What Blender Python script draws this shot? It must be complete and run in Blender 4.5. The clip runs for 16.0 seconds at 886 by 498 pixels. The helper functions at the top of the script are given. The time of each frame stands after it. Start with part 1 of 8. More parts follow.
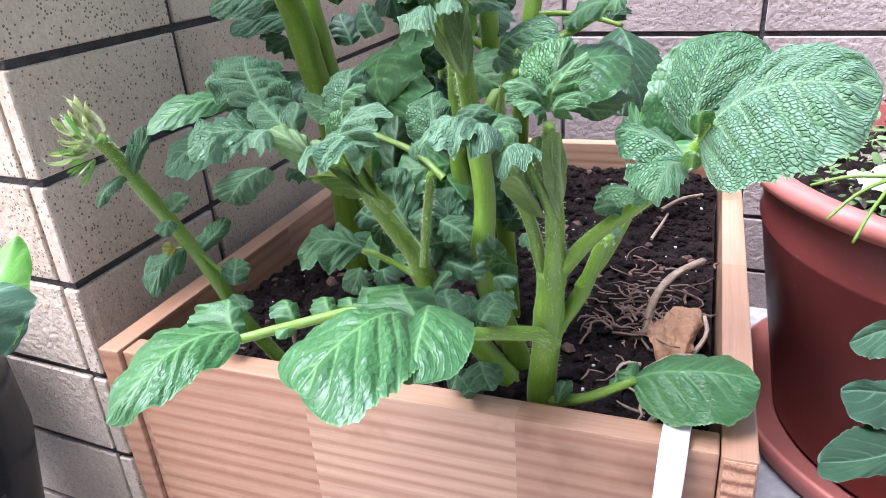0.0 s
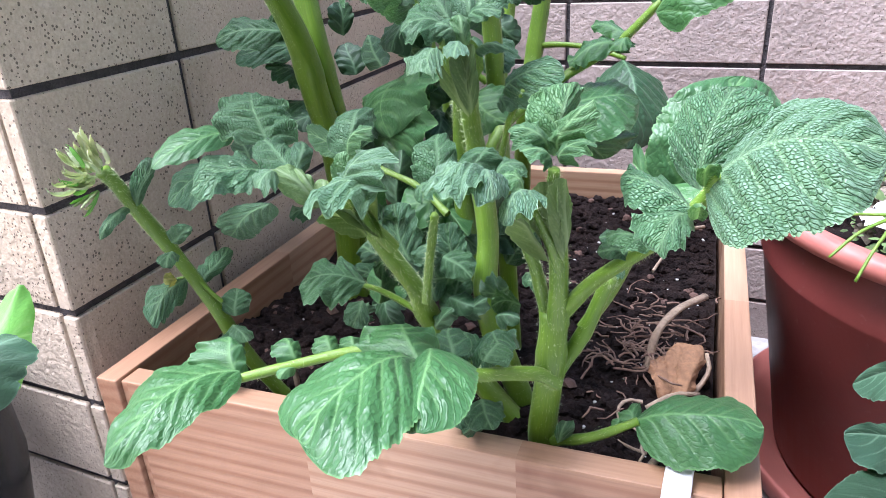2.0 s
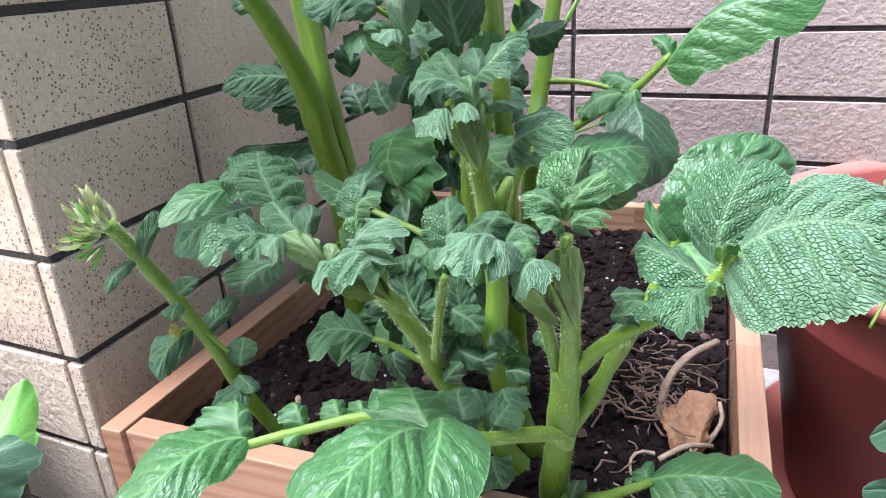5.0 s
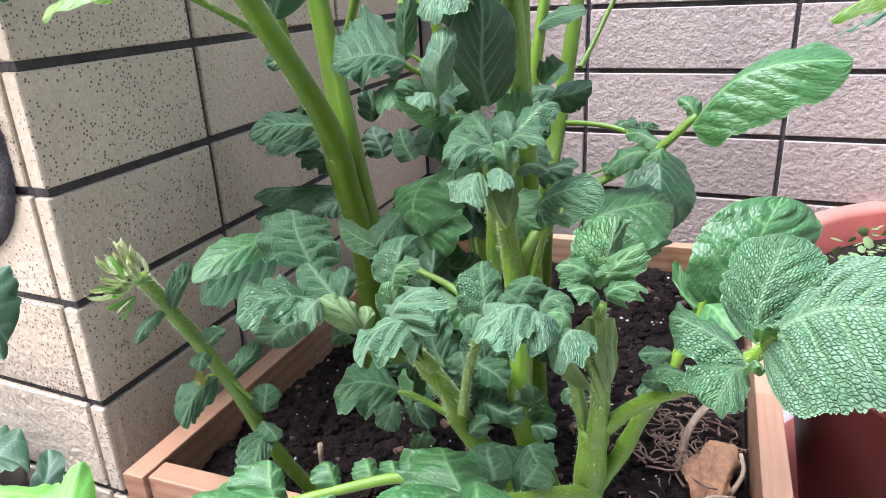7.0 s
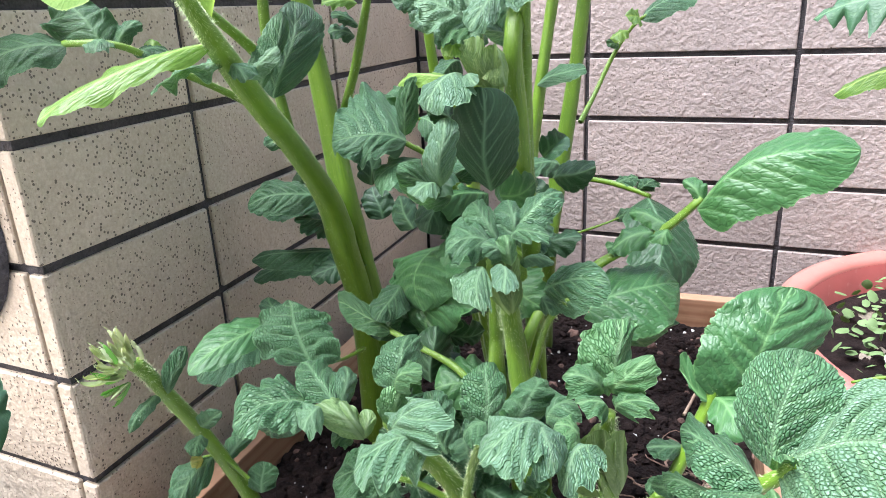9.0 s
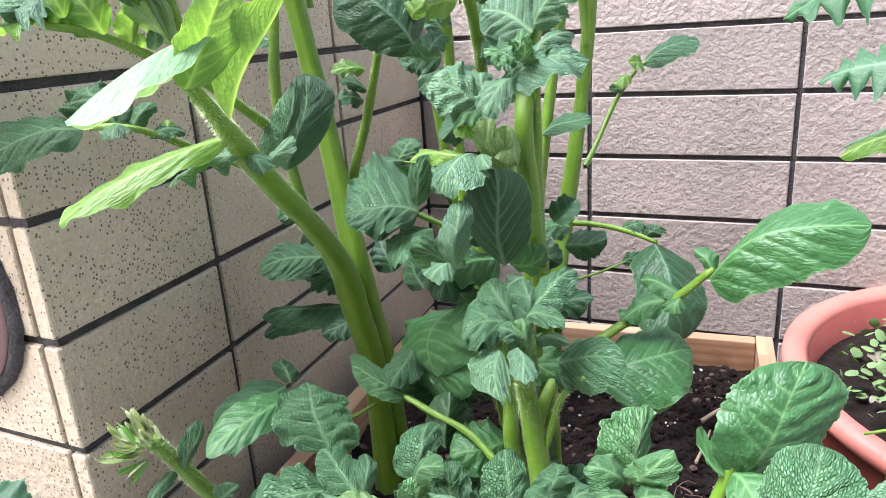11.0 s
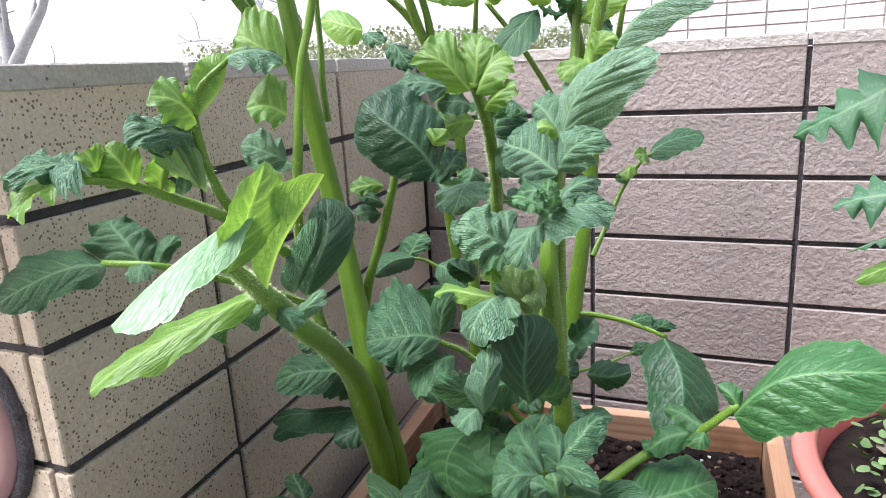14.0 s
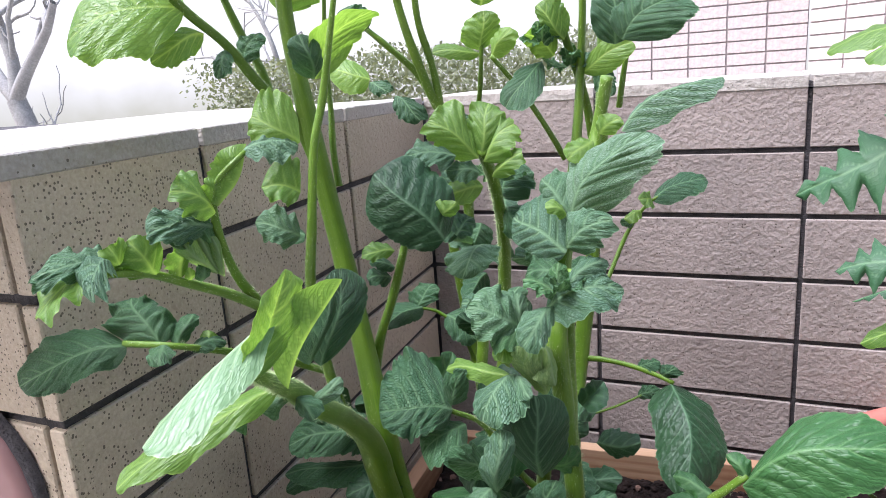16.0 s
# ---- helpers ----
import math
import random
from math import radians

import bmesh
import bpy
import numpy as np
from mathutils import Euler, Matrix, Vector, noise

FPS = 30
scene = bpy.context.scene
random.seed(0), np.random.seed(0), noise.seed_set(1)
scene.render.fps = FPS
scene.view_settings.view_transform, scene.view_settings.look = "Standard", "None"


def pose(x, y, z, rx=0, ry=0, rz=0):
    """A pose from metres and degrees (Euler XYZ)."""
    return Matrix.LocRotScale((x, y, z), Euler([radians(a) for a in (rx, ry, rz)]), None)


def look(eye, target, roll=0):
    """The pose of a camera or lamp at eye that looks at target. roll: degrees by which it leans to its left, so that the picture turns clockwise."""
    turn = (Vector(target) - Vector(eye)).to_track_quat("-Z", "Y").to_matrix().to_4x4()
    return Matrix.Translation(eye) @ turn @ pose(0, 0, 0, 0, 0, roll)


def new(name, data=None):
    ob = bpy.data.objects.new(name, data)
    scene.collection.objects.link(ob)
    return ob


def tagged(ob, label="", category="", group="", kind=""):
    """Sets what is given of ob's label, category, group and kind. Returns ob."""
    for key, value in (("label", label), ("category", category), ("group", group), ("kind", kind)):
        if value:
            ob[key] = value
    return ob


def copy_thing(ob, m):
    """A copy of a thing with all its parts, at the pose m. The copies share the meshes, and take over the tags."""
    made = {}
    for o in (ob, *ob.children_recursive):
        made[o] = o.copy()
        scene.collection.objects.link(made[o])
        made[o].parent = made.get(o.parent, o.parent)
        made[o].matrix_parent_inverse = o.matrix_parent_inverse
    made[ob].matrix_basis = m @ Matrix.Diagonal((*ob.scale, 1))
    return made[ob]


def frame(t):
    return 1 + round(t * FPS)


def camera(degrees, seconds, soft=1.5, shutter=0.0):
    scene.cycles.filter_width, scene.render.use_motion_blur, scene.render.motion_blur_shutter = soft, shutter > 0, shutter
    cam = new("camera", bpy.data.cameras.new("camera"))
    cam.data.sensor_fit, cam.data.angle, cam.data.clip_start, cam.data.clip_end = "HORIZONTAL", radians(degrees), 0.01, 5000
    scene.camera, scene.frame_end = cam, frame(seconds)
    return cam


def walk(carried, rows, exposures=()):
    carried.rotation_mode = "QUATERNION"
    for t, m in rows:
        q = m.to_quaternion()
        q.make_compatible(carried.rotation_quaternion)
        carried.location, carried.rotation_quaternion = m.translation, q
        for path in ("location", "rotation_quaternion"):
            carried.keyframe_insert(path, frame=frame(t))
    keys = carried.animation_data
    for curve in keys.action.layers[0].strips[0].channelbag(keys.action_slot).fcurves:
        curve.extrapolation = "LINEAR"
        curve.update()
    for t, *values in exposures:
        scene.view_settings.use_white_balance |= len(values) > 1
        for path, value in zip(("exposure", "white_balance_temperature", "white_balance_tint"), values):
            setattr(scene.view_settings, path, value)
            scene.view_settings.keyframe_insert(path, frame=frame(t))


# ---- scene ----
cam = camera(65.31, 16.0, 0.75)
PATH = [
    (0, (0.2104, -0.8336, -0.1543), (-0.1712, -0.0119, -0.5775), -3.91),
    (0.5, (0.2106, -0.8331, -0.1512), (-0.1714, -0.0087, -0.5688), -3.82),
    (1, (0.2103, -0.8314, -0.1498), (-0.1712, -0.0040, -0.5620), -3.55),
    (1.5, (0.2100, -0.8305, -0.1477), (-0.1692, 0.0018, -0.5521), -3.05),
    (2, (0.2073, -0.8297, -0.1456), (-0.1763, 0.0024, -0.5464), -3.02),
    (2.5, (0.2063, -0.8270, -0.1398), (-0.1746, 0.0095, -0.5336), -2.98),
    (3, (0.2064, -0.8241, -0.1377), (-0.1718, 0.0135, -0.5317), -3.05),
    (3.5, (0.2039, -0.8190, -0.1342), (-0.1768, 0.0191, -0.5250), -3.27),
    (4, (0.2033, -0.8181, -0.1315), (-0.1782, 0.0218, -0.5176), -3.23),
    (4.2, (0.2022, -0.8194, -0.1314), (-0.1799, 0.0205, -0.5167), -3.11),
    (6.3, (0.2000, -0.8199, -0.1165), (-0.2067, 0.0179, -0.4806), -3.71),
    (6.5, (0.1954, -0.8202, -0.1139), (-0.2043, 0.0219, -0.4760), -3.07),
    (7, (0.1891, -0.8219, -0.1103), (-0.2078, 0.0245, -0.4653), -2.77),
    (7.5, (0.1878, -0.8158, -0.1022), (-0.2112, 0.0323, -0.4508), -2.89),
    (8, (0.1848, -0.8125, -0.0971), (-0.2193, 0.0367, -0.4369), -2.88),
    (8.5, (0.1788, -0.8084, -0.0900), (-0.2182, 0.0453, -0.4273), -2.47),
    (9, (0.1816, -0.8067, -0.0833), (-0.2158, 0.0510, -0.4095), -2.85),
    (11.3, (0.1708, -0.8005, -0.0465), (-0.2248, 0.0667, -0.3489), -3.97),
    (11.5, (0.1683, -0.7980, -0.0407), (-0.2188, 0.0738, -0.3409), -3.96),
    (12, (0.1661, -0.7951, -0.0330), (-0.2213, 0.0800, -0.3231), -3.98),
    (12.5, (0.1650, -0.7962, -0.0234), (-0.2260, 0.0812, -0.3012), -3.81),
    (13, (0.1621, -0.7952, -0.0182), (-0.2255, 0.0858, -0.2894), -3.71),
    (13.5, (0.1595, -0.7961, -0.0116), (-0.2317, 0.0869, -0.2711), -3.51),
    (14, (0.1557, -0.7955, -0.0081), (-0.2333, 0.0899, -0.2627), -3.33),
    (14.5, (0.1524, -0.7982, -0.0035), (-0.2348, 0.0895, -0.2524), -3.35),
    (15, (0.1566, -0.8005, 0.0057), (-0.2326, 0.0887, -0.2348), -3.63),
    (15.5, (0.1571, -0.7980, 0.0126), (-0.2334, 0.0886, -0.2351), -3.95),
    (16, (0.1539, -0.7960, 0.0256), (-0.2405, 0.0914, -0.2132), -4.02),
]
walk(cam, [(t, look(eye, target, roll)) for t, eye, target, roll in PATH],
     [(0.0, 2.10, 5800, 23), (3.0, 2.04, 5900, 21), (8.0, 2.00, 6100, 17), (9.0, 2.06, 6150, 16), (11.5, 1.97, 6200, 14), (14.5, 1.52, 6150, 16), (16.0, 1.33, 6100, 18)])

# ---- world, sun and exposure ----
world = bpy.data.worlds.new("overcast_sky")
scene.world = world
world.use_nodes = True
wn = world.node_tree
sky = wn.nodes.new("ShaderNodeTexSky")
sky.sky_type = 'NISHITA'
sky.sun_disc = False
sky.sun_elevation, sky.sun_rotation = radians(42), radians(212)
sky.dust_density, sky.air_density = 2.0, 1.4
wn.links.new(sky.outputs[0], wn.nodes["Background"].inputs[0])
wn.nodes["Background"].inputs[1].default_value = 0.12
sun = new("sun", bpy.data.lights.new("sun", 'SUN'))
sun.data.energy, sun.data.angle, sun.data.color = 3.9, radians(40), (0.98, 0.99, 1.0)
sun.matrix_world = look((0, 0, 0), (0.34, 0.22, -0.91))


# ---- materials ----
def shader(name):
    m = bpy.data.materials.new(name)
    m.use_nodes = True
    return m, m.node_tree.nodes, m.node_tree.links, m.node_tree.nodes["Principled BSDF"]


def tex_noise(n, l, vec, scale, detail=4.0, rough=0.55):
    t = n.new("ShaderNodeTexNoise")
    t.inputs["Scale"].default_value = scale
    t.inputs["Detail"].default_value = detail
    t.inputs["Roughness"].default_value = rough
    if vec:
        l.new(vec, t.inputs["Vector"])
    return t


def ramp(n, l, fac, stops):
    r = n.new("ShaderNodeValToRGB")
    e = r.color_ramp.elements
    while len(e) < len(stops):
        e.new(0.5)
    for el, (p, c) in zip(e, stops):
        el.position = p
        el.color = (*c, 1) if len(c) == 3 else c
    l.new(fac, r.inputs[0])
    return r


def mix(n, l, a, b, fac, kind='MIX'):
    m = n.new("ShaderNodeMix")
    m.data_type, m.blend_type = 'RGBA', kind
    for sock, v in ((m.inputs[6], a), (m.inputs[7], b), (m.inputs[0], fac)):
        if isinstance(v, (int, float)):
            sock.default_value = v
        elif isinstance(v, tuple):
            sock.default_value = (*v, 1)
        else:
            l.new(v, sock)
    return m.outputs[2]


def bump(n, l, bsdf, height, strength, dist, prev=None):
    b = n.new("ShaderNodeBump")
    b.inputs["Strength"].default_value = strength
    b.inputs["Distance"].default_value = dist
    l.new(height, b.inputs["Height"])
    if prev:
        l.new(prev, b.inputs["Normal"])
    l.new(b.outputs[0], bsdf.inputs["Normal"])
    return b.outputs[0]


def mat_tile(name, base, dark, dots):
    m, n, l, p = shader(name)
    tc = n.new("ShaderNodeTexCoord").outputs["Object"]
    info = n.new("ShaderNodeObjectInfo").outputs["Random"]
    shift = n.new("ShaderNodeVectorMath")
    shift.operation = 'MULTIPLY_ADD'
    l.new(info, shift.inputs[0])
    shift.inputs[1].default_value = (7, 5, 3)
    l.new(tc, shift.inputs[2])
    v = shift.outputs[0]
    cloud = tex_noise(n, l, v, 9, 5)
    col = ramp(n, l, cloud.outputs[0], [(0.3, dark), (0.7, base)]).outputs[0]
    tint = ramp(n, l, info, [(0, (0.90, 0.88, 0.86)), (1, (1.04, 1.02, 1.0))]).outputs[0]
    col = mix(n, l, col, tint, 1.0, 'MULTIPLY')
    # small dark specks of uneven size, thinly strewn
    vor = n.new("ShaderNodeTexVoronoi")
    vor.inputs["Scale"].default_value = 430
    l.new(v, vor.inputs["Vector"])
    sepc = n.new("ShaderNodeSeparateColor")
    l.new(vor.outputs["Color"], sepc.inputs[0])
    many = tex_noise(n, l, v, 24, 3)
    lot = ramp(n, l, many.outputs[0], [(0.3, (dots * 0.35,) * 3), (0.72, (dots * 1.9,) * 3)]).outputs[0]
    keep = n.new("ShaderNodeMath")
    keep.operation = 'LESS_THAN'
    l.new(sepc.outputs[0], keep.inputs[0])
    l.new(lot, keep.inputs[1])
    rad = n.new("ShaderNodeMath")
    rad.operation = 'MULTIPLY_ADD'
    l.new(sepc.outputs[1], rad.inputs[0])
    rad.inputs[1].default_value = 0.30
    rad.inputs[2].default_value = 0.10
    near = n.new("ShaderNodeMath")
    near.operation = 'LESS_THAN'
    l.new(vor.outputs["Distance"], near.inputs[0])
    l.new(rad.outputs[0], near.inputs[1])
    both = n.new("ShaderNodeMath")
    both.operation = 'MULTIPLY'
    l.new(keep.outputs[0], both.inputs[0])
    l.new(near.outputs[0], both.inputs[1])
    soft = n.new("ShaderNodeMath")
    soft.operation = 'MULTIPLY'
    l.new(both.outputs[0], soft.inputs[0])
    soft.inputs[1].default_value = 0.8
    spot = soft.outputs[0]
    col = mix(n, l, col, (0.075, 0.052, 0.036), spot)
    grain = tex_noise(n, l, v, 420, 3)
    fine = ramp(n, l, grain.outputs[0], [(0.35, (0.86, 0.84, 0.82)), (0.7, (1.05, 1.05, 1.05))]).outputs[0]
    col = mix(n, l, col, fine, 1.0, 'MULTIPLY')
    l.new(col, p.inputs["Base Color"])
    p.inputs["Roughness"].default_value = 0.62
    coarse = tex_noise(n, l, v, 170, 4, 0.55)
    bump(n, l, p, coarse.outputs[0], 0.55, 0.005)
    return m


def mat_rough(name, a, b, scale, rough=0.9, strength=0.5, dist=0.003):
    m, n, l, p = shader(name)
    tc = n.new("ShaderNodeTexCoord").outputs["Object"]
    t1 = tex_noise(n, l, tc, scale, 6, 0.6)
    t2 = tex_noise(n, l, tc, scale * 9, 4, 0.6)
    col = ramp(n, l, t1.outputs[0], [(0.3, a), (0.7, b)]).outputs[0]
    f = ramp(n, l, t2.outputs[0], [(0.3, (0.75, 0.75, 0.75)), (0.7, (1.15, 1.15, 1.15))]).outputs[0]
    l.new(mix(n, l, col, f, 1.0, 'MULTIPLY'), p.inputs["Base Color"])
    p.inputs["Roughness"].default_value = rough
    bump(n, l, p, t2.outputs[0], strength, dist)
    return m


def mat_wood(name, light, dark, end=False):
    m, n, l, p = shader(name)
    tc = n.new("ShaderNodeTexCoord").outputs["Object"]
    sep = n.new("ShaderNodeSeparateXYZ")
    l.new(tc, sep.inputs[0])
    # staves joined end to end: each block of about 9 cm has its own tone and grain
    wob = n.new("ShaderNodeMath")
    wob.operation = 'MULTIPLY_ADD'
    l.new(sep.outputs[0], wob.inputs[0])
    wob.inputs[1].default_value = 8.3
    wob.inputs[2].default_value = 0.37
    block = n.new("ShaderNodeMath")
    block.operation = 'FLOOR'
    l.new(wob.outputs[0], block.inputs[0])
    rnd = n.new("ShaderNodeTexWhiteNoise")
    rnd.noise_dimensions = '1D'
    l.new(block.outputs[0], rnd.inputs["W"])
    mp = n.new("ShaderNodeMapping")
    l.new(tc, mp.inputs[0])
    mp.inputs["Scale"].default_value = (1.2, 34, 34) if not end else (60, 60, 30)
    off = n.new("ShaderNodeVectorMath")
    off.operation = 'MULTIPLY_ADD'
    l.new(rnd.outputs["Color"], off.inputs[0])
    off.inputs[1].default_value = (0, 1.5, 1.5)
    l.new(mp.outputs[0], off.inputs[2])
    g = n.new("ShaderNodeTexWave")
    g.wave_type, g.bands_direction = 'BANDS', 'Z'
    g.inputs["Scale"].default_value = 0.9
    g.inputs["Distortion"].default_value = 7.5
    g.inputs["Detail"].default_value = 3.0
    g.inputs["Detail Scale"].default_value = 0.6
    l.new(off.outputs[0], g.inputs["Vector"])
    fine = tex_noise(n, l, off.outputs[0], 14, 4, 0.6)
    col = ramp(n, l, g.outputs["Fac"], [(0.05, light), (0.6, tuple(0.7 * x + 0.3 * y for x, y in zip(light, dark))), (1.0, dark)]).outputs[0]
    tone = ramp(n, l, rnd.outputs["Value"], [(0.0, (0.80, 0.66, 0.58)), (0.45, (1.0, 0.96, 0.92)), (1.0, (1.06, 1.06, 1.04))]).outputs[0]
    col = mix(n, l, col, tone, 1.0, 'MULTIPLY')
    f = ramp(n, l, fine.outputs[0], [(0.3, (0.86, 0.84, 0.82)), (0.7, (1.06, 1.06, 1.06))]).outputs[0]
    col = mix(n, l, col, f, 1.0, 'MULTIPLY')
    stain = tex_noise(n, l, tc, 16, 4)
    s = ramp(n, l, stain.outputs[0], [(0.28, (0.66, 0.58, 0.50)), (0.42, (1, 1, 1))]).outputs[0]
    col = mix(n, l, col, s, 1.0, 'MULTIPLY')
    l.new(col, p.inputs["Base Color"])
    p.inputs["Roughness"].default_value = 0.55
    bump(n, l, p, fine.outputs[0], 0.25, 0.001)
    return m


def mat_plastic(name, col, rough, scuff=0.25):
    m, n, l, p = shader(name)
    tc = n.new("ShaderNodeTexCoord").outputs["Object"]
    t1 = tex_noise(n, l, tc, 14, 5)
    t2 = tex_noise(n, l, tc, 130, 3)
    c = ramp(n, l, t1.outputs[0], [(0.25, tuple(x * (1 - scuff) for x in col)), (0.75, tuple(min(1, x * (1 + 0.5 * scuff)) for x in col))]).outputs[0]
    dust = ramp(n, l, t2.outputs[0], [(0.64, (0, 0, 0)), (0.78, (0.10, 0.10, 0.10))]).outputs[0]
    l.new(mix(n, l, c, (0.42, 0.37, 0.33), dust), p.inputs["Base Color"])
    r = ramp(n, l, t1.outputs[0], [(0.2, (rough * 0.8,) * 3), (0.8, (min(1, rough * 1.25),) * 3)]).outputs[0]
    l.new(r, p.inputs["Roughness"])
    bump(n, l, p, t2.outputs[0], 0.12, 0.001)
    return m


def mat_leaf(name, top, low, vein, gloss=0.45, thin=0.28, wrinkle=0.7, hue=0.06):
    """Leaf blade: the mesh carries its blisters and veins; shading painted on downy tops and green creases, light
    passing through.
    """
    m, n, l, p = shader(name)
    uv = n.new("ShaderNodeTexCoord").outputs["UV"]
    ob = n.new("ShaderNodeTexCoord").outputs["Object"]
    info = n.new("ShaderNodeObjectInfo").outputs["Random"]
    sep = n.new("ShaderNodeSeparateXYZ")
    l.new(uv, sep.inputs[0])

    def math(op, a, b=None, c=None):
        k = n.new("ShaderNodeMath")
        k.operation = op
        for i, v in enumerate((a, b, c)):
            if v is None:
                continue
            if isinstance(v, (int, float)):
                k.inputs[i].default_value = v
            else:
                l.new(v, k.inputs[i])
        return k.outputs[0]

    def attribute(kind):
        a = n.new("ShaderNodeAttribute")
        a.attribute_name = kind
        return a.outputs["Fac"]
    across = math('ABSOLUTE', math('SUBTRACT', sep.outputs[1], 0.5))      # 0 at the midrib, 0.5 at the edge
    lines = attribute("vein")
    seat = n.new("ShaderNodeCombineXYZ")
    l.new(attribute("lane"), seat.inputs[0])
    l.new(attribute("cross"), seat.inputs[1])
    stray = n.new("ShaderNodeVectorMath")
    stray.operation = 'MULTIPLY_ADD'
    l.new(tex_noise(n, l, ob, 260, 2).outputs[1], stray.inputs[0])
    stray.inputs[1].default_value = (1.0, 1.0, 0)
    l.new(seat.outputs[0], stray.inputs[2])
    small = n.new("ShaderNodeTexVoronoi")
    small.feature, small.voronoi_dimensions = 'DISTANCE_TO_EDGE', '2D'
    small.inputs["Scale"].default_value = 1.0
    small.inputs["Randomness"].default_value = 0.8
    l.new(stray.outputs[0], small.inputs["Vector"])
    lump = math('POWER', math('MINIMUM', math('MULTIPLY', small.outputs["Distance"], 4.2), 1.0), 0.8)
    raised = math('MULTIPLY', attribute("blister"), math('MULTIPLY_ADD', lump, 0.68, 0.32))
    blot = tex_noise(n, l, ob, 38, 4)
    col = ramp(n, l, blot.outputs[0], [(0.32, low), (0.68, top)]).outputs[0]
    # relief shading painted into the colour: green creases darkened, hairy blister tops paled
    relief_shade = ramp(n, l, raised, [(0.12, (0.36, 0.52, 0.32)), (0.45, (0.68, 0.80, 0.66)), (0.72, (1.02, 1.02, 1.04)), (0.97, (1.48, 1.34, 1.55))]).outputs[0]
    col = mix(n, l, col, relief_shade, min(1.0, 1.2 * wrinkle), 'MULTIPLY')
    tone = ramp(n, l, info, [(0, (1 - hue * 3, 1 - hue * 2, 1 - hue)), (1, (1 + hue * 2, 1 + hue * 2, 1 + hue))]).outputs[0]
    col = mix(n, l, col, tone, 1.0, 'MULTIPLY')
    rim = ramp(n, l, across, [(0.480, (0, 0, 0)), (0.499, (0.6, 0.6, 0.6))]).outputs[0]
    veins = mix(n, l, math('MULTIPLY', lines, 0.8), rim, 1.0, 'LIGHTEN')
    col = mix(n, l, col, vein, veins)
    l.new(col, p.inputs["Base Color"])
    fuzz = tex_noise(n, l, ob, 1300, 3)
    l.new(math('MULTIPLY_ADD', fuzz.outputs[0], 0.20, gloss + 0.02), p.inputs["Roughness"])
    p.inputs["Specular IOR Level"].default_value = 0.42
    p.inputs["Sheen Weight"].default_value = 0.03
    p.inputs["Sheen Roughness"].default_value = 0.45
    h = math('SUBTRACT', math('MULTIPLY_ADD', lump, 0.8, math('MULTIPLY', fuzz.outputs[0], 0.10)), math('MULTIPLY', lines, 0.4))
    nb = bump(n, l, p, h, min(1.0, wrinkle), 0.00095)
    tr = n.new("ShaderNodeBsdfTranslucent")
    l.new(mix(n, l, col, (1.45, 1.40, 0.72), 1.0, 'MULTIPLY'), tr.inputs[0])
    l.new(nb, tr.inputs["Normal"])
    ms = n.new("ShaderNodeMixShader")
    ms.inputs[0].default_value = thin
    l.new(p.outputs[0], ms.inputs[1])
    l.new(tr.outputs[0], ms.inputs[2])
    l.new(ms.outputs[0], n["Material Output"].inputs[0])
    return m


def mat_stem(name, a, b, streak):
    m, n, l, p = shader(name)
    uv = n.new("ShaderNodeTexCoord").outputs["UV"]
    ob = n.new("ShaderNodeTexCoord").outputs["Object"]
    mp = n.new("ShaderNodeMapping")
    mp.inputs["Scale"].default_value = (3, 30, 1)
    l.new(uv, mp.inputs[0])
    t = tex_noise(n, l, mp.outputs[0], 2.0, 4)
    t2 = tex_noise(n, l, ob, 60, 4)
    c = ramp(n, l, t.outputs[0], [(0.3, a), (0.7, b)]).outputs[0]
    s = ramp(n, l, t2.outputs[0], [(0.35, (0, 0, 0)), (0.75, (0.5, 0.5, 0.5))]).outputs[0]
    c = mix(n, l, c, streak, s)
    l.new(c, p.inputs["Base Color"])
    p.inputs["Roughness"].default_value = 0.42
    p.inputs["Subsurface Weight"].default_value = 0.12
    p.inputs["Subsurface Radius"].default_value = (0.004, 0.006, 0.001)
    p.inputs["Subsurface Scale"].default_value = 0.6
    p.inputs["Sheen Weight"].default_value = 0.06
    bump(n, l, p, t.outputs[0], 0.3, 0.001)
    return m


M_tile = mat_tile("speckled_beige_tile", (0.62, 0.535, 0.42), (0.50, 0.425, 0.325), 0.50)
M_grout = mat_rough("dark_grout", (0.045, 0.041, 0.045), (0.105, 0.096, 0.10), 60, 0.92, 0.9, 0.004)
# pinker, less speckled back tiles, also darkened to put that wall's shade in
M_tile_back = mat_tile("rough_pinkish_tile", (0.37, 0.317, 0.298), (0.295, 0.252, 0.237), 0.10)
M_cap = mat_tile("pale_cap_tile", (0.50, 0.47, 0.44), (0.43, 0.40, 0.375), 0.06)
M_floor = mat_rough("grey_floor", (0.30, 0.29, 0.29), (0.42, 0.41, 0.40), 7, 0.8)
M_wood = mat_wood("pine_board", (0.37, 0.240, 0.155), (0.29, 0.162, 0.096))
M_end, _n, _l, _p = shader("pine_end_grain")
_v = _n.new("ShaderNodeTexCoord").outputs["Object"]
_w = _n.new("ShaderNodeTexWave")
_w.wave_type, _w.bands_direction = 'BANDS', 'Z'
for _k, _x in (("Scale", 42), ("Distortion", 2.5), ("Detail", 3.0), ("Detail Scale", 1.5)):
    _w.inputs[_k].default_value = _x
_l.new(_v, _w.inputs["Vector"])
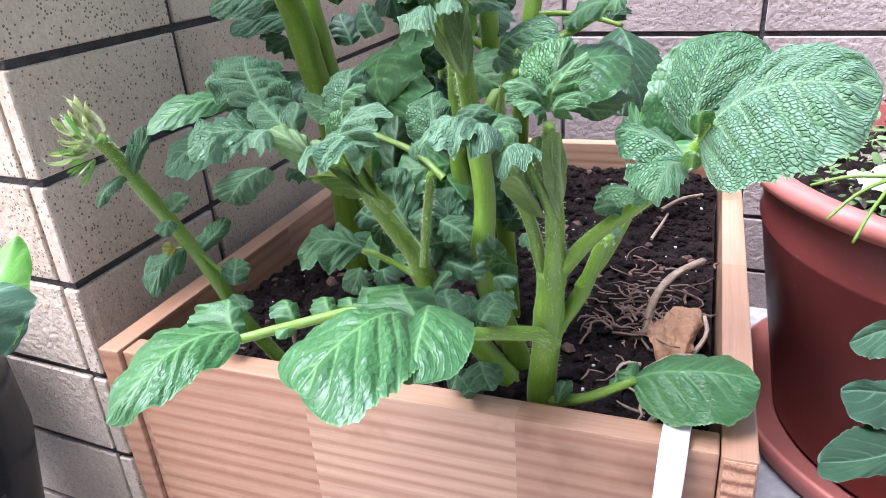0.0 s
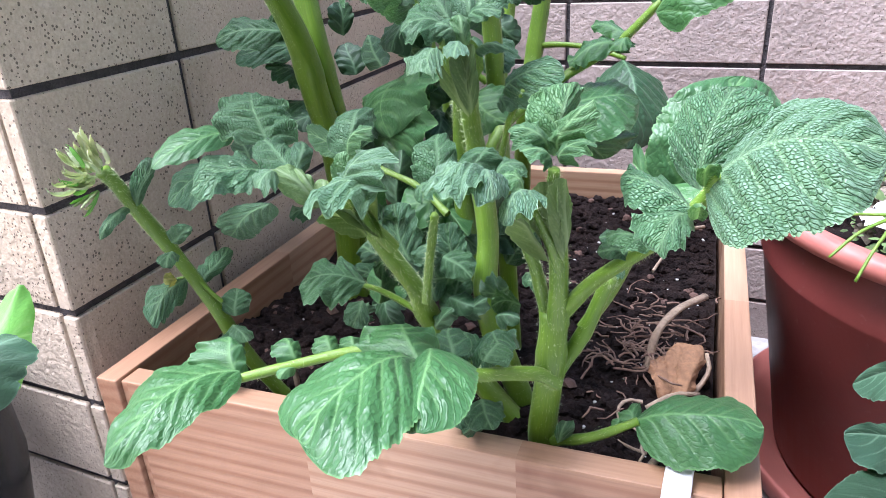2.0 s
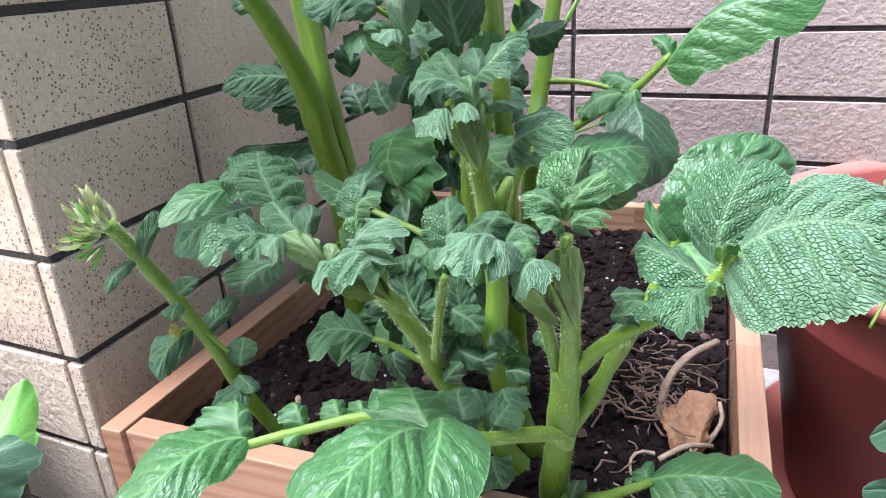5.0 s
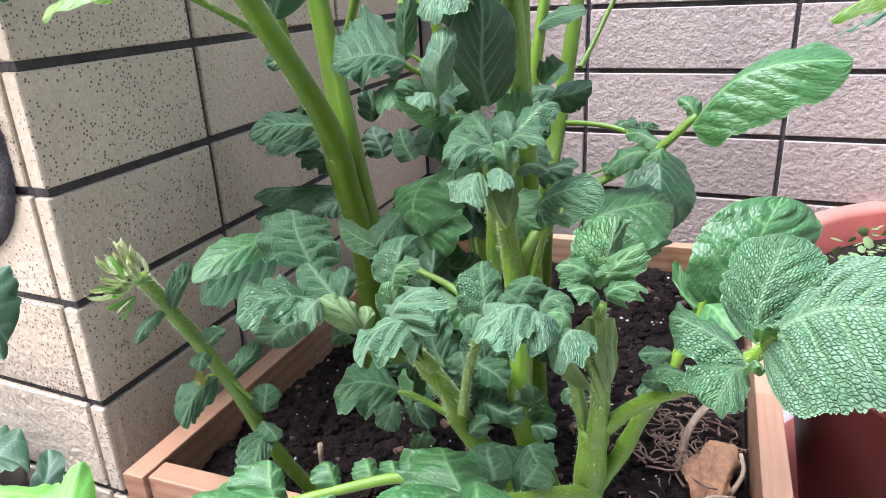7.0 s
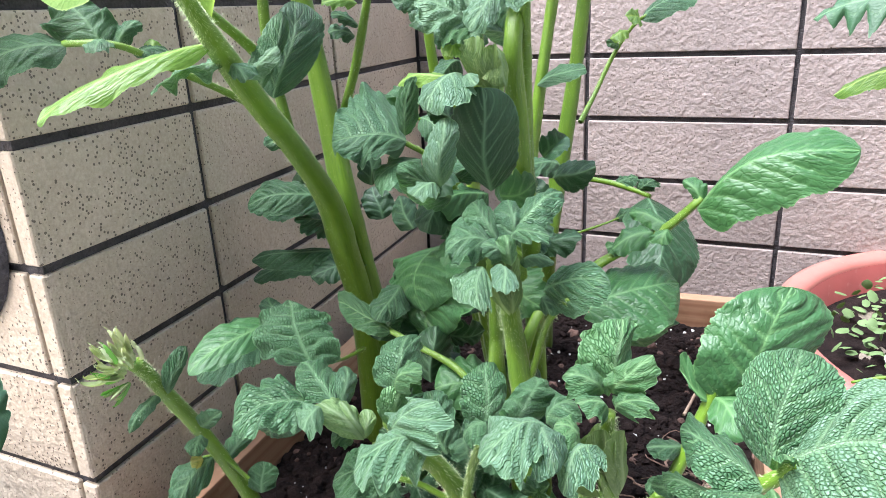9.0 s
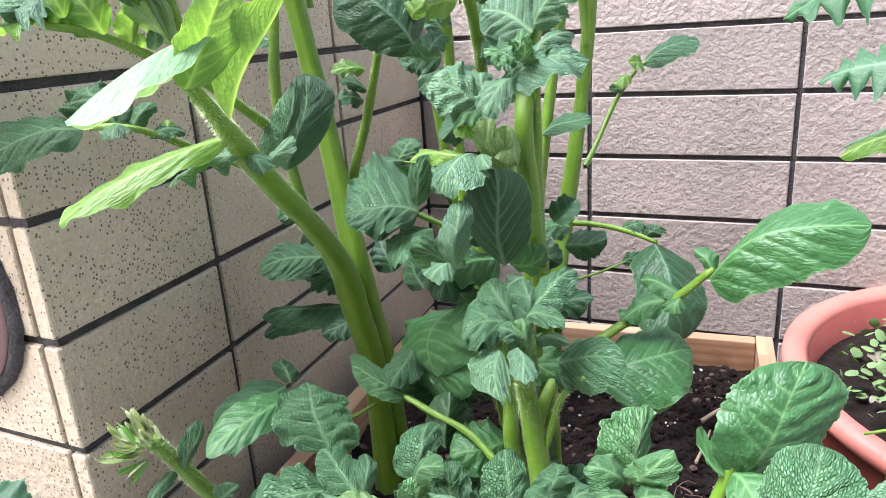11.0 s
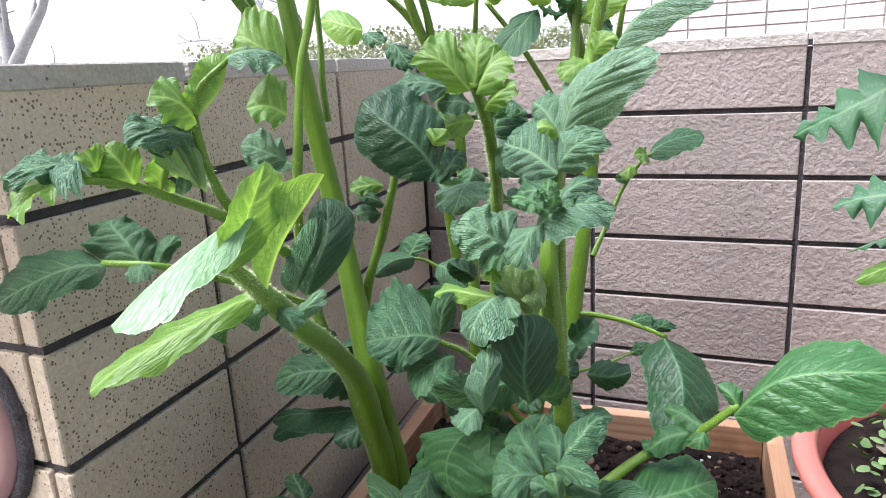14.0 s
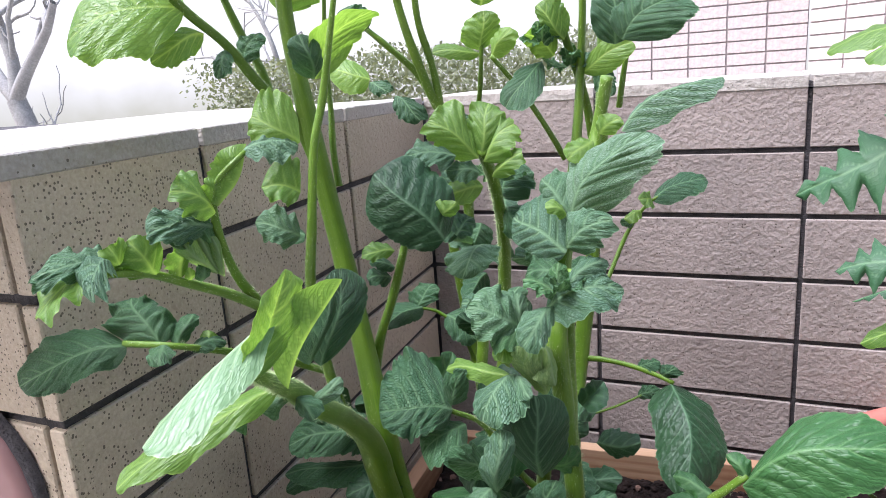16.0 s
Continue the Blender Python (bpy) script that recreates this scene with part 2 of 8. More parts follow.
_c = ramp(_n, _l, _w.outputs["Fac"], [(0.1, (0.50, 0.29, 0.18)), (0.6, (0.42, 0.22, 0.13)), (0.95, (0.20, 0.085, 0.045))]).outputs[0]
_f = tex_noise(_n, _l, _v, 900, 3)
_c = mix(_n, _l, _c, ramp(_n, _l, _f.outputs[0], [(0.3, (0.7, 0.66, 0.62)), (0.7, (1.1, 1.1, 1.1))]).outputs[0], 1.0, 'MULTIPLY')
_l.new(_c, _p.inputs["Base Color"])
_p.inputs["Roughness"].default_value = 0.8
bump(_n, _l, _p, _f.outputs[0], 0.5, 0.001)
M_soil = mat_rough("potting_soil", (0.007, 0.0045, 0.0042), (0.034, 0.021, 0.018), 70, 0.95, 1.0, 0.006)
M_soil.node_tree.nodes["Principled BSDF"].inputs["Specular IOR Level"].default_value = 0.15
M_perlite = mat_rough("perlite", (0.5, 0.48, 0.45), (0.7, 0.68, 0.64), 300, 0.9)
M_straw = mat_rough("dry_root", (0.20, 0.135, 0.09), (0.40, 0.30, 0.21), 60, 0.85)
M_dry = mat_rough("dry_leaf", (0.13, 0.06, 0.028), (0.33, 0.175, 0.085), 40, 0.8)
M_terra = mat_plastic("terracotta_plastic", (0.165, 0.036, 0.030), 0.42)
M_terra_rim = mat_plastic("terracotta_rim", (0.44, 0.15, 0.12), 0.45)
M_black = mat_plastic("black_plastic", (0.008, 0.012, 0.017), 0.24, 0.1)
M_black.node_tree.nodes["Principled BSDF"].inputs["Specular IOR Level"].default_value = 0.3
M_white = mat_plastic("white_plastic", (0.78, 0.78, 0.80), 0.35, 0.06)
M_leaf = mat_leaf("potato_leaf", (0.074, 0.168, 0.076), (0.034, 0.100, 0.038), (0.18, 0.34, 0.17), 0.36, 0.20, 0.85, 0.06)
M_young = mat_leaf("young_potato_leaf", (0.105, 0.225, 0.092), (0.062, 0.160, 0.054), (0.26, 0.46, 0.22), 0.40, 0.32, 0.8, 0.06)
M_stem = mat_stem("potato_stem", (0.066, 0.146, 0.005), (0.112, 0.212, 0.008), (0.15, 0.26, 0.016))


# ---- mesh helpers ----
def mesh(name, verts, faces, mat, parent=None, label="", smooth=False, uvs=None, extra=None):
    me = bpy.data.meshes.new(name)
    me.from_pydata([tuple(v) for v in verts], [], faces)
    if uvs is not None:
        lay = me.uv_layers.new(name="UVMap")
        idx = np.empty(len(me.loops), dtype=np.int32)
        me.loops.foreach_get("vertex_index", idx)
        lay.data.foreach_set("uv", np.asarray(uvs, dtype=np.float32)[idx].ravel())
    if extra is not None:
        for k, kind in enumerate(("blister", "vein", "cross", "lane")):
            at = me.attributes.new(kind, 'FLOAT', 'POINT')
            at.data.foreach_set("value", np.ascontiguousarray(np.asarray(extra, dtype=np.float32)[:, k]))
    if smooth:
        me.polygons.foreach_set("use_smooth", [True] * len(me.polygons))
    me.materials.append(mat)
    me.update()
    ob = new(name, me)
    ob.parent = parent
    if label:
        ob["label"] = label
    return ob


def part(name, bm, material, parent, label="", smooth=False):
    me = bpy.data.meshes.new(name)
    bm.to_mesh(me)
    bm.free()
    if smooth:
        me.polygons.foreach_set("use_smooth", [True] * len(me.polygons))
    me.materials.append(material)
    ob = new(name, me)
    ob.parent = parent
    if label:
        ob["label"] = label
    return ob


def slab(lo, hi, bev=0.0, seg=2):
    bm = bmesh.new()
    bmesh.ops.create_cube(bm, size=1)
    s = [b - a for a, b in zip(lo, hi)]
    c = [(a + b) / 2 for a, b in zip(lo, hi)]
    for v in bm.verts:
        v.co = Vector([v.co[i] * s[i] + c[i] for i in range(3)])
    if bev:
        bmesh.ops.bevel(bm, geom=bm.edges[:], offset=bev, segments=seg, affect='EDGES', profile=0.6)
    return bm


def lathe(profile, seg=64):
    """A turned body from (radius, height) pairs."""
    bm = bmesh.new()
    rings = [[bm.verts.new((r * math.cos(2 * math.pi * i / seg), r * math.sin(2 * math.pi * i / seg), z)) for i in range(seg)] for r, z in profile]
    for a, b in zip(rings, rings[1:]):
        for i in range(seg):
            bm.faces.new((a[i], a[(i + 1) % seg], b[(i + 1) % seg], b[i]))
    return bm


# ---- walls, floor ----
FLOOR = -0.61
PX, PZ, J = 0.214, 0.07, 0.0058    # tile pitch across and up, joint width
CORNER = -0.214                    # where the two walls meet, on the back wall's face
PIER = -0.573                      # face of the projecting pier
SKEW = 0.0735                      # the short wall stands out of square by this
TURN = math.atan(SKEW)
EDGE = CORNER - SKEW * PIER        # x of the pier's outer corner


def tile_mesh(name, w, h, mat, depth=0.012):
    bm = slab((-w / 2, 0, -h / 2), (w / 2, depth, h / 2), 0.0009, 1)
    me = bpy.data.meshes.new(name)
    bm.to_mesh(me)
    bm.free()
    me.materials.append(mat)
    return me


def lay(wall, me, name, m):
    ob = new(name, me)
    ob.parent = wall
    ob.matrix_basis = m
    return ob


def prism(points, z0, z1):
    bm = bmesh.new()
    lo = [bm.verts.new((x, y, z0)) for x, y in points]
    hi = [bm.verts.new((x, y, z1)) for x, y in points]
    bm.faces.new(lo[::-1])
    bm.faces.new(hi)
    for k in range(len(points)):
        j = (k + 1) % len(points)
        bm.faces.new((lo[k], lo[j], hi[j], hi[k]))
    return bm


G = 0.0035                         # the joints lie this far behind the tiles' faces
wall_back = tagged(part("wall_back", prism([(CORNER - 0.03, G), (1.9, G), (1.9, 0.17), (CORNER - 0.03, 0.17)], FLOOR, -0.009), M_grout, None),
                   "low balcony wall of speckled beige tiles with dark joints", "wall", kind="structure")
wall_left = tagged(part("wall_left", prism([(CORNER - 0.031, 0.17), (CORNER - 0.031, -0.002), (CORNER - G, -0.002), (EDGE - G, PIER + G), (-1.3, PIER + G), (-1.3, 0.17)], FLOOR, -0.009), M_grout, None),
                   "short return wall and pier of speckled tiles", "wall", kind="structure")
floor = tagged(part("floor", slab((-2.2, -4.0, FLOOR - 0.1), (1.9, 0.17, FLOOR)), M_floor, None), "grey concrete balcony floor", "floor", kind="structure")

# two walls added out of view; they cut and bounce the light
unseen_wall_behind = tagged(part("unseen_wall_behind", slab((-0.75, -2.0, FLOOR), (2.05, -1.85, 1.9)), mat_rough("painted_wall", (0.36, 0.35, 0.34), (0.44, 0.43, 0.42), 8, 0.85), None), "unseen plain painted wall added behind to limit light", "wall", kind="structure")
unseen_wall_right = tagged(part("unseen_wall_right", slab((1.9, -1.85, FLOOR), (2.05, 0.17, 1.9)), bpy.data.materials["painted_wall"], None), "unseen plain painted wall added at the right end", "wall", kind="structure")

full = tile_mesh("tile", PX - 0.005, PZ - J, M_tile)
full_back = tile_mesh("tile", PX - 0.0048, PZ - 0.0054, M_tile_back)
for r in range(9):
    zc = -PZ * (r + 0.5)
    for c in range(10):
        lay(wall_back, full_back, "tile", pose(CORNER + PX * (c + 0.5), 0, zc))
short = -PIER - 2 * PX
sliver = 0.012
cut = tile_mesh("tile", short - 0.004, PZ - J, M_tile)
for r in range(9):
    zc = -PZ * (r + 0.5)
    for k in range(2):
        d = PX * (k + 0.5)
        lay(wall_left, full, "tile", pose(CORNER + SKEW * d, -d, zc, 0, 0, 90 + math.degrees(TURN)))
    d = 2 * PX + short / 2 + 0.0006
    lay(wall_left, cut, "tile", pose(CORNER + SKEW * d, -d, zc, 0, 0, 90 + math.degrees(TURN)))
# pier face: a narrow corner strip, then whole tiles
strip = tile_mesh("tile", sliver, PZ - J, M_tile)
for r in range(9):
    zc = -PZ * (r + 0.5)
    lay(wall_left, strip, "tile", pose(EDGE - 0.0005 - sliver / 2, PIER, zc))
    for c in range(4):
        lay(wall_left, full, "tile", pose(EDGE - 0.0005 - sliver - 0.001 - PX * (c + 0.5), PIER, zc))

# flat coping tiles on both walls
coping = tagged(part("coping", prism([(CORNER - 0.04, 0.001), (1.9, 0.001), (1.9, 0.165), (CORNER - 0.04, 0.165)], -0.0075, -0.002), M_grout, None), "pale coping joints on the wall top", "coping", kind="structure")
capw = tile_mesh("coping_tile", PX - 0.004, 0.013, M_cap, 0.058)
for c in range(10):
    for q in range(3):
        lay(coping, capw, "coping_tile", pose(CORNER + PX * (c + 0.5), -0.001 + 0.061 * q, -0.0015))
for c in range(3):
    for q in range(6):
        d = PX * (c + 0.5)
        n = Vector((-math.cos(TURN), -math.sin(TURN), 0))
        off = n * (0.061 * q - 0.001)
        lay(coping, capw, "coping_tile", pose(CORNER + SKEW * d + off.x, -d + off.y, -0.0015, 0, 0, 90 + math.degrees(TURN)))

# ---- planter box ----
RIM = -0.372
planter = tagged(new("planter_box"), "square pine planter box with open top full of soil", "planter")
planter.matrix_basis = pose(-0.1405, -0.595, -0.003, 0, -0.46, 3.3)
BW, BD, BT = 0.371, 0.478, 0.0155


def board(name, lo, hi, turn_z=0, label=""):
    w = [h - l for l, h in zip(lo, hi)]
    c = [(h + l) / 2 for l, h in zip(lo, hi)]
    if turn_z:
        w[0], w[1] = w[1], w[0]
    ob = part(name, slab([-k / 2 for k in w], [k / 2 for k in w], 0.0012, 2), M_wood, planter, label)
    ob.matrix_basis = pose(*c, 0, 0, turn_z)
    return ob


board("side_board", (0, 0, FLOOR + 0.012), (BT, BD, RIM), 90)
board("side_board", (BW - BT, 0, FLOOR + 0.012), (BW, BD, RIM), 90)
board("front_board", (BT + 0.0006, 0.003, FLOOR + 0.012), (BW - BT - 0.0006, BT + 0.003, RIM - 0.0015))
board("back_board", (BT + 0.0006, BD - BT, FLOOR + 0.012), (BW - BT - 0.0006, BD, RIM - 0.001))
for x in (BW - BT,):
    part("end_grain", slab((x + 0.0012, -0.0005, FLOOR + 0.0135), (x + BT - 0.0012, 0.0004, RIM - 0.0014)), M_end, planter, "rough reddish end grain")
for x in (0.03, BW - 0.06):
    board("foot_batten", (x, 0.02, FLOOR), (x + 0.03, BD - 0.02, FLOOR + 0.012))

# ---- soil ----
SOIL = -0.405


def soil_height(x, y):
    p = Vector((x, y, 0))
    return (SOIL + 0.010 * noise.noise(p * 9) + 0.006 * noise.noise(p * 40) + 0.0035 * noise.noise(p * 110) + 0.0015 * noise.noise(p * 300)
            + 0.008 * max(0, (y + 0.35)) )


def soil_sheet():
    nx, ny = 170, 220
    m = planter.matrix_basis
    vs, fs = [], []
    for j in range(ny):
        for i in range(nx):
            p = m @ Vector((BT + (BW - 2 * BT) * i / (nx - 1), BT + 0.003 + (BD - 2 * BT - 0.003) * j / (ny - 1), 0))
            vs.append((p.x, p.y, soil_height(p.x, p.y)))
    for j in range(ny - 1):
        for i in range(nx - 1):
            a = j * nx + i
            fs.append((a, a + 1, a + nx + 1, a + nx))
    return mesh("soil", vs, fs, M_soil, None, smooth=True)


soil = tagged(soil_sheet(), "dark crumbly potting soil filling the wooden box", "soil", kind="stuff")

# ---- large terracotta pot ----
pot = tagged(new("flower_pot"), "large terracotta-coloured plastic pot on a saucer", "pot")
pot.matrix_basis = pose(0.437, -0.182, -0.008)
Z0 = FLOOR + 0.012
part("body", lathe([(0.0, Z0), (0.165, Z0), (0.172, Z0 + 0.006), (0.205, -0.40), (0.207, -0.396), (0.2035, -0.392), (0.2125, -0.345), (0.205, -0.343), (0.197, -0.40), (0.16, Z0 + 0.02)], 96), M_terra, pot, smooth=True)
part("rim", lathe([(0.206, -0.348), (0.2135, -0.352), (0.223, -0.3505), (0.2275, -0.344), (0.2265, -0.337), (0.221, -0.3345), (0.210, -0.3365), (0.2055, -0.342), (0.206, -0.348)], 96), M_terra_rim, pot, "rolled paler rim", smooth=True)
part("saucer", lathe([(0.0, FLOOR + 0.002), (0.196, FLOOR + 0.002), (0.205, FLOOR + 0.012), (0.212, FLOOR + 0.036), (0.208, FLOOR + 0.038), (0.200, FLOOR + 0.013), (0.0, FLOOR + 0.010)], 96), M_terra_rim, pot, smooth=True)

# ---- plant building ----
rng = random.Random(7)
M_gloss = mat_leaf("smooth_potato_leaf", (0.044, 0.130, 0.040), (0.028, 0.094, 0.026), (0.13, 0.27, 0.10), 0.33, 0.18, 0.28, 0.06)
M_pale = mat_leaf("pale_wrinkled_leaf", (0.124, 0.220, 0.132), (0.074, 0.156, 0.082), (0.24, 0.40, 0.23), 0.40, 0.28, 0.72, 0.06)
# dark copy of the leaf, with shade put into its base colour
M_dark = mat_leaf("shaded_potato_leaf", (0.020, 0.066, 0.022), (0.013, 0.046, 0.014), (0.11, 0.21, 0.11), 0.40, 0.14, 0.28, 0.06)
# lit copy of the thin leaf: backlight put into a brighter yellow-green base
M_lit = mat_leaf("backlit_yellow_green_leaf", (0.175, 0.295, 0.070), (0.125, 0.235, 0.042), (0.34, 0.50, 0.14), 0.24, 0.48, 0.30, 0.06)
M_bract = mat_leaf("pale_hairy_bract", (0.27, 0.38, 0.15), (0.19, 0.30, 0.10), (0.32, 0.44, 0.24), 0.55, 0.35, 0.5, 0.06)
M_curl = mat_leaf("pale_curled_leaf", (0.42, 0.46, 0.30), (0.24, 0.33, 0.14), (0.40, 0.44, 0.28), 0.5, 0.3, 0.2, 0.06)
# brighter copy of the wrinkled leaf: daylight put into the base colour
M_bright = mat_leaf("brightened_wrinkled_leaf", (0.200, 0.300, 0.215), (0.120, 0.215, 0.128), (0.26, 0.42, 0.25), 0.36, 0.28, 0.75, 0.06)
# sky reflection on a leaf's top side, painted in as a pale base
M_sheen = mat_leaf("sky_sheen_leaf_top", (0.20, 0.31, 0.19), (0.15, 0.26, 0.12), (0.42, 0.54, 0.34), 0.22, 0.30, 0.25, 0.06)
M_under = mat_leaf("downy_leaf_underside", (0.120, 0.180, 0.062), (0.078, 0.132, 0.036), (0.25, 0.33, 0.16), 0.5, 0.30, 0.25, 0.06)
M_dryish = mat_leaf("yellowing_leaf", (0.30, 0.28, 0.07), (0.20, 0.20, 0.05), (0.34, 0.32, 0.12), 0.6, 0.3, 0.6)
M_ficus = mat_leaf("smooth_dark_leaf", (0.026, 0.070, 0.032), (0.018, 0.052, 0.024), (0.12, 0.21, 0.13), 0.40, 0.12, 0.12, 0.05)
M_fresh = mat_leaf("fresh_green_leaf", (0.14, 0.34, 0.06), (0.10, 0.28, 0.05), (0.22, 0.42, 0.12), 0.40, 0.3, 0.12, 0.03)
M_lobed = mat_leaf("dusty_lobed_leaf", (0.040, 0.112, 0.048), (0.028, 0.086, 0.036), (0.13, 0.24, 0.12), 0.42, 0.22, 0.12, 0.05)
M_hair, _n, _l, _p = shader("plant_hair")
_p.inputs["Base Color"].default_value = (0.48, 0.58, 0.30, 1)
_p.inputs["Roughness"].default_value = 0.6


def child(ob, parent):
    ob.parent = parent
    if parent and parent.type == 'EMPTY':
        ob.matrix_parent_inverse = parent.matrix_basis.inverted()
    return ob


def shoot(label, base, name="potato_shoot", category="potato plant"):
    e = tagged(new(name), label, category, "potato shoots in the box" if name == "potato_shoot" else "")
    e.matrix_basis = pose(*base)
    return e


def spline(pts, n):
    """n points evenly along a smooth curve through pts."""
    p = [Vector(q) for q in pts]
    p = [p[0] * 2 - p[1]] + p + [p[-1] * 2 - p[-2]]
    out = []
    for k in range(n):
        s = k / (n - 1) * (len(p) - 3)
        i = min(int(s), len(p) - 4)
        f = s - i
        a, b, c, d = p[i:i + 4]
        out.append(0.5 * ((2 * b) + (c - a) * f + (2 * a - 5 * b + 4 * c - d) * f * f + (3 * b - a - 3 * c + d) * f ** 3))
    return out


def tube(name, pts, r0, r1, mat, parent, seg=12, ribs=0.07, wings=0.0, swell=0.0):
    length = sum((Vector(b) - Vector(a)).length for a, b in zip(pts, pts[1:]))
    n = max(5, int(length / 0.005))
    c = spline(pts, n)
    ph, tw = rng.uniform(0, 6.3), rng.uniform(-2, 2)
    vs, uv, fs = [], [], []
    side = Vector((1, 0, 0))
    for k in range(n):
        d = (c[min(k + 1, n - 1)] - c[max(k - 1, 0)]).normalized()
        side = (side - d * side.dot(d)).normalized()
        up = d.cross(side)
        f = k / (n - 1)
        r = r0 + (r1 - r0) * f
        r *= 1 + 0.05 * math.sin(f * 17 + ph) + swell * math.exp(-((f % 0.25) / 0.03) ** 2)
        for i in range(seg):
            a = 2 * math.pi * i / seg
            q = r * (1 + ribs * math.cos(3 * a + tw * f + ph) + wings * abs(math.cos(a)) - wings * 0.35)
            vs.append(c[k] + side * (q * math.cos(a)) + up * (q * math.sin(a)))
            uv.append((f * length * 10, i / seg))
    for k in range(n - 1):
        for i in range(seg):
            j = (i + 1) % seg
            fs.append((k * seg + i, k * seg + j, (k + 1) * seg + j, (k + 1) * seg + i))
    fs.append(tuple((n - 1) * seg + i for i in range(seg)))
    ob = mesh(name, vs, fs, mat, None, smooth=True, uvs=uv)
    child(ob, parent)
    return ob, c


def hairs(parent, c, r0, r1, per_metre=7500, reach=0.0025):
    """Fine pale hairs standing off a stem."""
    n = len(c)
    length = sum((b - a).length for a, b in zip(c, c[1:]))
    vs, fs = [], []
    for _ in range(int(length * per_metre)):
        s = rng.uniform(0, n - 1.001)
        k = int(s)
        p = c[k].lerp(c[k + 1], s - k)
        d = (c[k + 1] - c[k]).normalized()
        q = Vector((rng.gauss(0, 1), rng.gauss(0, 1), rng.gauss(0, 1)))
        q = (q - d * q.dot(d)).normalized()
        r = r0 + (r1 - r0) * s / (n - 1)
        root = p + q * r * 0.95
        tip = root + (q + d * rng.uniform(-0.35, 0.35)) * rng.uniform(0.5, 1.0) * reach
        w = d.cross(q) * 0.00007
        b = len(vs)
        vs += [root - w, root + w, tip]
        fs.append((b, b + 1, b + 2))
    ob = mesh("hairs", vs, fs, M_hair, None)
    child(ob, parent)
    return tagged(ob, kind="stuff")


def stem(parent, pts, r0, r1, wings=0.0, hairy=True):
    ob, c = tube("stem", pts, r0, r1, M_stem, parent, 16, 0.07, wings, 0.06)
    if hairy:
        h = hairs(parent, c, r0, r1)
        h.parent = ob
        h.matrix_parent_inverse = Matrix.Identity(4)
    return ob


def stalk(parent, pts, r0, r1):
    ob, c = tube("leaf_stalk", pts, r0, r1, M_stem, parent, 10, 0.10)
    h = hairs(parent, c, r0, r1, 5000, 0.0022)
    h.parent = ob
    h.matrix_parent_inverse = Matrix.Identity(4)
    return ob


def blade(B, T, L, R, bow, puff, nu, nv, peak=0.40, ruffle=0.10, lobes=0.04, point=2.6, teeth=0.0, cell=0.003, bulge=0.55, quilt=0.020):
    """Vertices, faces, UVs and relief of a quilted leaf blade with stalk end B, tip T and widest points L and R."""
    g = np.random.default_rng(rng.randrange(1 << 30))
    B, T, L, R = (np.array(q, float) for q in (B, T, L, R))
    N = np.cross(T - B, R - L)
    N /= np.linalg.norm(N) + 1e-9
    if N @ np.array([0.1, -0.5, 1.0]) < 0:
        N = -N
    u = np.linspace(0, 1, nu)[:, None]
    v = np.linspace(-1, 1, nv)[None, :]
    av = np.abs(v)
    size = np.linalg.norm(T - B)
    wide = 0.5 * np.linalg.norm(R - L)
    lowu = np.clip((peak - u) / peak, 0, 1)
    hiu = np.clip((u - peak) / (1 - peak), 0, 1)
    w = np.where(u < peak, np.sqrt(np.clip(1 - lowu ** 2.6, 0, 1)), np.clip(1 - hiu ** point, 0, 1) ** 0.78)
    p1, p2, p3, p4 = g.uniform(0, 6.3, 4)
    left = v < 0
    sgn = np.where(left, 0.0, 2.1)
    # uneven scallops along the margin
    many = np.clip(size / 0.0048, 4.2, 10) * g.uniform(0.85, 1.15)
    along = u + 0.035 * np.sin(u * 9 + p4 + sgn) - 0.10 * av
    scallop = np.abs(np.sin(np.pi * many * along + p1 + sgn)) ** 0.55
    fine = np.abs(np.sin(np.pi * 2.7 * many * along + p2)) ** 0.7
    w = w * (1 + 0.5 * lobes * np.sin(u * g.uniform(10, 14) + p1 + sgn)) * np.ones_like(v)
    w = w * (1 - ((0.11 if size < 0.045 else 0.05) + 0.8 * lobes) * (1 - scallop) * (0.6 + 0.5 * np.sin(u * 7.3 + p2 + sgn)) - 0.03 * (1 - fine))
    if teeth:
        shift = np.where(left, 0.0, 0.05)
        lobe = np.maximum.reduce([np.clip(1 - np.abs(u - k - shift) / r, 0, 1) * a for k, r, a in ((0.09, 0.08, 0.65), (0.25, 0.10, 1.0), (0.44, 0.10, 0.95), (0.62, 0.09, 0.8), (0.78, 0.07, 0.6), (0.91, 0.06, 0.42))])
        jag = 0.86 + 0.14 * np.abs(np.sin(u * 62 + p1)) ** 0.6
        w = w * (1 - teeth + teeth * lobe ** 0.9) * jag
    mid = B + (T - B) * peak + N * bow
    M = (B + (T - B) * u)[:, None, :] + (N * bow)[None, None, :] * (4 * u * (1 - u))[:, :, None]
    M = M + (np.cross(N, T - B) / size)[None, None, :] * (0.05 * size * np.sin(u * 3.1 + p3) * np.sin(np.pi * u))[:, :, None]
    arm = np.where(left[:, :, None], (L - mid)[None, None, :], (R - mid)[None, None, :])
    P = M + arm * (av * w)[:, :, None]
    if teeth:
        P = P + (T - B)[None, None, :] * (0.16 * av ** 1.2 * w * (1 - u))[:, :, None]
    # side veins that sweep forward, each with its own start and bend
    pairs = int(np.clip(round(size / 0.0070), 3, 6))
    spacing = 0.92 * size / pairs
    rib = np.full(P.shape[:2], 9.0)
    for side in (0, 1):
        on = left if side == 0 else ~left
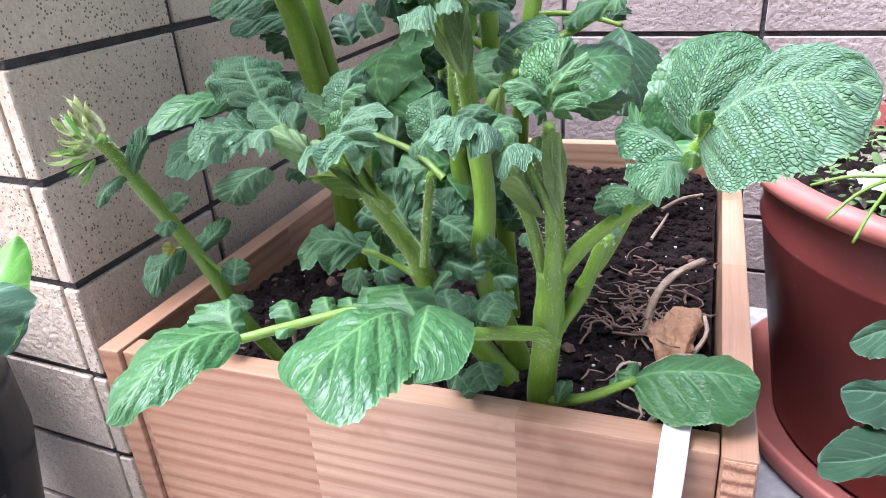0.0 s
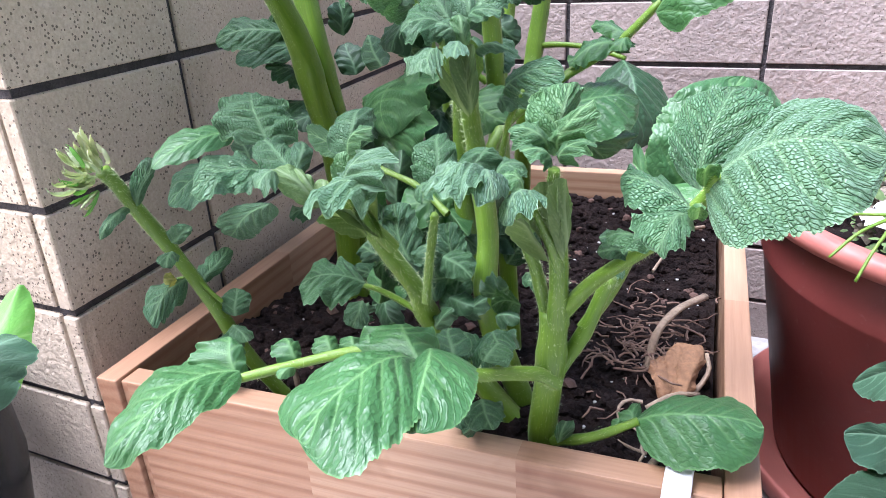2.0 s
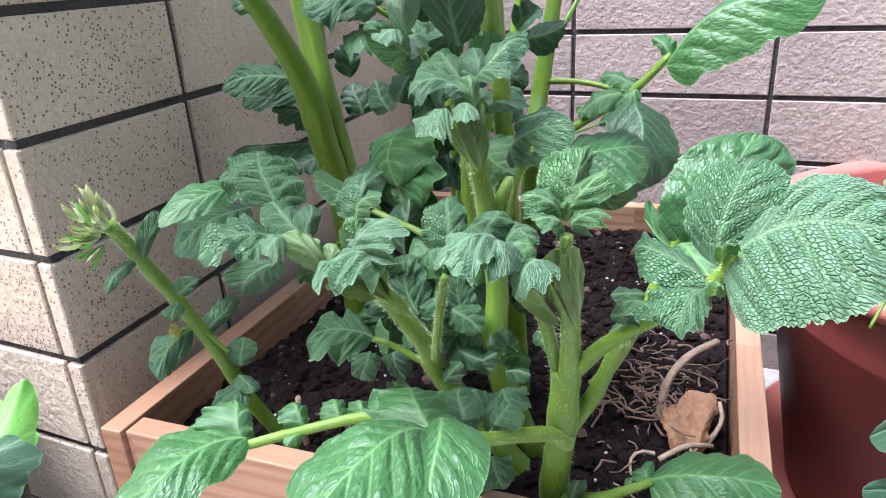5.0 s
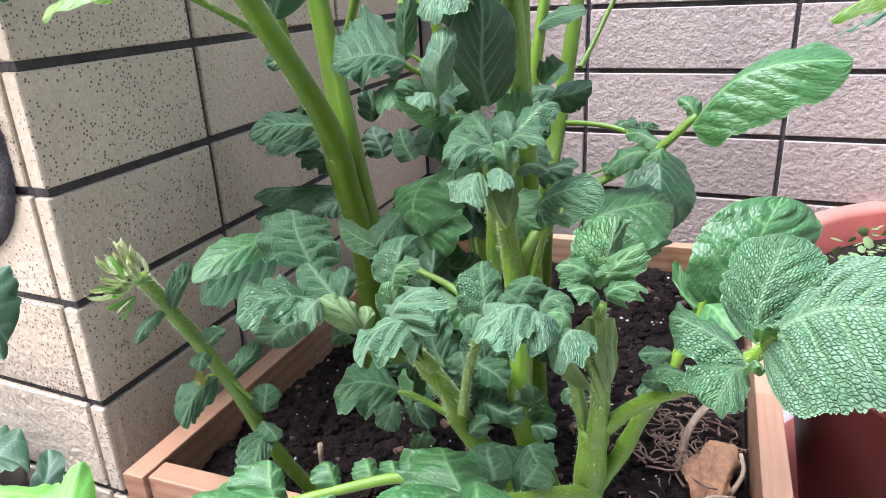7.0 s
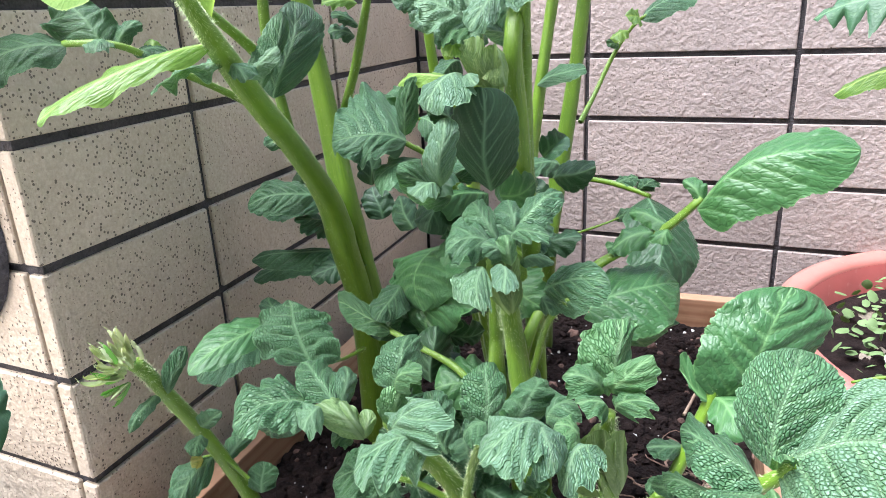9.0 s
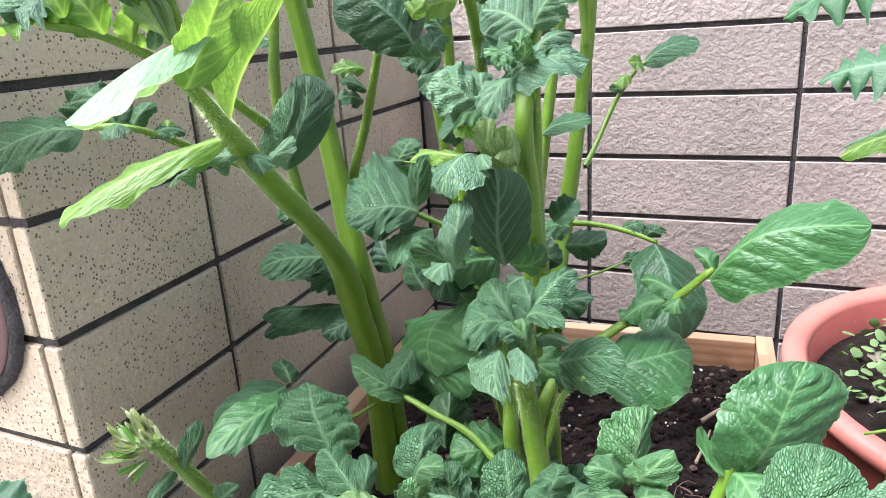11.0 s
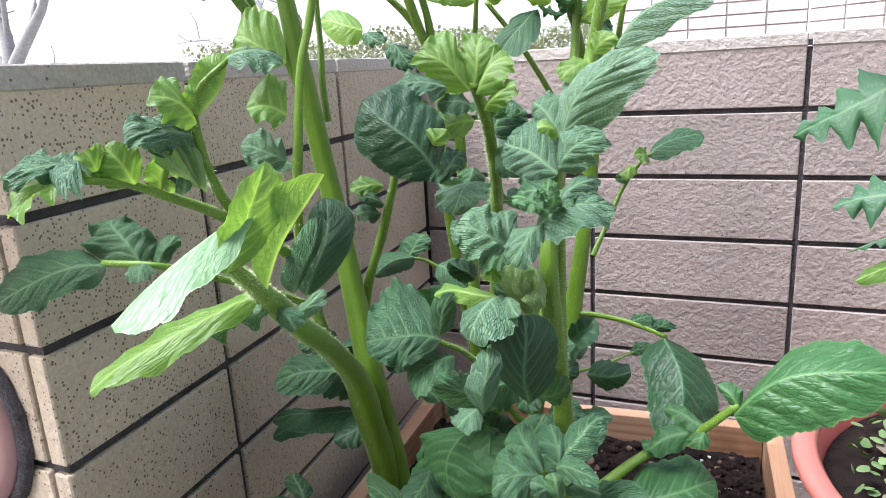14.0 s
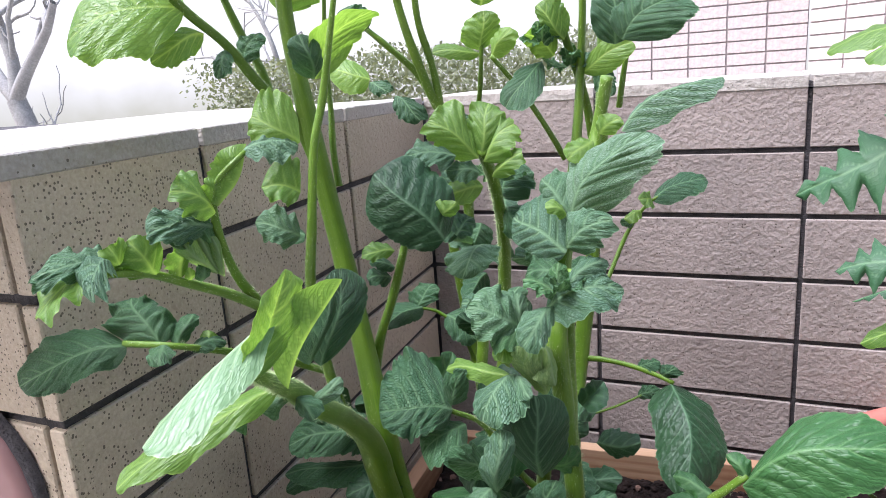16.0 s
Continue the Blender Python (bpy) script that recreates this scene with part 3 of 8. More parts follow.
        for k in range(-2, pairs):
            u0 = (k + 0.5 + 0.22 * side) / pairs * 0.92 + g.uniform(-0.02, 0.02)
            run = u0 + (0.30 + 0.06 * g.uniform(-1, 1)) * av ** 1.2 + 0.010 * np.sin(av * g.uniform(6, 10) + p4)
            far = (u - run) * size * 0.86
            rib = np.where(on, np.minimum(rib, np.abs(far)), rib)
    y = v * wide * w
    # blisters between a net of small veins
    x = (u * size + 0 * v).ravel()
    yr = y.ravel()
    count = int(min(700, max(14, 2.1 * size * wide / cell ** 2)))
    sx, sy = g.uniform(0, size, count), g.uniform(-wide, wide, count)
    turn = 0.75 * np.sign(yr)
    cx, sn = np.cos(turn), np.sin(turn)
    near, second = np.full(x.size, 9.0), np.full(x.size, 9.0)
    for a, b in zip(sx, sy):
        dx, dy = x - a, yr - b
        d = np.hypot(cx * dx + sn * dy, 1.5 * (cx * dy - sn * dx))
        second = np.minimum(second, np.maximum(near, d))
        near = np.minimum(near, d)
    gap = ((second - near) / cell).reshape(nu, nv)
    loose = 1 - np.exp(-3.0 * gap)
    # frame in which the small net of veins is laid: across and along the side veins
    seat = g.uniform(0, 90)
    lane = (u - 0.30 * av ** 1.2) * size * 0.86 / cell + seat
    cross = av * wide * w * 1.12 / cell + seat + np.where(left, 0.0, 40.0)
    midrib = np.exp(-(y / (0.00045 + 0.0007 * (1 - u))) ** 2)
    lines = np.exp(-(rib / (0.00032 + 0.0004 * (1 - av))) ** 2) * np.clip(1.15 - av, 0, 1)
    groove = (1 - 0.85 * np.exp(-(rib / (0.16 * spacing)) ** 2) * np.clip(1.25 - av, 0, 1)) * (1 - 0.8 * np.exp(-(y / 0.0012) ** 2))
    dome = np.sin(np.minimum(1, rib / (0.5 * spacing)) * np.pi / 2) ** 0.7 * np.minimum(1, av * 4)
    swell = 0.75 + 0.35 * np.sin(u * 13 + av * 5 + p3 + sgn) + 0.25 * np.sin(u * 23 - av * 11 + p1)
    h = puff * cell * bulge * loose * groove
    h = h + puff * quilt * min(size, 2 * wide) * dome * swell
    h = h * (1 - 0.6 * av ** 8)
    h = h + 0.16 * wide * (av - av ** 2)
    h = h + ruffle * wide * av ** 3 * (np.sin(u * g.uniform(11, 16) + p2 + sgn) + 0.6 * np.sin(u * 29 + p1 + sgn))
    P = P + N[None, None, :] * (h * np.minimum(1, 6 * u * (1.02 - u) + 0.15))[:, :, None]
    uv = np.stack([np.broadcast_to(u, P.shape[:2]), np.broadcast_to(v * 0.5 + 0.5, P.shape[:2])], -1)
    i = np.arange(nu - 1)[:, None] * nv + np.arange(nv - 1)[None, :]
    F = np.stack([i, i + 1, i + nv + 1, i + nv], -1).reshape(-1, 4)
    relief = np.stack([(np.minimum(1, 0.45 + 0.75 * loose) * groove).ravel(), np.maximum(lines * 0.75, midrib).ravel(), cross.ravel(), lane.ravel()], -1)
    return P.reshape(-1, 3), F.tolist(), uv.reshape(-1, 2), relief


def leaflet(parent, B, T, L, R, mat=M_leaf, bow=0.003, puff=0.8, name="leaflet", point=2.6, edge=1.0, peak=0.40):
    size = (Vector(T) - Vector(B)).length
    width = (Vector(R) - Vector(L)).length
    smooth = mat in (M_gloss, M_dark, M_lit, M_ficus, M_fresh, M_under, M_sheen)
    cell = min(0.0066 if smooth else 0.0013, max(0.0009, 0.05 * size))
    edge = edge * (1.2 if size < 0.04 else 1.0)
    step = 0.00055 if not smooth else 0.0008
    nu = max(26, min(120, int(size / step)))
    nv = max(21, min(101, int(width / step))) | 1
    vs, fs, uv, ex = blade(B, T, L, R, bow, puff, nu, nv, peak=peak, ruffle=edge * ((0.05 + 0.10 * puff) if size < 0.04 else 0.06), lobes=edge * (0.055 if size < 0.04 else 0.025), point=point, cell=cell, bulge=0.26 if smooth else 0.42, quilt=0.034 if smooth else 0.062)
    return child(mesh(name, vs, fs, mat, None, smooth=True, uvs=uv, extra=ex), parent)


def lobed(parent, B, T, L, R, bow=0.004):
    """A deeply lobed, sharply toothed leaf."""
    vs, fs, uv, ex = blade(B, T, L, R, bow, 0.1, 120, 25, peak=0.38, ruffle=0.06, lobes=0.0, teeth=0.80)
    return child(mesh("lobed_leaf", vs, fs, M_lobed, None, smooth=True, uvs=uv, extra=ex), parent)


def sprout(parent, c, up, size, n):
    """Crowded small leaves at a growing tip."""
    c, up = Vector(c), Vector(up).normalized()
    n = max(4, int(n * 0.65))
    a = up.orthogonal().normalized()
    b = up.cross(a)
    for k in range(n):
        t = 2.4 * k + rng.uniform(-0.3, 0.3)
        out = a * math.cos(t) + b * math.sin(t)
        f = k / max(1, n - 1)
        tilt = 1.25 - 0.95 * f + rng.uniform(-0.15, 0.15)
        d = (up * math.cos(tilt) + out * math.sin(tilt)).normalized()
        s = size * (1.05 - 0.5 * f) * rng.uniform(0.85, 1.15)
        side = d.cross(out if abs(d.dot(out)) < 0.95 else up).normalized()
        base = c + out * size * 0.06 + up * size * (0.25 * f)
        lift = side.cross(d) * s * rng.uniform(-0.12, 0.25)
        m = base + d * s * 0.42
        vs, fs, uv, ex = blade(base, base + d * s, m - side * s * 0.4 + lift, m + side * s * 0.4 + lift, s * 0.10 * rng.choice((-1, 1)), 0.9, 24, 17, ruffle=0.22, lobes=0.10, cell=max(0.0014, 0.10 * s))
        child(mesh("young_leaf", vs, fs, M_young if k % 2 else M_leaf, None, smooth=True, uvs=uv, extra=ex), parent)


def folded_leaf(parent, base, tip, hook, width, mat):
    """A young leaf folded along its midrib into a narrow trough with a hooked tip."""
    base, tip, hook = Vector(base), Vector(tip), Vector(hook)
    n, seg = 22, 9
    c = spline([base, base.lerp(tip, 0.35) - hook * 0.35, base.lerp(tip, 0.75) - hook * 0.30, tip, tip + hook * 0.55], n)
    vs, fs, uv = [], [], []
    for k in range(n):
        f = k / (n - 1)
        d = (c[min(k + 1, n - 1)] - c[max(k - 1, 0)]).normalized()
        up = (hook - d * hook.dot(d)).normalized()
        side = d.cross(up)
        w = width * (0.30 + 0.70 * math.sin(math.pi * min(1, 0.12 + 0.80 * f)) ** 0.8) * (1 + 0.10 * math.sin(f * 40 + width * 9000)) * (1 - 0.85 * max(0, f - 0.6) / 0.4)
        for i in range(seg):
            a = -1 + 2 * i / (seg - 1)
            rise = abs(a) ** 1.4 * w * 1.1
            vs.append(c[k] + side * (w * (abs(a) ** 0.8) * math.copysign(0.62, a)) + up * (rise - w * 0.4))
            uv.append((f, 0.5 + a * 0.5))
    for k in range(n - 1):
        for i in range(seg - 1):
            fs.append((k * seg + i, k * seg + i + 1, (k + 1) * seg + i + 1, (k + 1) * seg + i))
    return child(mesh("young_leaf", vs, fs, mat, None, smooth=True, uvs=uv, extra=[(1.0, 0.0, 0.0, 0.0)] * len(vs)), parent)


# ---- potato plants ----

front_shoot = shoot("front potato shoot with hairy green stem and crinkled leaves", (0.131, -0.545, -0.405))
stem(front_shoot, [(0.130, -0.545, -0.412), (0.128, -0.545, -0.378), (0.134, -0.555, -0.333), (0.135, -0.553, -0.303)], 0.0073, 0.0068)
stem(front_shoot, [(0.137, -0.555, -0.308), (0.139, -0.562, -0.282), (0.141, -0.573, -0.257), (0.1415, -0.583, -0.236), (0.1425, -0.586, -0.224)], 0.005, 0.0022)
leaflet(front_shoot, (0.0990, -0.5980, -0.2300), (0.0930, -0.5800, -0.2150), (0.0880, -0.5980, -0.2230), (0.1040, -0.5880, -0.2210), M_leaf, 0.005, 0.9)
leaflet(front_shoot, (0.1110, -0.5960, -0.2280), (0.1110, -0.5750, -0.2210), (0.1060, -0.5930, -0.2220), (0.1210, -0.5800, -0.2280), M_leaf, 0.007, 0.9)
leaflet(front_shoot, (0.1200, -0.5900, -0.2310), (0.1300, -0.5850, -0.2230), (0.1200, -0.5820, -0.2250), (0.1320, -0.5960, -0.2270), M_leaf, 0.005, 0.8)
leaflet(front_shoot, (0.1270, -0.6050, -0.2230), (0.1110, -0.6340, -0.2210), (0.1070, -0.6060, -0.2240), (0.1290, -0.6340, -0.2190), M_pale, 0.008, 0.9)
leaflet(front_shoot, (0.1220, -0.6070, -0.2220), (0.1340, -0.6300, -0.2220), (0.1230, -0.6260, -0.2220), (0.1320, -0.6060, -0.2250), M_pale, 0.006, 0.8)
leaflet(front_shoot, (0.1000, -0.6000, -0.2290), (0.0930, -0.6060, -0.2330), (0.0940, -0.5990, -0.2300), (0.1010, -0.6100, -0.2320), M_leaf, 0.003, 0.8)
leaflet(front_shoot, (0.1410, -0.6000, -0.2290), (0.1360, -0.6260, -0.2320), (0.1310, -0.6060, -0.2320), (0.1470, -0.6170, -0.2270), M_pale, 0.006, 0.8)
leaflet(front_shoot, (0.1360, -0.6030, -0.2290), (0.1260, -0.6000, -0.2240), (0.1330, -0.6120, -0.2260), (0.1310, -0.5940, -0.2250), M_young, 0.004, 0.8)
leaflet(front_shoot, (0.1410, -0.5800, -0.2210), (0.1420, -0.5650, -0.1960), (0.1290, -0.5760, -0.2060), (0.1480, -0.5650, -0.2050), M_young, 0.007, 0.9)
leaflet(front_shoot, (0.1430, -0.5840, -0.2170), (0.1570, -0.5880, -0.1970), (0.1400, -0.5820, -0.2100), (0.1550, -0.5910, -0.2100), M_young, 0.006, 0.9)
leaflet(front_shoot, (0.1400, -0.5850, -0.2170), (0.1270, -0.5920, -0.2080), (0.1350, -0.5790, -0.2100), (0.1330, -0.5960, -0.2150), M_young, 0.005, 0.9)
leaflet(front_shoot, (0.1430, -0.5900, -0.2210), (0.1340, -0.6000, -0.2140), (0.1350, -0.5900, -0.2150), (0.1420, -0.6010, -0.2180), M_young, 0.004, 0.8)
leaflet(front_shoot, (0.1450, -0.5880, -0.2210), (0.1600, -0.5980, -0.2100), (0.1460, -0.5840, -0.2150), (0.1560, -0.6010, -0.2140), M_young, 0.005, 0.8)
leaflet(front_shoot, (0.1460, -0.5830, -0.2630), (0.1420, -0.5930, -0.2270), (0.1360, -0.5940, -0.2410), (0.1490, -0.5980, -0.2370), M_under, 0.003, 0.5, edge=0.5, name="bract")
leaflet(front_shoot, (0.1470, -0.5860, -0.2590), (0.1490, -0.5940, -0.2250), (0.1440, -0.6000, -0.2350), (0.1510, -0.5920, -0.2390), M_under, 0.003, 0.5, edge=0.5, name="bract")
leaflet(front_shoot, (0.1400, -0.5830, -0.2640), (0.1330, -0.6020, -0.2400), (0.1300, -0.6000, -0.2470), (0.1400, -0.6020, -0.2430), M_under, 0.003, 0.5, edge=0.5, name="bract")
stalk(front_shoot, [(0.1440, -0.5800, -0.2680), (0.1410, -0.5900, -0.2500), (0.1380, -0.5980, -0.2360)], 0.0024, 0.0013)
k = stalk(front_shoot, [(0.131, -0.554, -0.303), (0.128, -0.565, -0.273), (0.124, -0.575, -0.254)], 0.0031, 0.0027)
k = stalk(front_shoot, [(0.138, -0.554, -0.333), (0.148, -0.547, -0.316), (0.156, -0.545, -0.293), (0.159, -0.546, -0.286)], 0.0042, 0.0030)
leaflet(front_shoot, (0.137, -0.582, -0.252), (0.139, -0.585, -0.230), (0.133, -0.587, -0.240), (0.146, -0.586, -0.239), M_bract, 0.004, 0.3)
leaflet(front_shoot, (0.142, -0.573, -0.263), (0.145, -0.580, -0.235), (0.139, -0.583, -0.245), (0.148, -0.579, -0.248), M_bract, 0.003, 0.3)
leaflet(front_shoot, (0.130, -0.581, -0.255), (0.138, -0.591, -0.231), (0.128, -0.590, -0.242), (0.141, -0.590, -0.242), M_bract, 0.004, 0.3)
k = stalk(front_shoot, [(0.071, -0.557, -0.307), (0.078, -0.565, -0.281), (0.092, -0.586, -0.248)], 0.0022, 0.0018)
big_leaf = stalk(front_shoot, [(0.137, -0.553, -0.306), (0.153, -0.563, -0.282), (0.172, -0.577, -0.260), (0.185, -0.593, -0.243), (0.197, -0.606, -0.224), (0.201, -0.610, -0.214)], 0.0036, 0.0020)
leaflet(big_leaf, (0.197, -0.607, -0.219), (0.244, -0.611, -0.203), (0.219, -0.588, -0.198), (0.217, -0.636, -0.226), M_pale, 0.010, 0.9, point=3.2, edge=0.7)
leaflet(big_leaf, (0.196, -0.606, -0.221), (0.202, -0.575, -0.194), (0.183, -0.588, -0.204), (0.212, -0.599, -0.203), M_leaf, 0.010, 0.7)
leaflet(big_leaf, (0.194, -0.606, -0.228), (0.167, -0.585, -0.226), (0.179, -0.583, -0.224), (0.181, -0.608, -0.231), M_leaf, 0.006)
leaflet(big_leaf, (0.194, -0.608, -0.229), (0.186, -0.625, -0.236), (0.176, -0.613, -0.230), (0.194, -0.626, -0.231), M_leaf, 0.006)
leaflet(big_leaf, (0.197, -0.608, -0.219), (0.199, -0.617, -0.209), (0.195, -0.614, -0.213), (0.202, -0.613, -0.213), M_young)
leaflet(big_leaf, (0.196, -0.608, -0.230), (0.197, -0.618, -0.222), (0.193, -0.616, -0.225), (0.199, -0.615, -0.225), M_young)
leaflet(big_leaf, (0.181, -0.590, -0.247), (0.162, -0.581, -0.252), (0.168, -0.579, -0.249), (0.172, -0.593, -0.251), M_leaf)
leaflet(big_leaf, (0.174, -0.578, -0.258), (0.157, -0.570, -0.263), (0.163, -0.572, -0.257), (0.167, -0.579, -0.262), M_leaf)
upright_leaf = stalk(front_shoot, [(0.147, -0.547, -0.314), (0.157, -0.534, -0.298), (0.165, -0.526, -0.280), (0.174, -0.516, -0.253), (0.179, -0.515, -0.240)], 0.0034, 0.0025)
leaflet(upright_leaf, (0.179, -0.517, -0.251), (0.202, -0.490, -0.205), (0.170, -0.512, -0.222), (0.218, -0.494, -0.229), M_gloss, 0.010, 0.9, point=3.2, peak=0.5)
leaflet(upright_leaf, (0.173, -0.518, -0.252), (0.160, -0.512, -0.242), (0.164, -0.513, -0.234), (0.168, -0.519, -0.249), M_gloss)
leaflet(upright_leaf, (0.176, -0.517, -0.250), (0.191, -0.537, -0.255), (0.193, -0.522, -0.247), (0.176, -0.534, -0.255), M_gloss)
leaflet(upright_leaf, (0.165, -0.523, -0.275), (0.150, -0.532, -0.273), (0.156, -0.524, -0.271), (0.159, -0.533, -0.276), M_leaf)
leaflet(upright_leaf, (0.162, -0.530, -0.286), (0.152, -0.541, -0.289), (0.154, -0.533, -0.287), (0.161, -0.541, -0.289), M_leaf)
low_leaf = stalk(front_shoot, [(0.134, -0.549, -0.381), (0.151, -0.552, -0.373), (0.164, -0.552, -0.365), (0.176, -0.549, -0.358)], 0.003, 0.0019)
leaflet(low_leaf, (0.174, -0.548, -0.359), (0.230, -0.545, -0.351), (0.198, -0.511, -0.362), (0.201, -0.566, -0.364), M_gloss, 0.008, 0.9, point=4.0, edge=0.7)
leaflet(low_leaf, (0.175, -0.549, -0.361), (0.169, -0.541, -0.359), (0.166, -0.547, -0.360), (0.175, -0.536, -0.358), M_gloss)
leaflet(low_leaf, (0.166, -0.552, -0.364), (0.166, -0.545, -0.362), (0.163, -0.549, -0.362), (0.169, -0.547, -0.362), M_gloss)
leaflet(front_shoot, (0.138, -0.554, -0.378), (0.143, -0.557, -0.361), (0.137, -0.556, -0.368), (0.147, -0.556, -0.366), M_leaf)
low_left_leaf = stalk(front_shoot, [(0.139, -0.559, -0.339), (0.132, -0.564, -0.332), (0.122, -0.579, -0.324), (0.109, -0.600, -0.314), (0.089, -0.614, -0.304), (0.072, -0.620, -0.298), (0.047, -0.635, -0.301), (0.027, -0.649, -0.304)], 0.0037, 0.0019)
leaflet(low_left_leaf, (0.0280, -0.6460, -0.3010), (0.0120, -0.7030, -0.3090), (-0.0070, -0.6550, -0.3030), (0.0350, -0.6800, -0.3000), M_gloss, 0.01, 0.9, edge=0.7, point=2.6)
leaflet(low_left_leaf, (0.0280, -0.6480, -0.3030), (0.0160, -0.6360, -0.2930), (0.0060, -0.6500, -0.2980), (0.0280, -0.6400, -0.2990), M_gloss, 0.004, 0.8, edge=0.8)
leaflet(low_left_leaf, (0.1030, -0.6280, -0.2920), (0.0910, -0.6920, -0.2840), (0.0670, -0.6500, -0.2900), (0.1200, -0.6840, -0.2810), M_gloss, 0.012, 1, edge=0.4, point=5, peak=0.55)
leaflet(low_left_leaf, (0.1020, -0.6260, -0.2960), (0.0790, -0.6020, -0.2940), (0.0690, -0.6200, -0.3000), (0.1040, -0.6060, -0.2990), M_gloss, 0.006, 0.9, edge=1.1, point=3.5)
leaflet(low_left_leaf, (0.1030, -0.6160, -0.2940), (0.1240, -0.6760, -0.2840), (0.0980, -0.6400, -0.2940), (0.1280, -0.6400, -0.2860), M_gloss, 0.01, 0.9, edge=0.5, point=4, peak=0.45)
leaflet(low_left_leaf, (0.048, -0.634, -0.300), (0.038, -0.628, -0.294), (0.038, -0.637, -0.297), (0.045, -0.626, -0.298), M_gloss)
leaflet(low_left_leaf, (0.061, -0.626, -0.299), (0.052, -0.619, -0.295), (0.051, -0.627, -0.298), (0.059, -0.618, -0.298), M_gloss)
leaflet(low_left_leaf, (0.069, -0.621, -0.298), (0.062, -0.615, -0.296), (0.060, -0.620, -0.298), (0.068, -0.615, -0.298), M_gloss)
leaflet(low_left_leaf, (0.076, -0.619, -0.299), (0.068, -0.608, -0.297), (0.066, -0.617, -0.299), (0.075, -0.611, -0.299), M_gloss)
leaflet(low_left_leaf, (0.048, -0.635, -0.302), (0.045, -0.644, -0.302), (0.045, -0.640, -0.300), (0.049, -0.641, -0.303), M_gloss)
leaflet(low_left_leaf, (0.114, -0.591, -0.312), (0.117, -0.579, -0.309), (0.110, -0.585, -0.310), (0.125, -0.586, -0.312), M_leaf)
leaflet(low_left_leaf, (0.103, -0.599, -0.307), (0.094, -0.582, -0.304), (0.091, -0.592, -0.307), (0.107, -0.587, -0.306), M_leaf)

middle_shoot = shoot("potato shoot leaning over with a crinkled leafy crown", (0.105, -0.515, -0.405))
stem(middle_shoot, [(0.108, -0.512, -0.412), (0.063, -0.530, -0.339), (0.060, -0.544, -0.310), (0.055, -0.559, -0.285), (0.053, -0.578, -0.259), (0.054, -0.593, -0.243)], 0.0074, 0.0026)
stem(middle_shoot, [(0.053, -0.578, -0.261), (0.060, -0.592, -0.243), (0.069, -0.604, -0.229)], 0.0037, 0.003)
leaflet(middle_shoot, (0.0230, -0.6000, -0.2180), (-0.0010, -0.5780, -0.2020), (-0.0010, -0.6020, -0.2100), (0.0290, -0.5850, -0.2110), M_leaf, 0.006, 0.9, point=3.4, peak=0.5)
leaflet(middle_shoot, (0.0330, -0.6120, -0.2270), (0.0100, -0.6350, -0.2300), (0.0100, -0.6120, -0.2210), (0.0320, -0.6340, -0.2270), M_leaf, 0.006, 0.9)
leaflet(middle_shoot, (0.0450, -0.6160, -0.2230), (0.0200, -0.6020, -0.2170), (0.0300, -0.6160, -0.2210), (0.0370, -0.6000, -0.2190), M_leaf, 0.005, 0.9)
leaflet(middle_shoot, (0.0460, -0.6140, -0.2260), (0.0400, -0.6000, -0.2160), (0.0400, -0.6100, -0.2190), (0.0470, -0.6040, -0.2220), M_leaf, 0.004, 0.8)
leaflet(middle_shoot, (0.0410, -0.6190, -0.2240), (0.0410, -0.6320, -0.2260), (0.0310, -0.6200, -0.2240), (0.0460, -0.6300, -0.2270), M_pale, 0.004, 0.8)
leaflet(middle_shoot, (0.0540, -0.6130, -0.2390), (0.0400, -0.6190, -0.2220), (0.0420, -0.6220, -0.2300), (0.0490, -0.6110, -0.2270), M_bract, 0.004, 0.5, edge=1.3)
leaflet(middle_shoot, (0.0540, -0.6120, -0.2390), (0.0460, -0.6140, -0.2230), (0.0460, -0.6180, -0.2300), (0.0500, -0.6090, -0.2300), M_bract, 0.004, 0.5, edge=1.3)
leaflet(middle_shoot, (0.0540, -0.6120, -0.2390), (0.0530, -0.6070, -0.2290), (0.0510, -0.6120, -0.2320), (0.0570, -0.6080, -0.2340), M_bract, 0.003, 0.5)
leaflet(middle_shoot, (0.0650, -0.6060, -0.2180), (0.0640, -0.5880, -0.2040), (0.0540, -0.6020, -0.2120), (0.0700, -0.5920, -0.2090), M_leaf, 0.006, 0.9)
leaflet(middle_shoot, (0.0660, -0.6070, -0.2180), (0.0800, -0.6100, -0.2060), (0.0680, -0.6000, -0.2110), (0.0760, -0.6120, -0.2130), M_young, 0.004, 0.8)
leaflet(middle_shoot, (0.0620, -0.6060, -0.2360), (0.0680, -0.6060, -0.2170), (0.0590, -0.6090, -0.2240), (0.0700, -0.6020, -0.2250), M_young, 0.003, 0.6)
leaflet(middle_shoot, (0.0710, -0.6180, -0.2310), (0.0910, -0.6220, -0.2090), (0.0690, -0.6120, -0.2230), (0.0960, -0.6360, -0.2180), M_pale, 0.007, 0.8)
leaflet(middle_shoot, (0.0870, -0.6220, -0.2260), (0.0720, -0.6480, -0.2250), (0.0700, -0.6220, -0.2270), (0.0880, -0.6500, -0.2230), M_pale, 0.007, 0.8)
leaflet(middle_shoot, (0.0100, -0.5880, -0.2500), (-0.0250, -0.5800, -0.2740), (-0.0290, -0.5780, -0.2640), (0.0030, -0.5860, -0.2650), M_leaf, 0.005, 0.6)
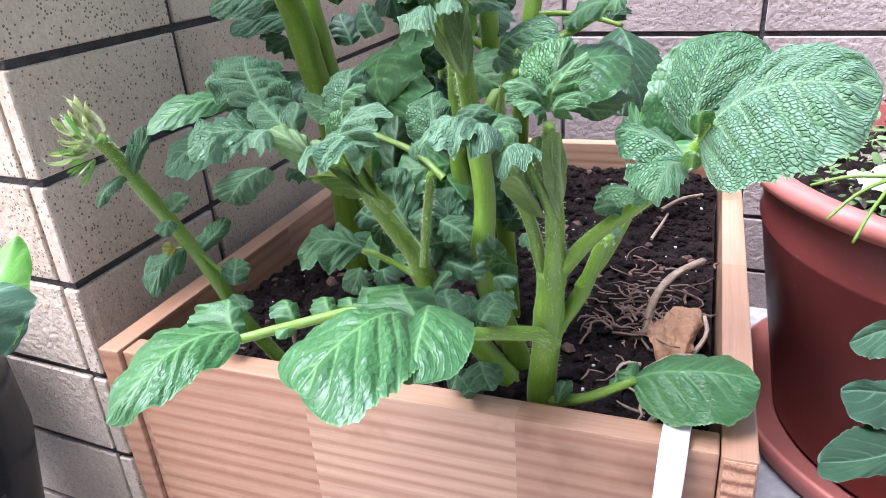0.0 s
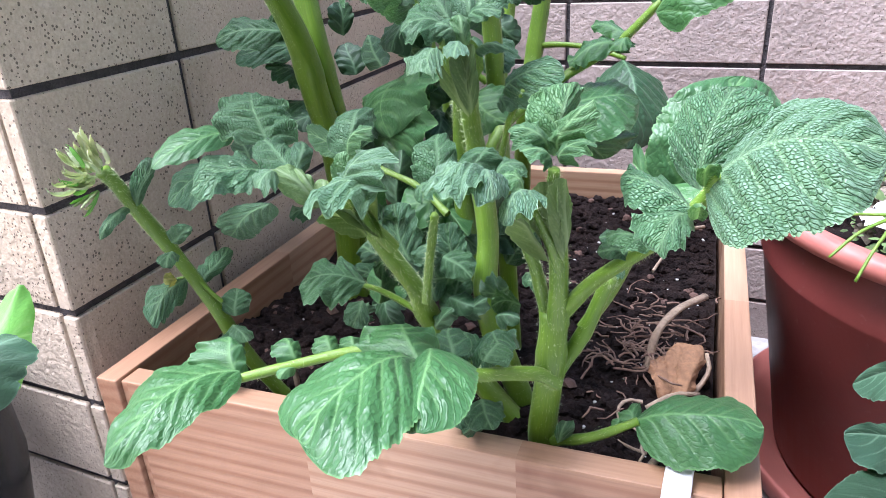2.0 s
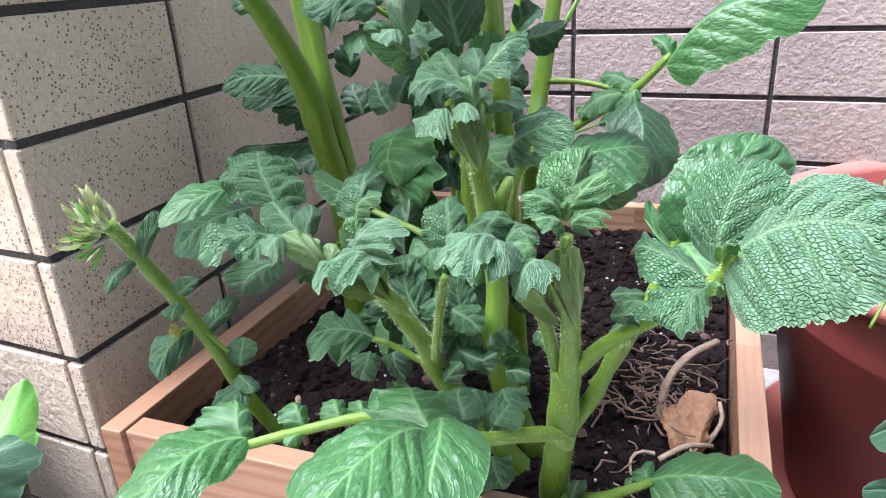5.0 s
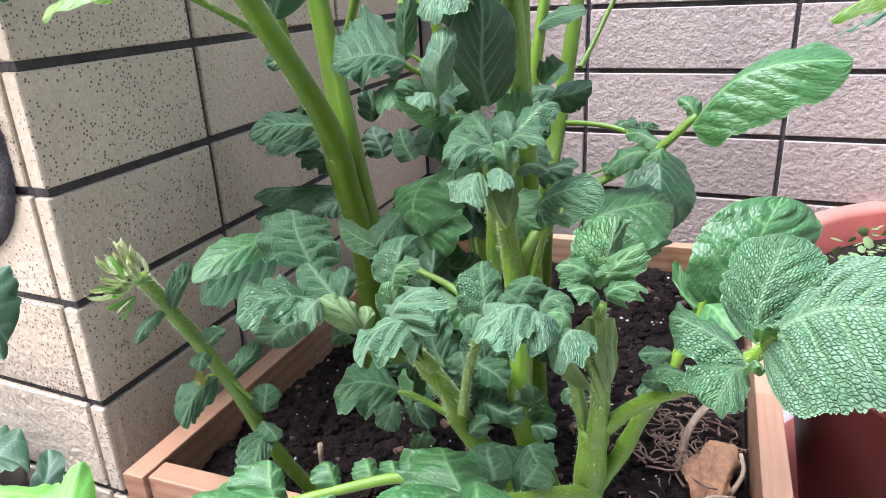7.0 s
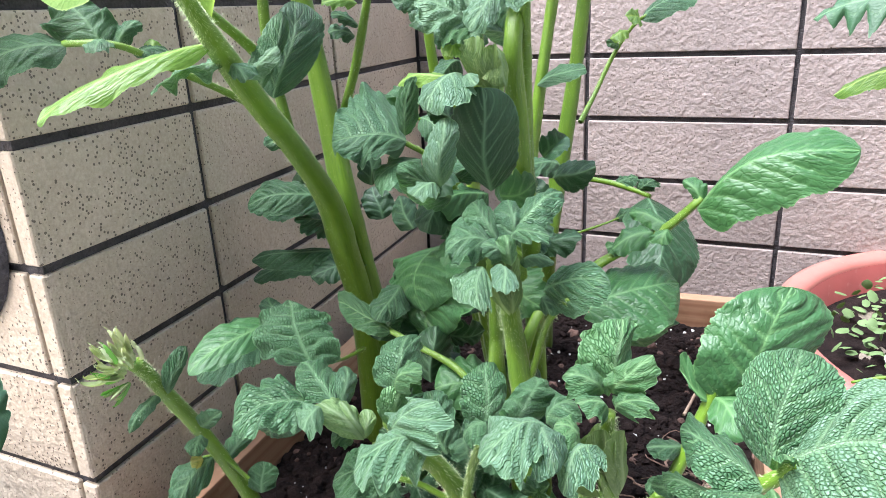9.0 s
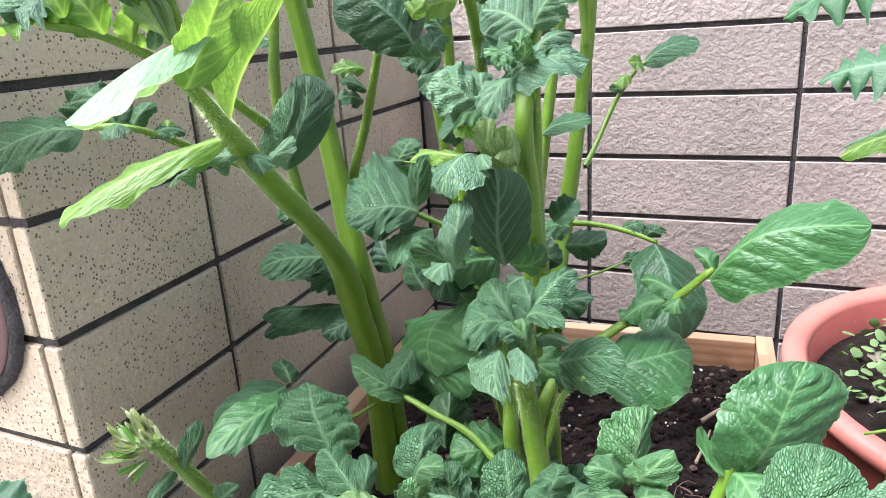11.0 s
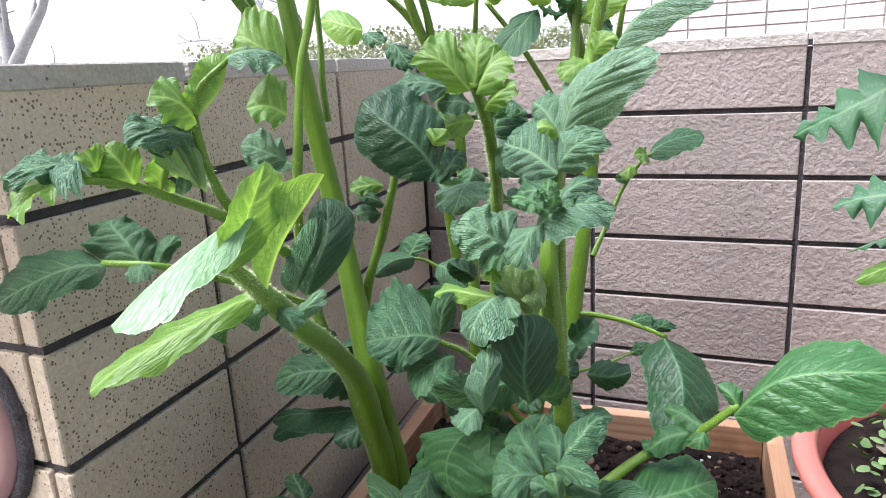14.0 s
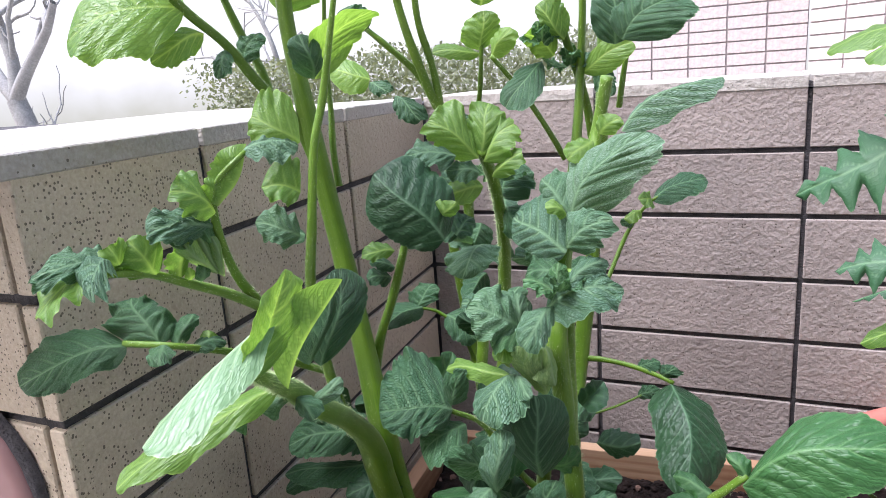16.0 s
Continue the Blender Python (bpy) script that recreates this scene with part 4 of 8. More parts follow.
leaflet(middle_shoot, (0.0440, -0.6050, -0.2470), (0.0380, -0.6120, -0.2450), (0.0360, -0.6030, -0.2440), (0.0430, -0.6120, -0.2460), M_leaf, 0.003, 0.6)
leaflet(middle_shoot, (0.0720, -0.5960, -0.2570), (0.0770, -0.6120, -0.2270), (0.0710, -0.6160, -0.2350), (0.0790, -0.6100, -0.2390), M_under, 0.003, 0.5, edge=0.5, name="bract")
leaflet(middle_shoot, (0.0710, -0.5980, -0.2540), (0.0700, -0.6180, -0.2300), (0.0660, -0.6200, -0.2360), (0.0760, -0.6160, -0.2340), M_under, 0.003, 0.5, edge=0.5, name="bract")
leaflet(middle_shoot, (0.0660, -0.5980, -0.2560), (0.0580, -0.6180, -0.2400), (0.0600, -0.6160, -0.2470), (0.0710, -0.6200, -0.2360), M_under, 0.003, 0.5, edge=0.5, name="bract")
stalk(middle_shoot, [(0.0720, -0.5880, -0.2640), (0.0700, -0.6000, -0.2500), (0.0720, -0.6120, -0.2370), (0.0710, -0.6160, -0.2310)], 0.0032, 0.0018)
side_leaf = stalk(middle_shoot, [(0.056, -0.540, -0.323), (0.041, -0.546, -0.312), (0.033, -0.554, -0.305)], 0.0019, 0.0013)
leaflet(side_leaf, (0.034, -0.553, -0.304), (0.006, -0.571, -0.302), (0.013, -0.545, -0.297), (0.026, -0.578, -0.306), M_leaf, 0.007, 0.8)
leaflet(middle_shoot, (0.043, -0.546, -0.290), (0.027, -0.541, -0.289), (0.029, -0.545, -0.296), (0.042, -0.541, -0.281), M_leaf)
leaflet(middle_shoot, (0.055, -0.541, -0.294), (0.040, -0.526, -0.269), (0.033, -0.535, -0.283), (0.058, -0.531, -0.276), M_leaf)
leaflet(middle_shoot, (0.070, -0.518, -0.312), (0.064, -0.508, -0.284), (0.054, -0.518, -0.297), (0.077, -0.517, -0.292), M_leaf)
leaflet(middle_shoot, (0.066, -0.535, -0.319), (0.045, -0.517, -0.298), (0.046, -0.529, -0.310), (0.064, -0.523, -0.304), M_leaf)
leaflet(middle_shoot, (0.076, -0.535, -0.327), (0.072, -0.516, -0.310), (0.065, -0.529, -0.318), (0.084, -0.526, -0.317), M_leaf)
leaflet(middle_shoot, (0.093, -0.550, -0.326), (0.093, -0.586, -0.320), (0.079, -0.566, -0.322), (0.109, -0.574, -0.321), M_leaf, 0.006, 0.8)
leaflet(middle_shoot, (0.102, -0.551, -0.323), (0.119, -0.576, -0.319), (0.103, -0.582, -0.320), (0.118, -0.552, -0.321), M_leaf, 0.006)
leaflet(middle_shoot, (0.099, -0.558, -0.358), (0.110, -0.572, -0.364), (0.096, -0.574, -0.359), (0.114, -0.564, -0.356), M_leaf)
leaflet(middle_shoot, (0.087, -0.556, -0.365), (0.088, -0.571, -0.369), (0.082, -0.564, -0.365), (0.099, -0.566, -0.367), M_leaf)
leaflet(middle_shoot, (0.017, -0.530, -0.329), (0.019, -0.547, -0.337), (0.011, -0.542, -0.330), (0.026, -0.541, -0.335), M_leaf)

curled_shoot = shoot("thin potato shoot with a pale curled young tip", (-0.045, -0.535, -0.405))
stem(curled_shoot, [(-0.040, -0.535, -0.412), (-0.061, -0.546, -0.372), (-0.073, -0.553, -0.336), (-0.085, -0.564, -0.297), (-0.088, -0.578, -0.268), (-0.087, -0.588, -0.250), (-0.087, -0.594, -0.241)], 0.0047, 0.0036)
# pale folded leaves fan out of the widened tip
for k in range(44):
    f = k / 43
    turn = math.radians(205 - 125 * f + rng.uniform(-12, 12))
    root = Vector((-0.094 + 0.013 * f + rng.uniform(-0.007, 0.003), -0.594 - rng.uniform(0, 0.009), -0.247 + 0.014 * f + rng.uniform(-0.004, 0.004)))
    way = Vector((math.cos(turn), rng.uniform(-0.5, 0.1), math.sin(turn))).normalized()
    reach = rng.uniform(0.006, 0.019) * (1.0 if f < 0.45 else 0.75)
    hook = Vector((-math.sin(turn) * 0.8 * rng.choice((-1, 1)), -0.3, 0.7)) * reach * rng.uniform(0.3, 0.7)
    folded_leaf(curled_shoot, root, root + way * reach, hook, rng.uniform(0.0013, 0.0022), M_curl if k % 9 else M_fresh)
for k in range(9):
    root = Vector((-0.091, -0.596, -0.251))
    way = Vector((rng.uniform(-1.0, -0.3), rng.uniform(-0.5, 0.0), rng.uniform(-0.9, -0.3))).normalized()
    folded_leaf(curled_shoot, root, root + way * rng.uniform(0.008, 0.018), (rng.uniform(-0.004, 0.002), -0.002, rng.uniform(-0.004, 0.004)), rng.uniform(0.0010, 0.0017), M_curl if k % 3 else M_fresh)
leaflet(curled_shoot, (-0.082, -0.583, -0.263), (-0.074, -0.573, -0.239), (-0.081, -0.582, -0.246), (-0.075, -0.578, -0.253), M_leaf, 0.004)
leaflet(curled_shoot, (-0.074, -0.573, -0.287), (-0.062, -0.568, -0.278), (-0.073, -0.574, -0.278), (-0.065, -0.572, -0.285), M_leaf)
leaflet(curled_shoot, (-0.086, -0.587, -0.262), (-0.088, -0.605, -0.274), (-0.089, -0.596, -0.265), (-0.082, -0.592, -0.267), M_leaf)
leaflet(curled_shoot, (-0.075, -0.573, -0.292), (-0.069, -0.585, -0.296), (-0.076, -0.583, -0.292), (-0.068, -0.576, -0.295), M_leaf)
k = stalk(curled_shoot, [(-0.066, -0.553, -0.332), (-0.078, -0.559, -0.316), (-0.085, -0.565, -0.314)], 0.0012, 0.0007)
leaflet(k, (-0.081, -0.561, -0.315), (-0.084, -0.591, -0.330), (-0.093, -0.576, -0.317), (-0.076, -0.580, -0.328), M_leaf, 0.006)
leaflet(k, (-0.076, -0.558, -0.320), (-0.079, -0.526, -0.310), (-0.083, -0.546, -0.311), (-0.073, -0.539, -0.317), M_leaf)
leaflet(k, (-0.085, -0.566, -0.316), (-0.083, -0.576, -0.309), (-0.085, -0.570, -0.308), (-0.080, -0.575, -0.314), M_dryish)
leaflet(curled_shoot, (-0.060, -0.551, -0.342), (-0.066, -0.539, -0.330), (-0.071, -0.550, -0.335), (-0.055, -0.541, -0.337), M_leaf)
leaflet(curled_shoot, (-0.055, -0.553, -0.349), (-0.049, -0.584, -0.362), (-0.063, -0.572, -0.352), (-0.044, -0.570, -0.360), M_leaf)
leaflet(curled_shoot, (-0.060, -0.554, -0.346), (-0.045, -0.561, -0.351), (-0.057, -0.563, -0.349), (-0.048, -0.553, -0.348), M_leaf)

central_shoot = shoot("tall hairy central potato shoot with crinkled crown", (0.112, -0.495, -0.405))
stem(central_shoot, [(0.105, -0.495, -0.412), (0.090, -0.521, -0.329), (0.086, -0.509, -0.288), (0.078, -0.500, -0.250), (0.078, -0.509, -0.222), (0.085, -0.526, -0.196)], 0.0075, 0.004)
stem(central_shoot, [(0.085, -0.475, -0.412), (0.066, -0.491, -0.286), (0.062, -0.484, -0.252), (0.065, -0.491, -0.219), (0.079, -0.521, -0.190)], 0.0058, 0.0028)
leaflet(central_shoot, (0.0840, -0.5450, -0.1780), (0.0680, -0.5600, -0.1790), (0.0700, -0.5400, -0.1700), (0.0790, -0.5630, -0.1810), M_leaf, 0.006, 0.9)
leaflet(central_shoot, (0.0810, -0.5500, -0.1870), (0.0940, -0.5860, -0.1910), (0.0720, -0.5620, -0.1900), (0.0950, -0.5760, -0.1890), M_pale, 0.005, 0.9)
leaflet(central_shoot, (0.0910, -0.5550, -0.1830), (0.1010, -0.5800, -0.1850), (0.0890, -0.5660, -0.1840), (0.1020, -0.5700, -0.1840), M_pale, 0.003, 0.8)
leaflet(central_shoot, (0.0910, -0.5520, -0.1820), (0.0830, -0.5550, -0.1750), (0.0860, -0.5580, -0.1810), (0.0880, -0.5480, -0.1760), M_leaf, 0.003, 0.8)
leaflet(central_shoot, (0.0910, -0.5350, -0.1730), (0.1060, -0.5150, -0.1620), (0.0920, -0.5250, -0.1640), (0.1050, -0.5310, -0.1710), M_leaf, 0.006, 0.9)
leaflet(central_shoot, (0.0900, -0.5400, -0.1760), (0.1100, -0.5500, -0.1710), (0.0970, -0.5380, -0.1700), (0.1020, -0.5520, -0.1740), M_leaf, 0.004, 0.8)
leaflet(central_shoot, (0.0920, -0.5350, -0.1890), (0.1080, -0.5350, -0.1880), (0.0990, -0.5320, -0.1860), (0.1000, -0.5380, -0.1900), M_leaf, 0.004, 0.6)
leaflet(central_shoot, (0.0910, -0.5400, -0.1790), (0.0840, -0.5250, -0.1640), (0.0810, -0.5370, -0.1720), (0.0930, -0.5300, -0.1720), M_leaf, 0.005, 0.9)
leaflet(central_shoot, (0.0850, -0.5420, -0.1780), (0.0690, -0.5300, -0.1650), (0.0710, -0.5410, -0.1740), (0.0790, -0.5290, -0.1680), M_leaf, 0.005, 0.9)
leaflet(central_shoot, (0.0940, -0.5510, -0.1850), (0.0910, -0.5500, -0.1720), (0.0880, -0.5530, -0.1780), (0.0960, -0.5480, -0.1780), M_young, 0.003, 0.8)
leaflet(central_shoot, (0.0960, -0.5100, -0.2120), (0.1300, -0.5260, -0.1980), (0.1080, -0.5050, -0.1980), (0.1180, -0.5320, -0.2120), M_leaf, 0.007, 0.8)
leaflet(central_shoot, (0.0970, -0.5110, -0.2140), (0.1030, -0.5240, -0.2180), (0.0970, -0.5180, -0.2170), (0.1110, -0.5200, -0.2140), M_leaf, 0.004, 0.8)
leaflet(central_shoot, (0.084, -0.524, -0.205), (0.090, -0.535, -0.184), (0.084, -0.537, -0.192), (0.095, -0.533, -0.194), M_bract, 0.003, 0.3)
leaflet(central_shoot, (0.080, -0.525, -0.204), (0.084, -0.550, -0.182), (0.080, -0.544, -0.192), (0.088, -0.540, -0.190), M_bract, 0.003, 0.3)
leaflet(central_shoot, (0.0620, -0.5350, -0.2860), (0.0654, -0.5418, -0.2979), (0.0569, -0.5418, -0.2911), (0.0671, -0.5299, -0.2945), M_leaf, 0.003, 0.8)
leaflet(central_shoot, (0.0690, -0.5300, -0.2940), (0.0877, -0.5368, -0.3008), (0.0724, -0.5368, -0.3025), (0.0809, -0.5249, -0.2923), M_leaf, 0.003, 0.8)
leaflet(central_shoot, (0.0750, -0.5250, -0.3050), (0.0546, -0.5318, -0.3084), (0.0665, -0.5318, -0.2948), (0.0631, -0.5199, -0.3220), M_leaf, 0.003, 0.8)
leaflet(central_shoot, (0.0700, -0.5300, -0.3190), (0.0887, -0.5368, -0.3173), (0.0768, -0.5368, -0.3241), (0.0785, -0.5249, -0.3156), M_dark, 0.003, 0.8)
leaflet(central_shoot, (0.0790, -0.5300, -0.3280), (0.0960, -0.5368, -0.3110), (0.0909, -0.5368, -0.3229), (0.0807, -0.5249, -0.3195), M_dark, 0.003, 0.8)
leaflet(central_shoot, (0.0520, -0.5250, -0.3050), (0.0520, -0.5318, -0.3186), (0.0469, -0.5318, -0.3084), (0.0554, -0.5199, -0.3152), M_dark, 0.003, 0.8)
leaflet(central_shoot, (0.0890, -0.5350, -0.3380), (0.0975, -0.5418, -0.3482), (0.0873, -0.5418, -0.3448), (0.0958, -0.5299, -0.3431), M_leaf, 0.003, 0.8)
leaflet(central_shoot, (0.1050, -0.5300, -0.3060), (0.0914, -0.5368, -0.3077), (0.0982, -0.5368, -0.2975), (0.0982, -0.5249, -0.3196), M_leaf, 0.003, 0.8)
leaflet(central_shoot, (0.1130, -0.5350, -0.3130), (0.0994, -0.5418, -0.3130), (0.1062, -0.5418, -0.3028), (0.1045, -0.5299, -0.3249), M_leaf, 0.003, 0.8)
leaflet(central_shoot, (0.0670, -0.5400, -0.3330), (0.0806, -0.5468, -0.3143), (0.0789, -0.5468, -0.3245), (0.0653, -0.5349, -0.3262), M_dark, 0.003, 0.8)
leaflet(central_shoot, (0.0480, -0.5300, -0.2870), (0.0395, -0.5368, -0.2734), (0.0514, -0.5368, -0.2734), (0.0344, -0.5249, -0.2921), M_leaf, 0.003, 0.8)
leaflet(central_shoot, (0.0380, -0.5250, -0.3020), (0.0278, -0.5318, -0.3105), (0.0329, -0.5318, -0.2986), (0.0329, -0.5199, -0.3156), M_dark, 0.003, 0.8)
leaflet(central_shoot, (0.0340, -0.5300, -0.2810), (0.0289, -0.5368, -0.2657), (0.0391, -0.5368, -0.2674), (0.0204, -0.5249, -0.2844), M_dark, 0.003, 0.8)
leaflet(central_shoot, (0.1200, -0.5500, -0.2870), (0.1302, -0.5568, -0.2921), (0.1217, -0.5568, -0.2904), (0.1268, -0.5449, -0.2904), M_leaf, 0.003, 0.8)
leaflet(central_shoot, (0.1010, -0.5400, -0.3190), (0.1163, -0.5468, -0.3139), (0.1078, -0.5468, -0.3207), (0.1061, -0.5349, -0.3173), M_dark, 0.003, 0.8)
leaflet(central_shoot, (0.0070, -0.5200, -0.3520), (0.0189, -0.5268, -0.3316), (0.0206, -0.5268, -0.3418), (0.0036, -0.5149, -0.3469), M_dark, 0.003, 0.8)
leaflet(central_shoot, (0.0520, -0.5500, -0.3330), (0.0401, -0.5568, -0.3347), (0.0486, -0.5568, -0.3245), (0.0418, -0.5449, -0.3466), M_leaf, 0.003, 0.8)
leaflet(central_shoot, (0.0830, -0.5220, -0.2220), (0.0770, -0.5340, -0.1890), (0.0730, -0.5360, -0.1990), (0.0880, -0.5380, -0.1960), M_under, 0.003, 0.5, edge=0.5, name="bract")
leaflet(central_shoot, (0.0850, -0.5240, -0.2200), (0.0900, -0.5360, -0.1860), (0.0840, -0.5420, -0.1970), (0.0950, -0.5360, -0.1990), M_under, 0.003, 0.5, edge=0.5, name="bract")
long_leaf = stalk(central_shoot, [(0.080, -0.499, -0.260), (0.084, -0.491, -0.243), (0.090, -0.480, -0.232), (0.112, -0.465, -0.214), (0.128, -0.459, -0.204), (0.145, -0.460, -0.192), (0.161, -0.461, -0.175)], 0.0034, 0.0021)
leaflet(long_leaf, (0.159, -0.463, -0.180), (0.224, -0.464, -0.149), (0.191, -0.440, -0.151), (0.190, -0.479, -0.178), M_gloss, 0.014, 0.8)
leaflet(long_leaf, (0.161, -0.462, -0.177), (0.151, -0.456, -0.168), (0.155, -0.461, -0.174), (0.161, -0.456, -0.169), M_gloss)
leaflet(long_leaf, (0.140, -0.460, -0.194), (0.120, -0.468, -0.203), (0.128, -0.458, -0.194), (0.132, -0.469, -0.204), M_gloss)
leaflet(long_leaf, (0.146, -0.459, -0.191), (0.125, -0.451, -0.188), (0.136, -0.451, -0.186), (0.137, -0.461, -0.193), M_gloss)
leaflet(long_leaf, (0.146, -0.460, -0.192), (0.144, -0.469, -0.198), (0.138, -0.466, -0.195), (0.149, -0.466, -0.196), M_gloss)
leaflet(long_leaf, (0.123, -0.459, -0.207), (0.116, -0.463, -0.204), (0.118, -0.460, -0.202), (0.121, -0.465, -0.208), M_gloss)
k = stalk(central_shoot, [(0.087, -0.501, -0.265), (0.093, -0.501, -0.242), (0.101, -0.514, -0.224), (0.113, -0.529, -0.207)], 0.0019, 0.0013)
leaflet(central_shoot, (0.113, -0.490, -0.228), (0.152, -0.453, -0.224), (0.123, -0.452, -0.216), (0.142, -0.493, -0.236), M_gloss, 0.008, 0.8)
leaflet(central_shoot, (0.115, -0.490, -0.229), (0.139, -0.473, -0.253), (0.122, -0.492, -0.238), (0.148, -0.461, -0.237), M_gloss, 0.008, 0.8)
leaflet(central_shoot, (0.003, -0.440, -0.225), (0.025, -0.480, -0.262), (-0.024, -0.447, -0.246), (0.051, -0.491, -0.221), M_gloss, 0.010, 0.8)
leaflet(central_shoot, (0.020, -0.462, -0.246), (0.008, -0.469, -0.275), (-0.010, -0.460, -0.261), (0.032, -0.475, -0.262), M_gloss, 0.006, 0.8)
k = stalk(central_shoot, [(0.062, -0.506, -0.280), (0.042, -0.498, -0.269), (0.017, -0.494, -0.262), (-0.015, -0.485, -0.256)], 0.0022, 0.0016)
leaflet(k, (-0.001, -0.490, -0.258), (-0.039, -0.484, -0.247), (-0.031, -0.477, -0.243), (-0.016, -0.498, -0.255), M_young, 0.004)

tall_left_shoot = shoot("tall thick potato stems with arching backlit leaves", (-0.075, -0.395, -0.405))
stem(tall_left_shoot, [(-0.075, -0.395, -0.412), (-0.065, -0.415, -0.294), (-0.063, -0.435, -0.233), (-0.058, -0.455, -0.194), (-0.045, -0.498, -0.155), (-0.028, -0.548, -0.120), (-0.020, -0.574, -0.099), (-0.0120, -0.5920, -0.0870), (-0.0040, -0.6080, -0.0770), (0.0020, -0.6220, -0.0680)], 0.0092, 0.0020, wings=0.35)
stem(tall_left_shoot, [(-0.068, -0.385, -0.412), (-0.060, -0.408, -0.292), (-0.063, -0.416, -0.243), (-0.065, -0.425, -0.201), (-0.073, -0.422, -0.158), (-0.083, -0.420, -0.097), (-0.091, -0.420, -0.049), (-0.096, -0.423, -0.007), (-0.099, -0.427, 0.030), (-0.101, -0.430, 0.062), (-0.100, -0.433, 0.095)], 0.0077, 0.0036, wings=0.5)
stem(tall_left_shoot, [(-0.061, -0.452, -0.196), (-0.066, -0.470, -0.162), (-0.066, -0.483, -0.115), (-0.064, -0.489, -0.081), (-0.056, -0.494, -0.049), (-0.053, -0.488, -0.006), (-0.049, -0.481, 0.019), (-0.043, -0.477, 0.051), (-0.038, -0.473, 0.080)], 0.0037, 0.0014)
stem(tall_left_shoot, [(-0.089, -0.410, -0.038), (-0.091, -0.409, -0.013), (-0.091, -0.407, 0.009), (-0.091, -0.407, 0.034), (-0.089, -0.407, 0.065), (-0.084, -0.409, 0.097)], 0.0024, 0.0012)
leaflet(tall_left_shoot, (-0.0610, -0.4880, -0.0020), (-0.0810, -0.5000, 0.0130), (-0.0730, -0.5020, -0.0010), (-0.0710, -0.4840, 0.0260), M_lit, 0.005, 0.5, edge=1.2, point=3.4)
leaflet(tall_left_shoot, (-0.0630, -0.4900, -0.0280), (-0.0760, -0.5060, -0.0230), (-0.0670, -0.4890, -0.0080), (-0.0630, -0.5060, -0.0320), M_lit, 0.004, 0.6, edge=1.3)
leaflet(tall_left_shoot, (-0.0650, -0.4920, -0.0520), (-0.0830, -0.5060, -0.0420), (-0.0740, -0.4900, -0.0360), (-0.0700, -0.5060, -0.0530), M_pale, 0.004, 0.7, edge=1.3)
leaflet(tall_left_shoot, (0.0050, -0.6100, -0.0510), (-0.0060, -0.6640, -0.0740), (-0.0140, -0.6300, -0.0720), (0.0110, -0.6520, -0.0690), M_sheen, 0.003, 0.35, edge=0.9, point=2.6, peak=0.5)
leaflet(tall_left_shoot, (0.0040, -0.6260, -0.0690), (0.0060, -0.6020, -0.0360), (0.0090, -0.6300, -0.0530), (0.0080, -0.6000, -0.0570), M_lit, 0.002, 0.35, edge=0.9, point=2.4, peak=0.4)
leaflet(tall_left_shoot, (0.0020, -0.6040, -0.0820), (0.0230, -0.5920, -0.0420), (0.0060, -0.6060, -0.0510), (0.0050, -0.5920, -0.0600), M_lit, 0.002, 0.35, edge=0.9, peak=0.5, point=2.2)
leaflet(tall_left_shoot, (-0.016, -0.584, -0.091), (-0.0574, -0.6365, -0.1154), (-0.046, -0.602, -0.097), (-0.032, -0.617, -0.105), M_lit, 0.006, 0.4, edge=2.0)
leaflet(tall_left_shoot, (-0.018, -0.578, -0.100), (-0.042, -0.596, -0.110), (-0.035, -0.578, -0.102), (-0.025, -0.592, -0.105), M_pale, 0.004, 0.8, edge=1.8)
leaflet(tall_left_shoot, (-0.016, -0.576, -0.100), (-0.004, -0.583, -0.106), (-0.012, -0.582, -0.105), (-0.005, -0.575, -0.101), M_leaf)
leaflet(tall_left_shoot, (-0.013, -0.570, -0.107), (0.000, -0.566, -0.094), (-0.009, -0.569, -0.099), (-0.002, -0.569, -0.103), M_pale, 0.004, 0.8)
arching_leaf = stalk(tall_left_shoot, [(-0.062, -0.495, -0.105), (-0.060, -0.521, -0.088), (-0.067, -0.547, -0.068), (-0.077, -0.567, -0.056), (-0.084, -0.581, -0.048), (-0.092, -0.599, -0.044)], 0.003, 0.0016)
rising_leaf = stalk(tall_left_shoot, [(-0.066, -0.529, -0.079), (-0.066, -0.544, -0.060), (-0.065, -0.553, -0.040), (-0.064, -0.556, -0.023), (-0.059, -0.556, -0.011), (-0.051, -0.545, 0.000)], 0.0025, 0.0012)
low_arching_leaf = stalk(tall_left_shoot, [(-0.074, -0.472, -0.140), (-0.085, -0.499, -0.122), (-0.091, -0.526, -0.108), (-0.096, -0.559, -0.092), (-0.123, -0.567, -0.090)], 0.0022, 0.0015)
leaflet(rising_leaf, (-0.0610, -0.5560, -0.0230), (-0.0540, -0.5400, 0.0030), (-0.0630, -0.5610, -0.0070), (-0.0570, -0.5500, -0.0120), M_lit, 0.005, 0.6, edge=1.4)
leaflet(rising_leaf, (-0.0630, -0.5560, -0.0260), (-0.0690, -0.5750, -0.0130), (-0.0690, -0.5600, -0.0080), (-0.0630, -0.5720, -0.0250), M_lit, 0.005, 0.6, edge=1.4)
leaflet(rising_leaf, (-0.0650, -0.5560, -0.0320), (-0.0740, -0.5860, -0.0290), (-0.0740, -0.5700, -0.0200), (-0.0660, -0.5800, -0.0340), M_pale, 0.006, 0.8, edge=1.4)
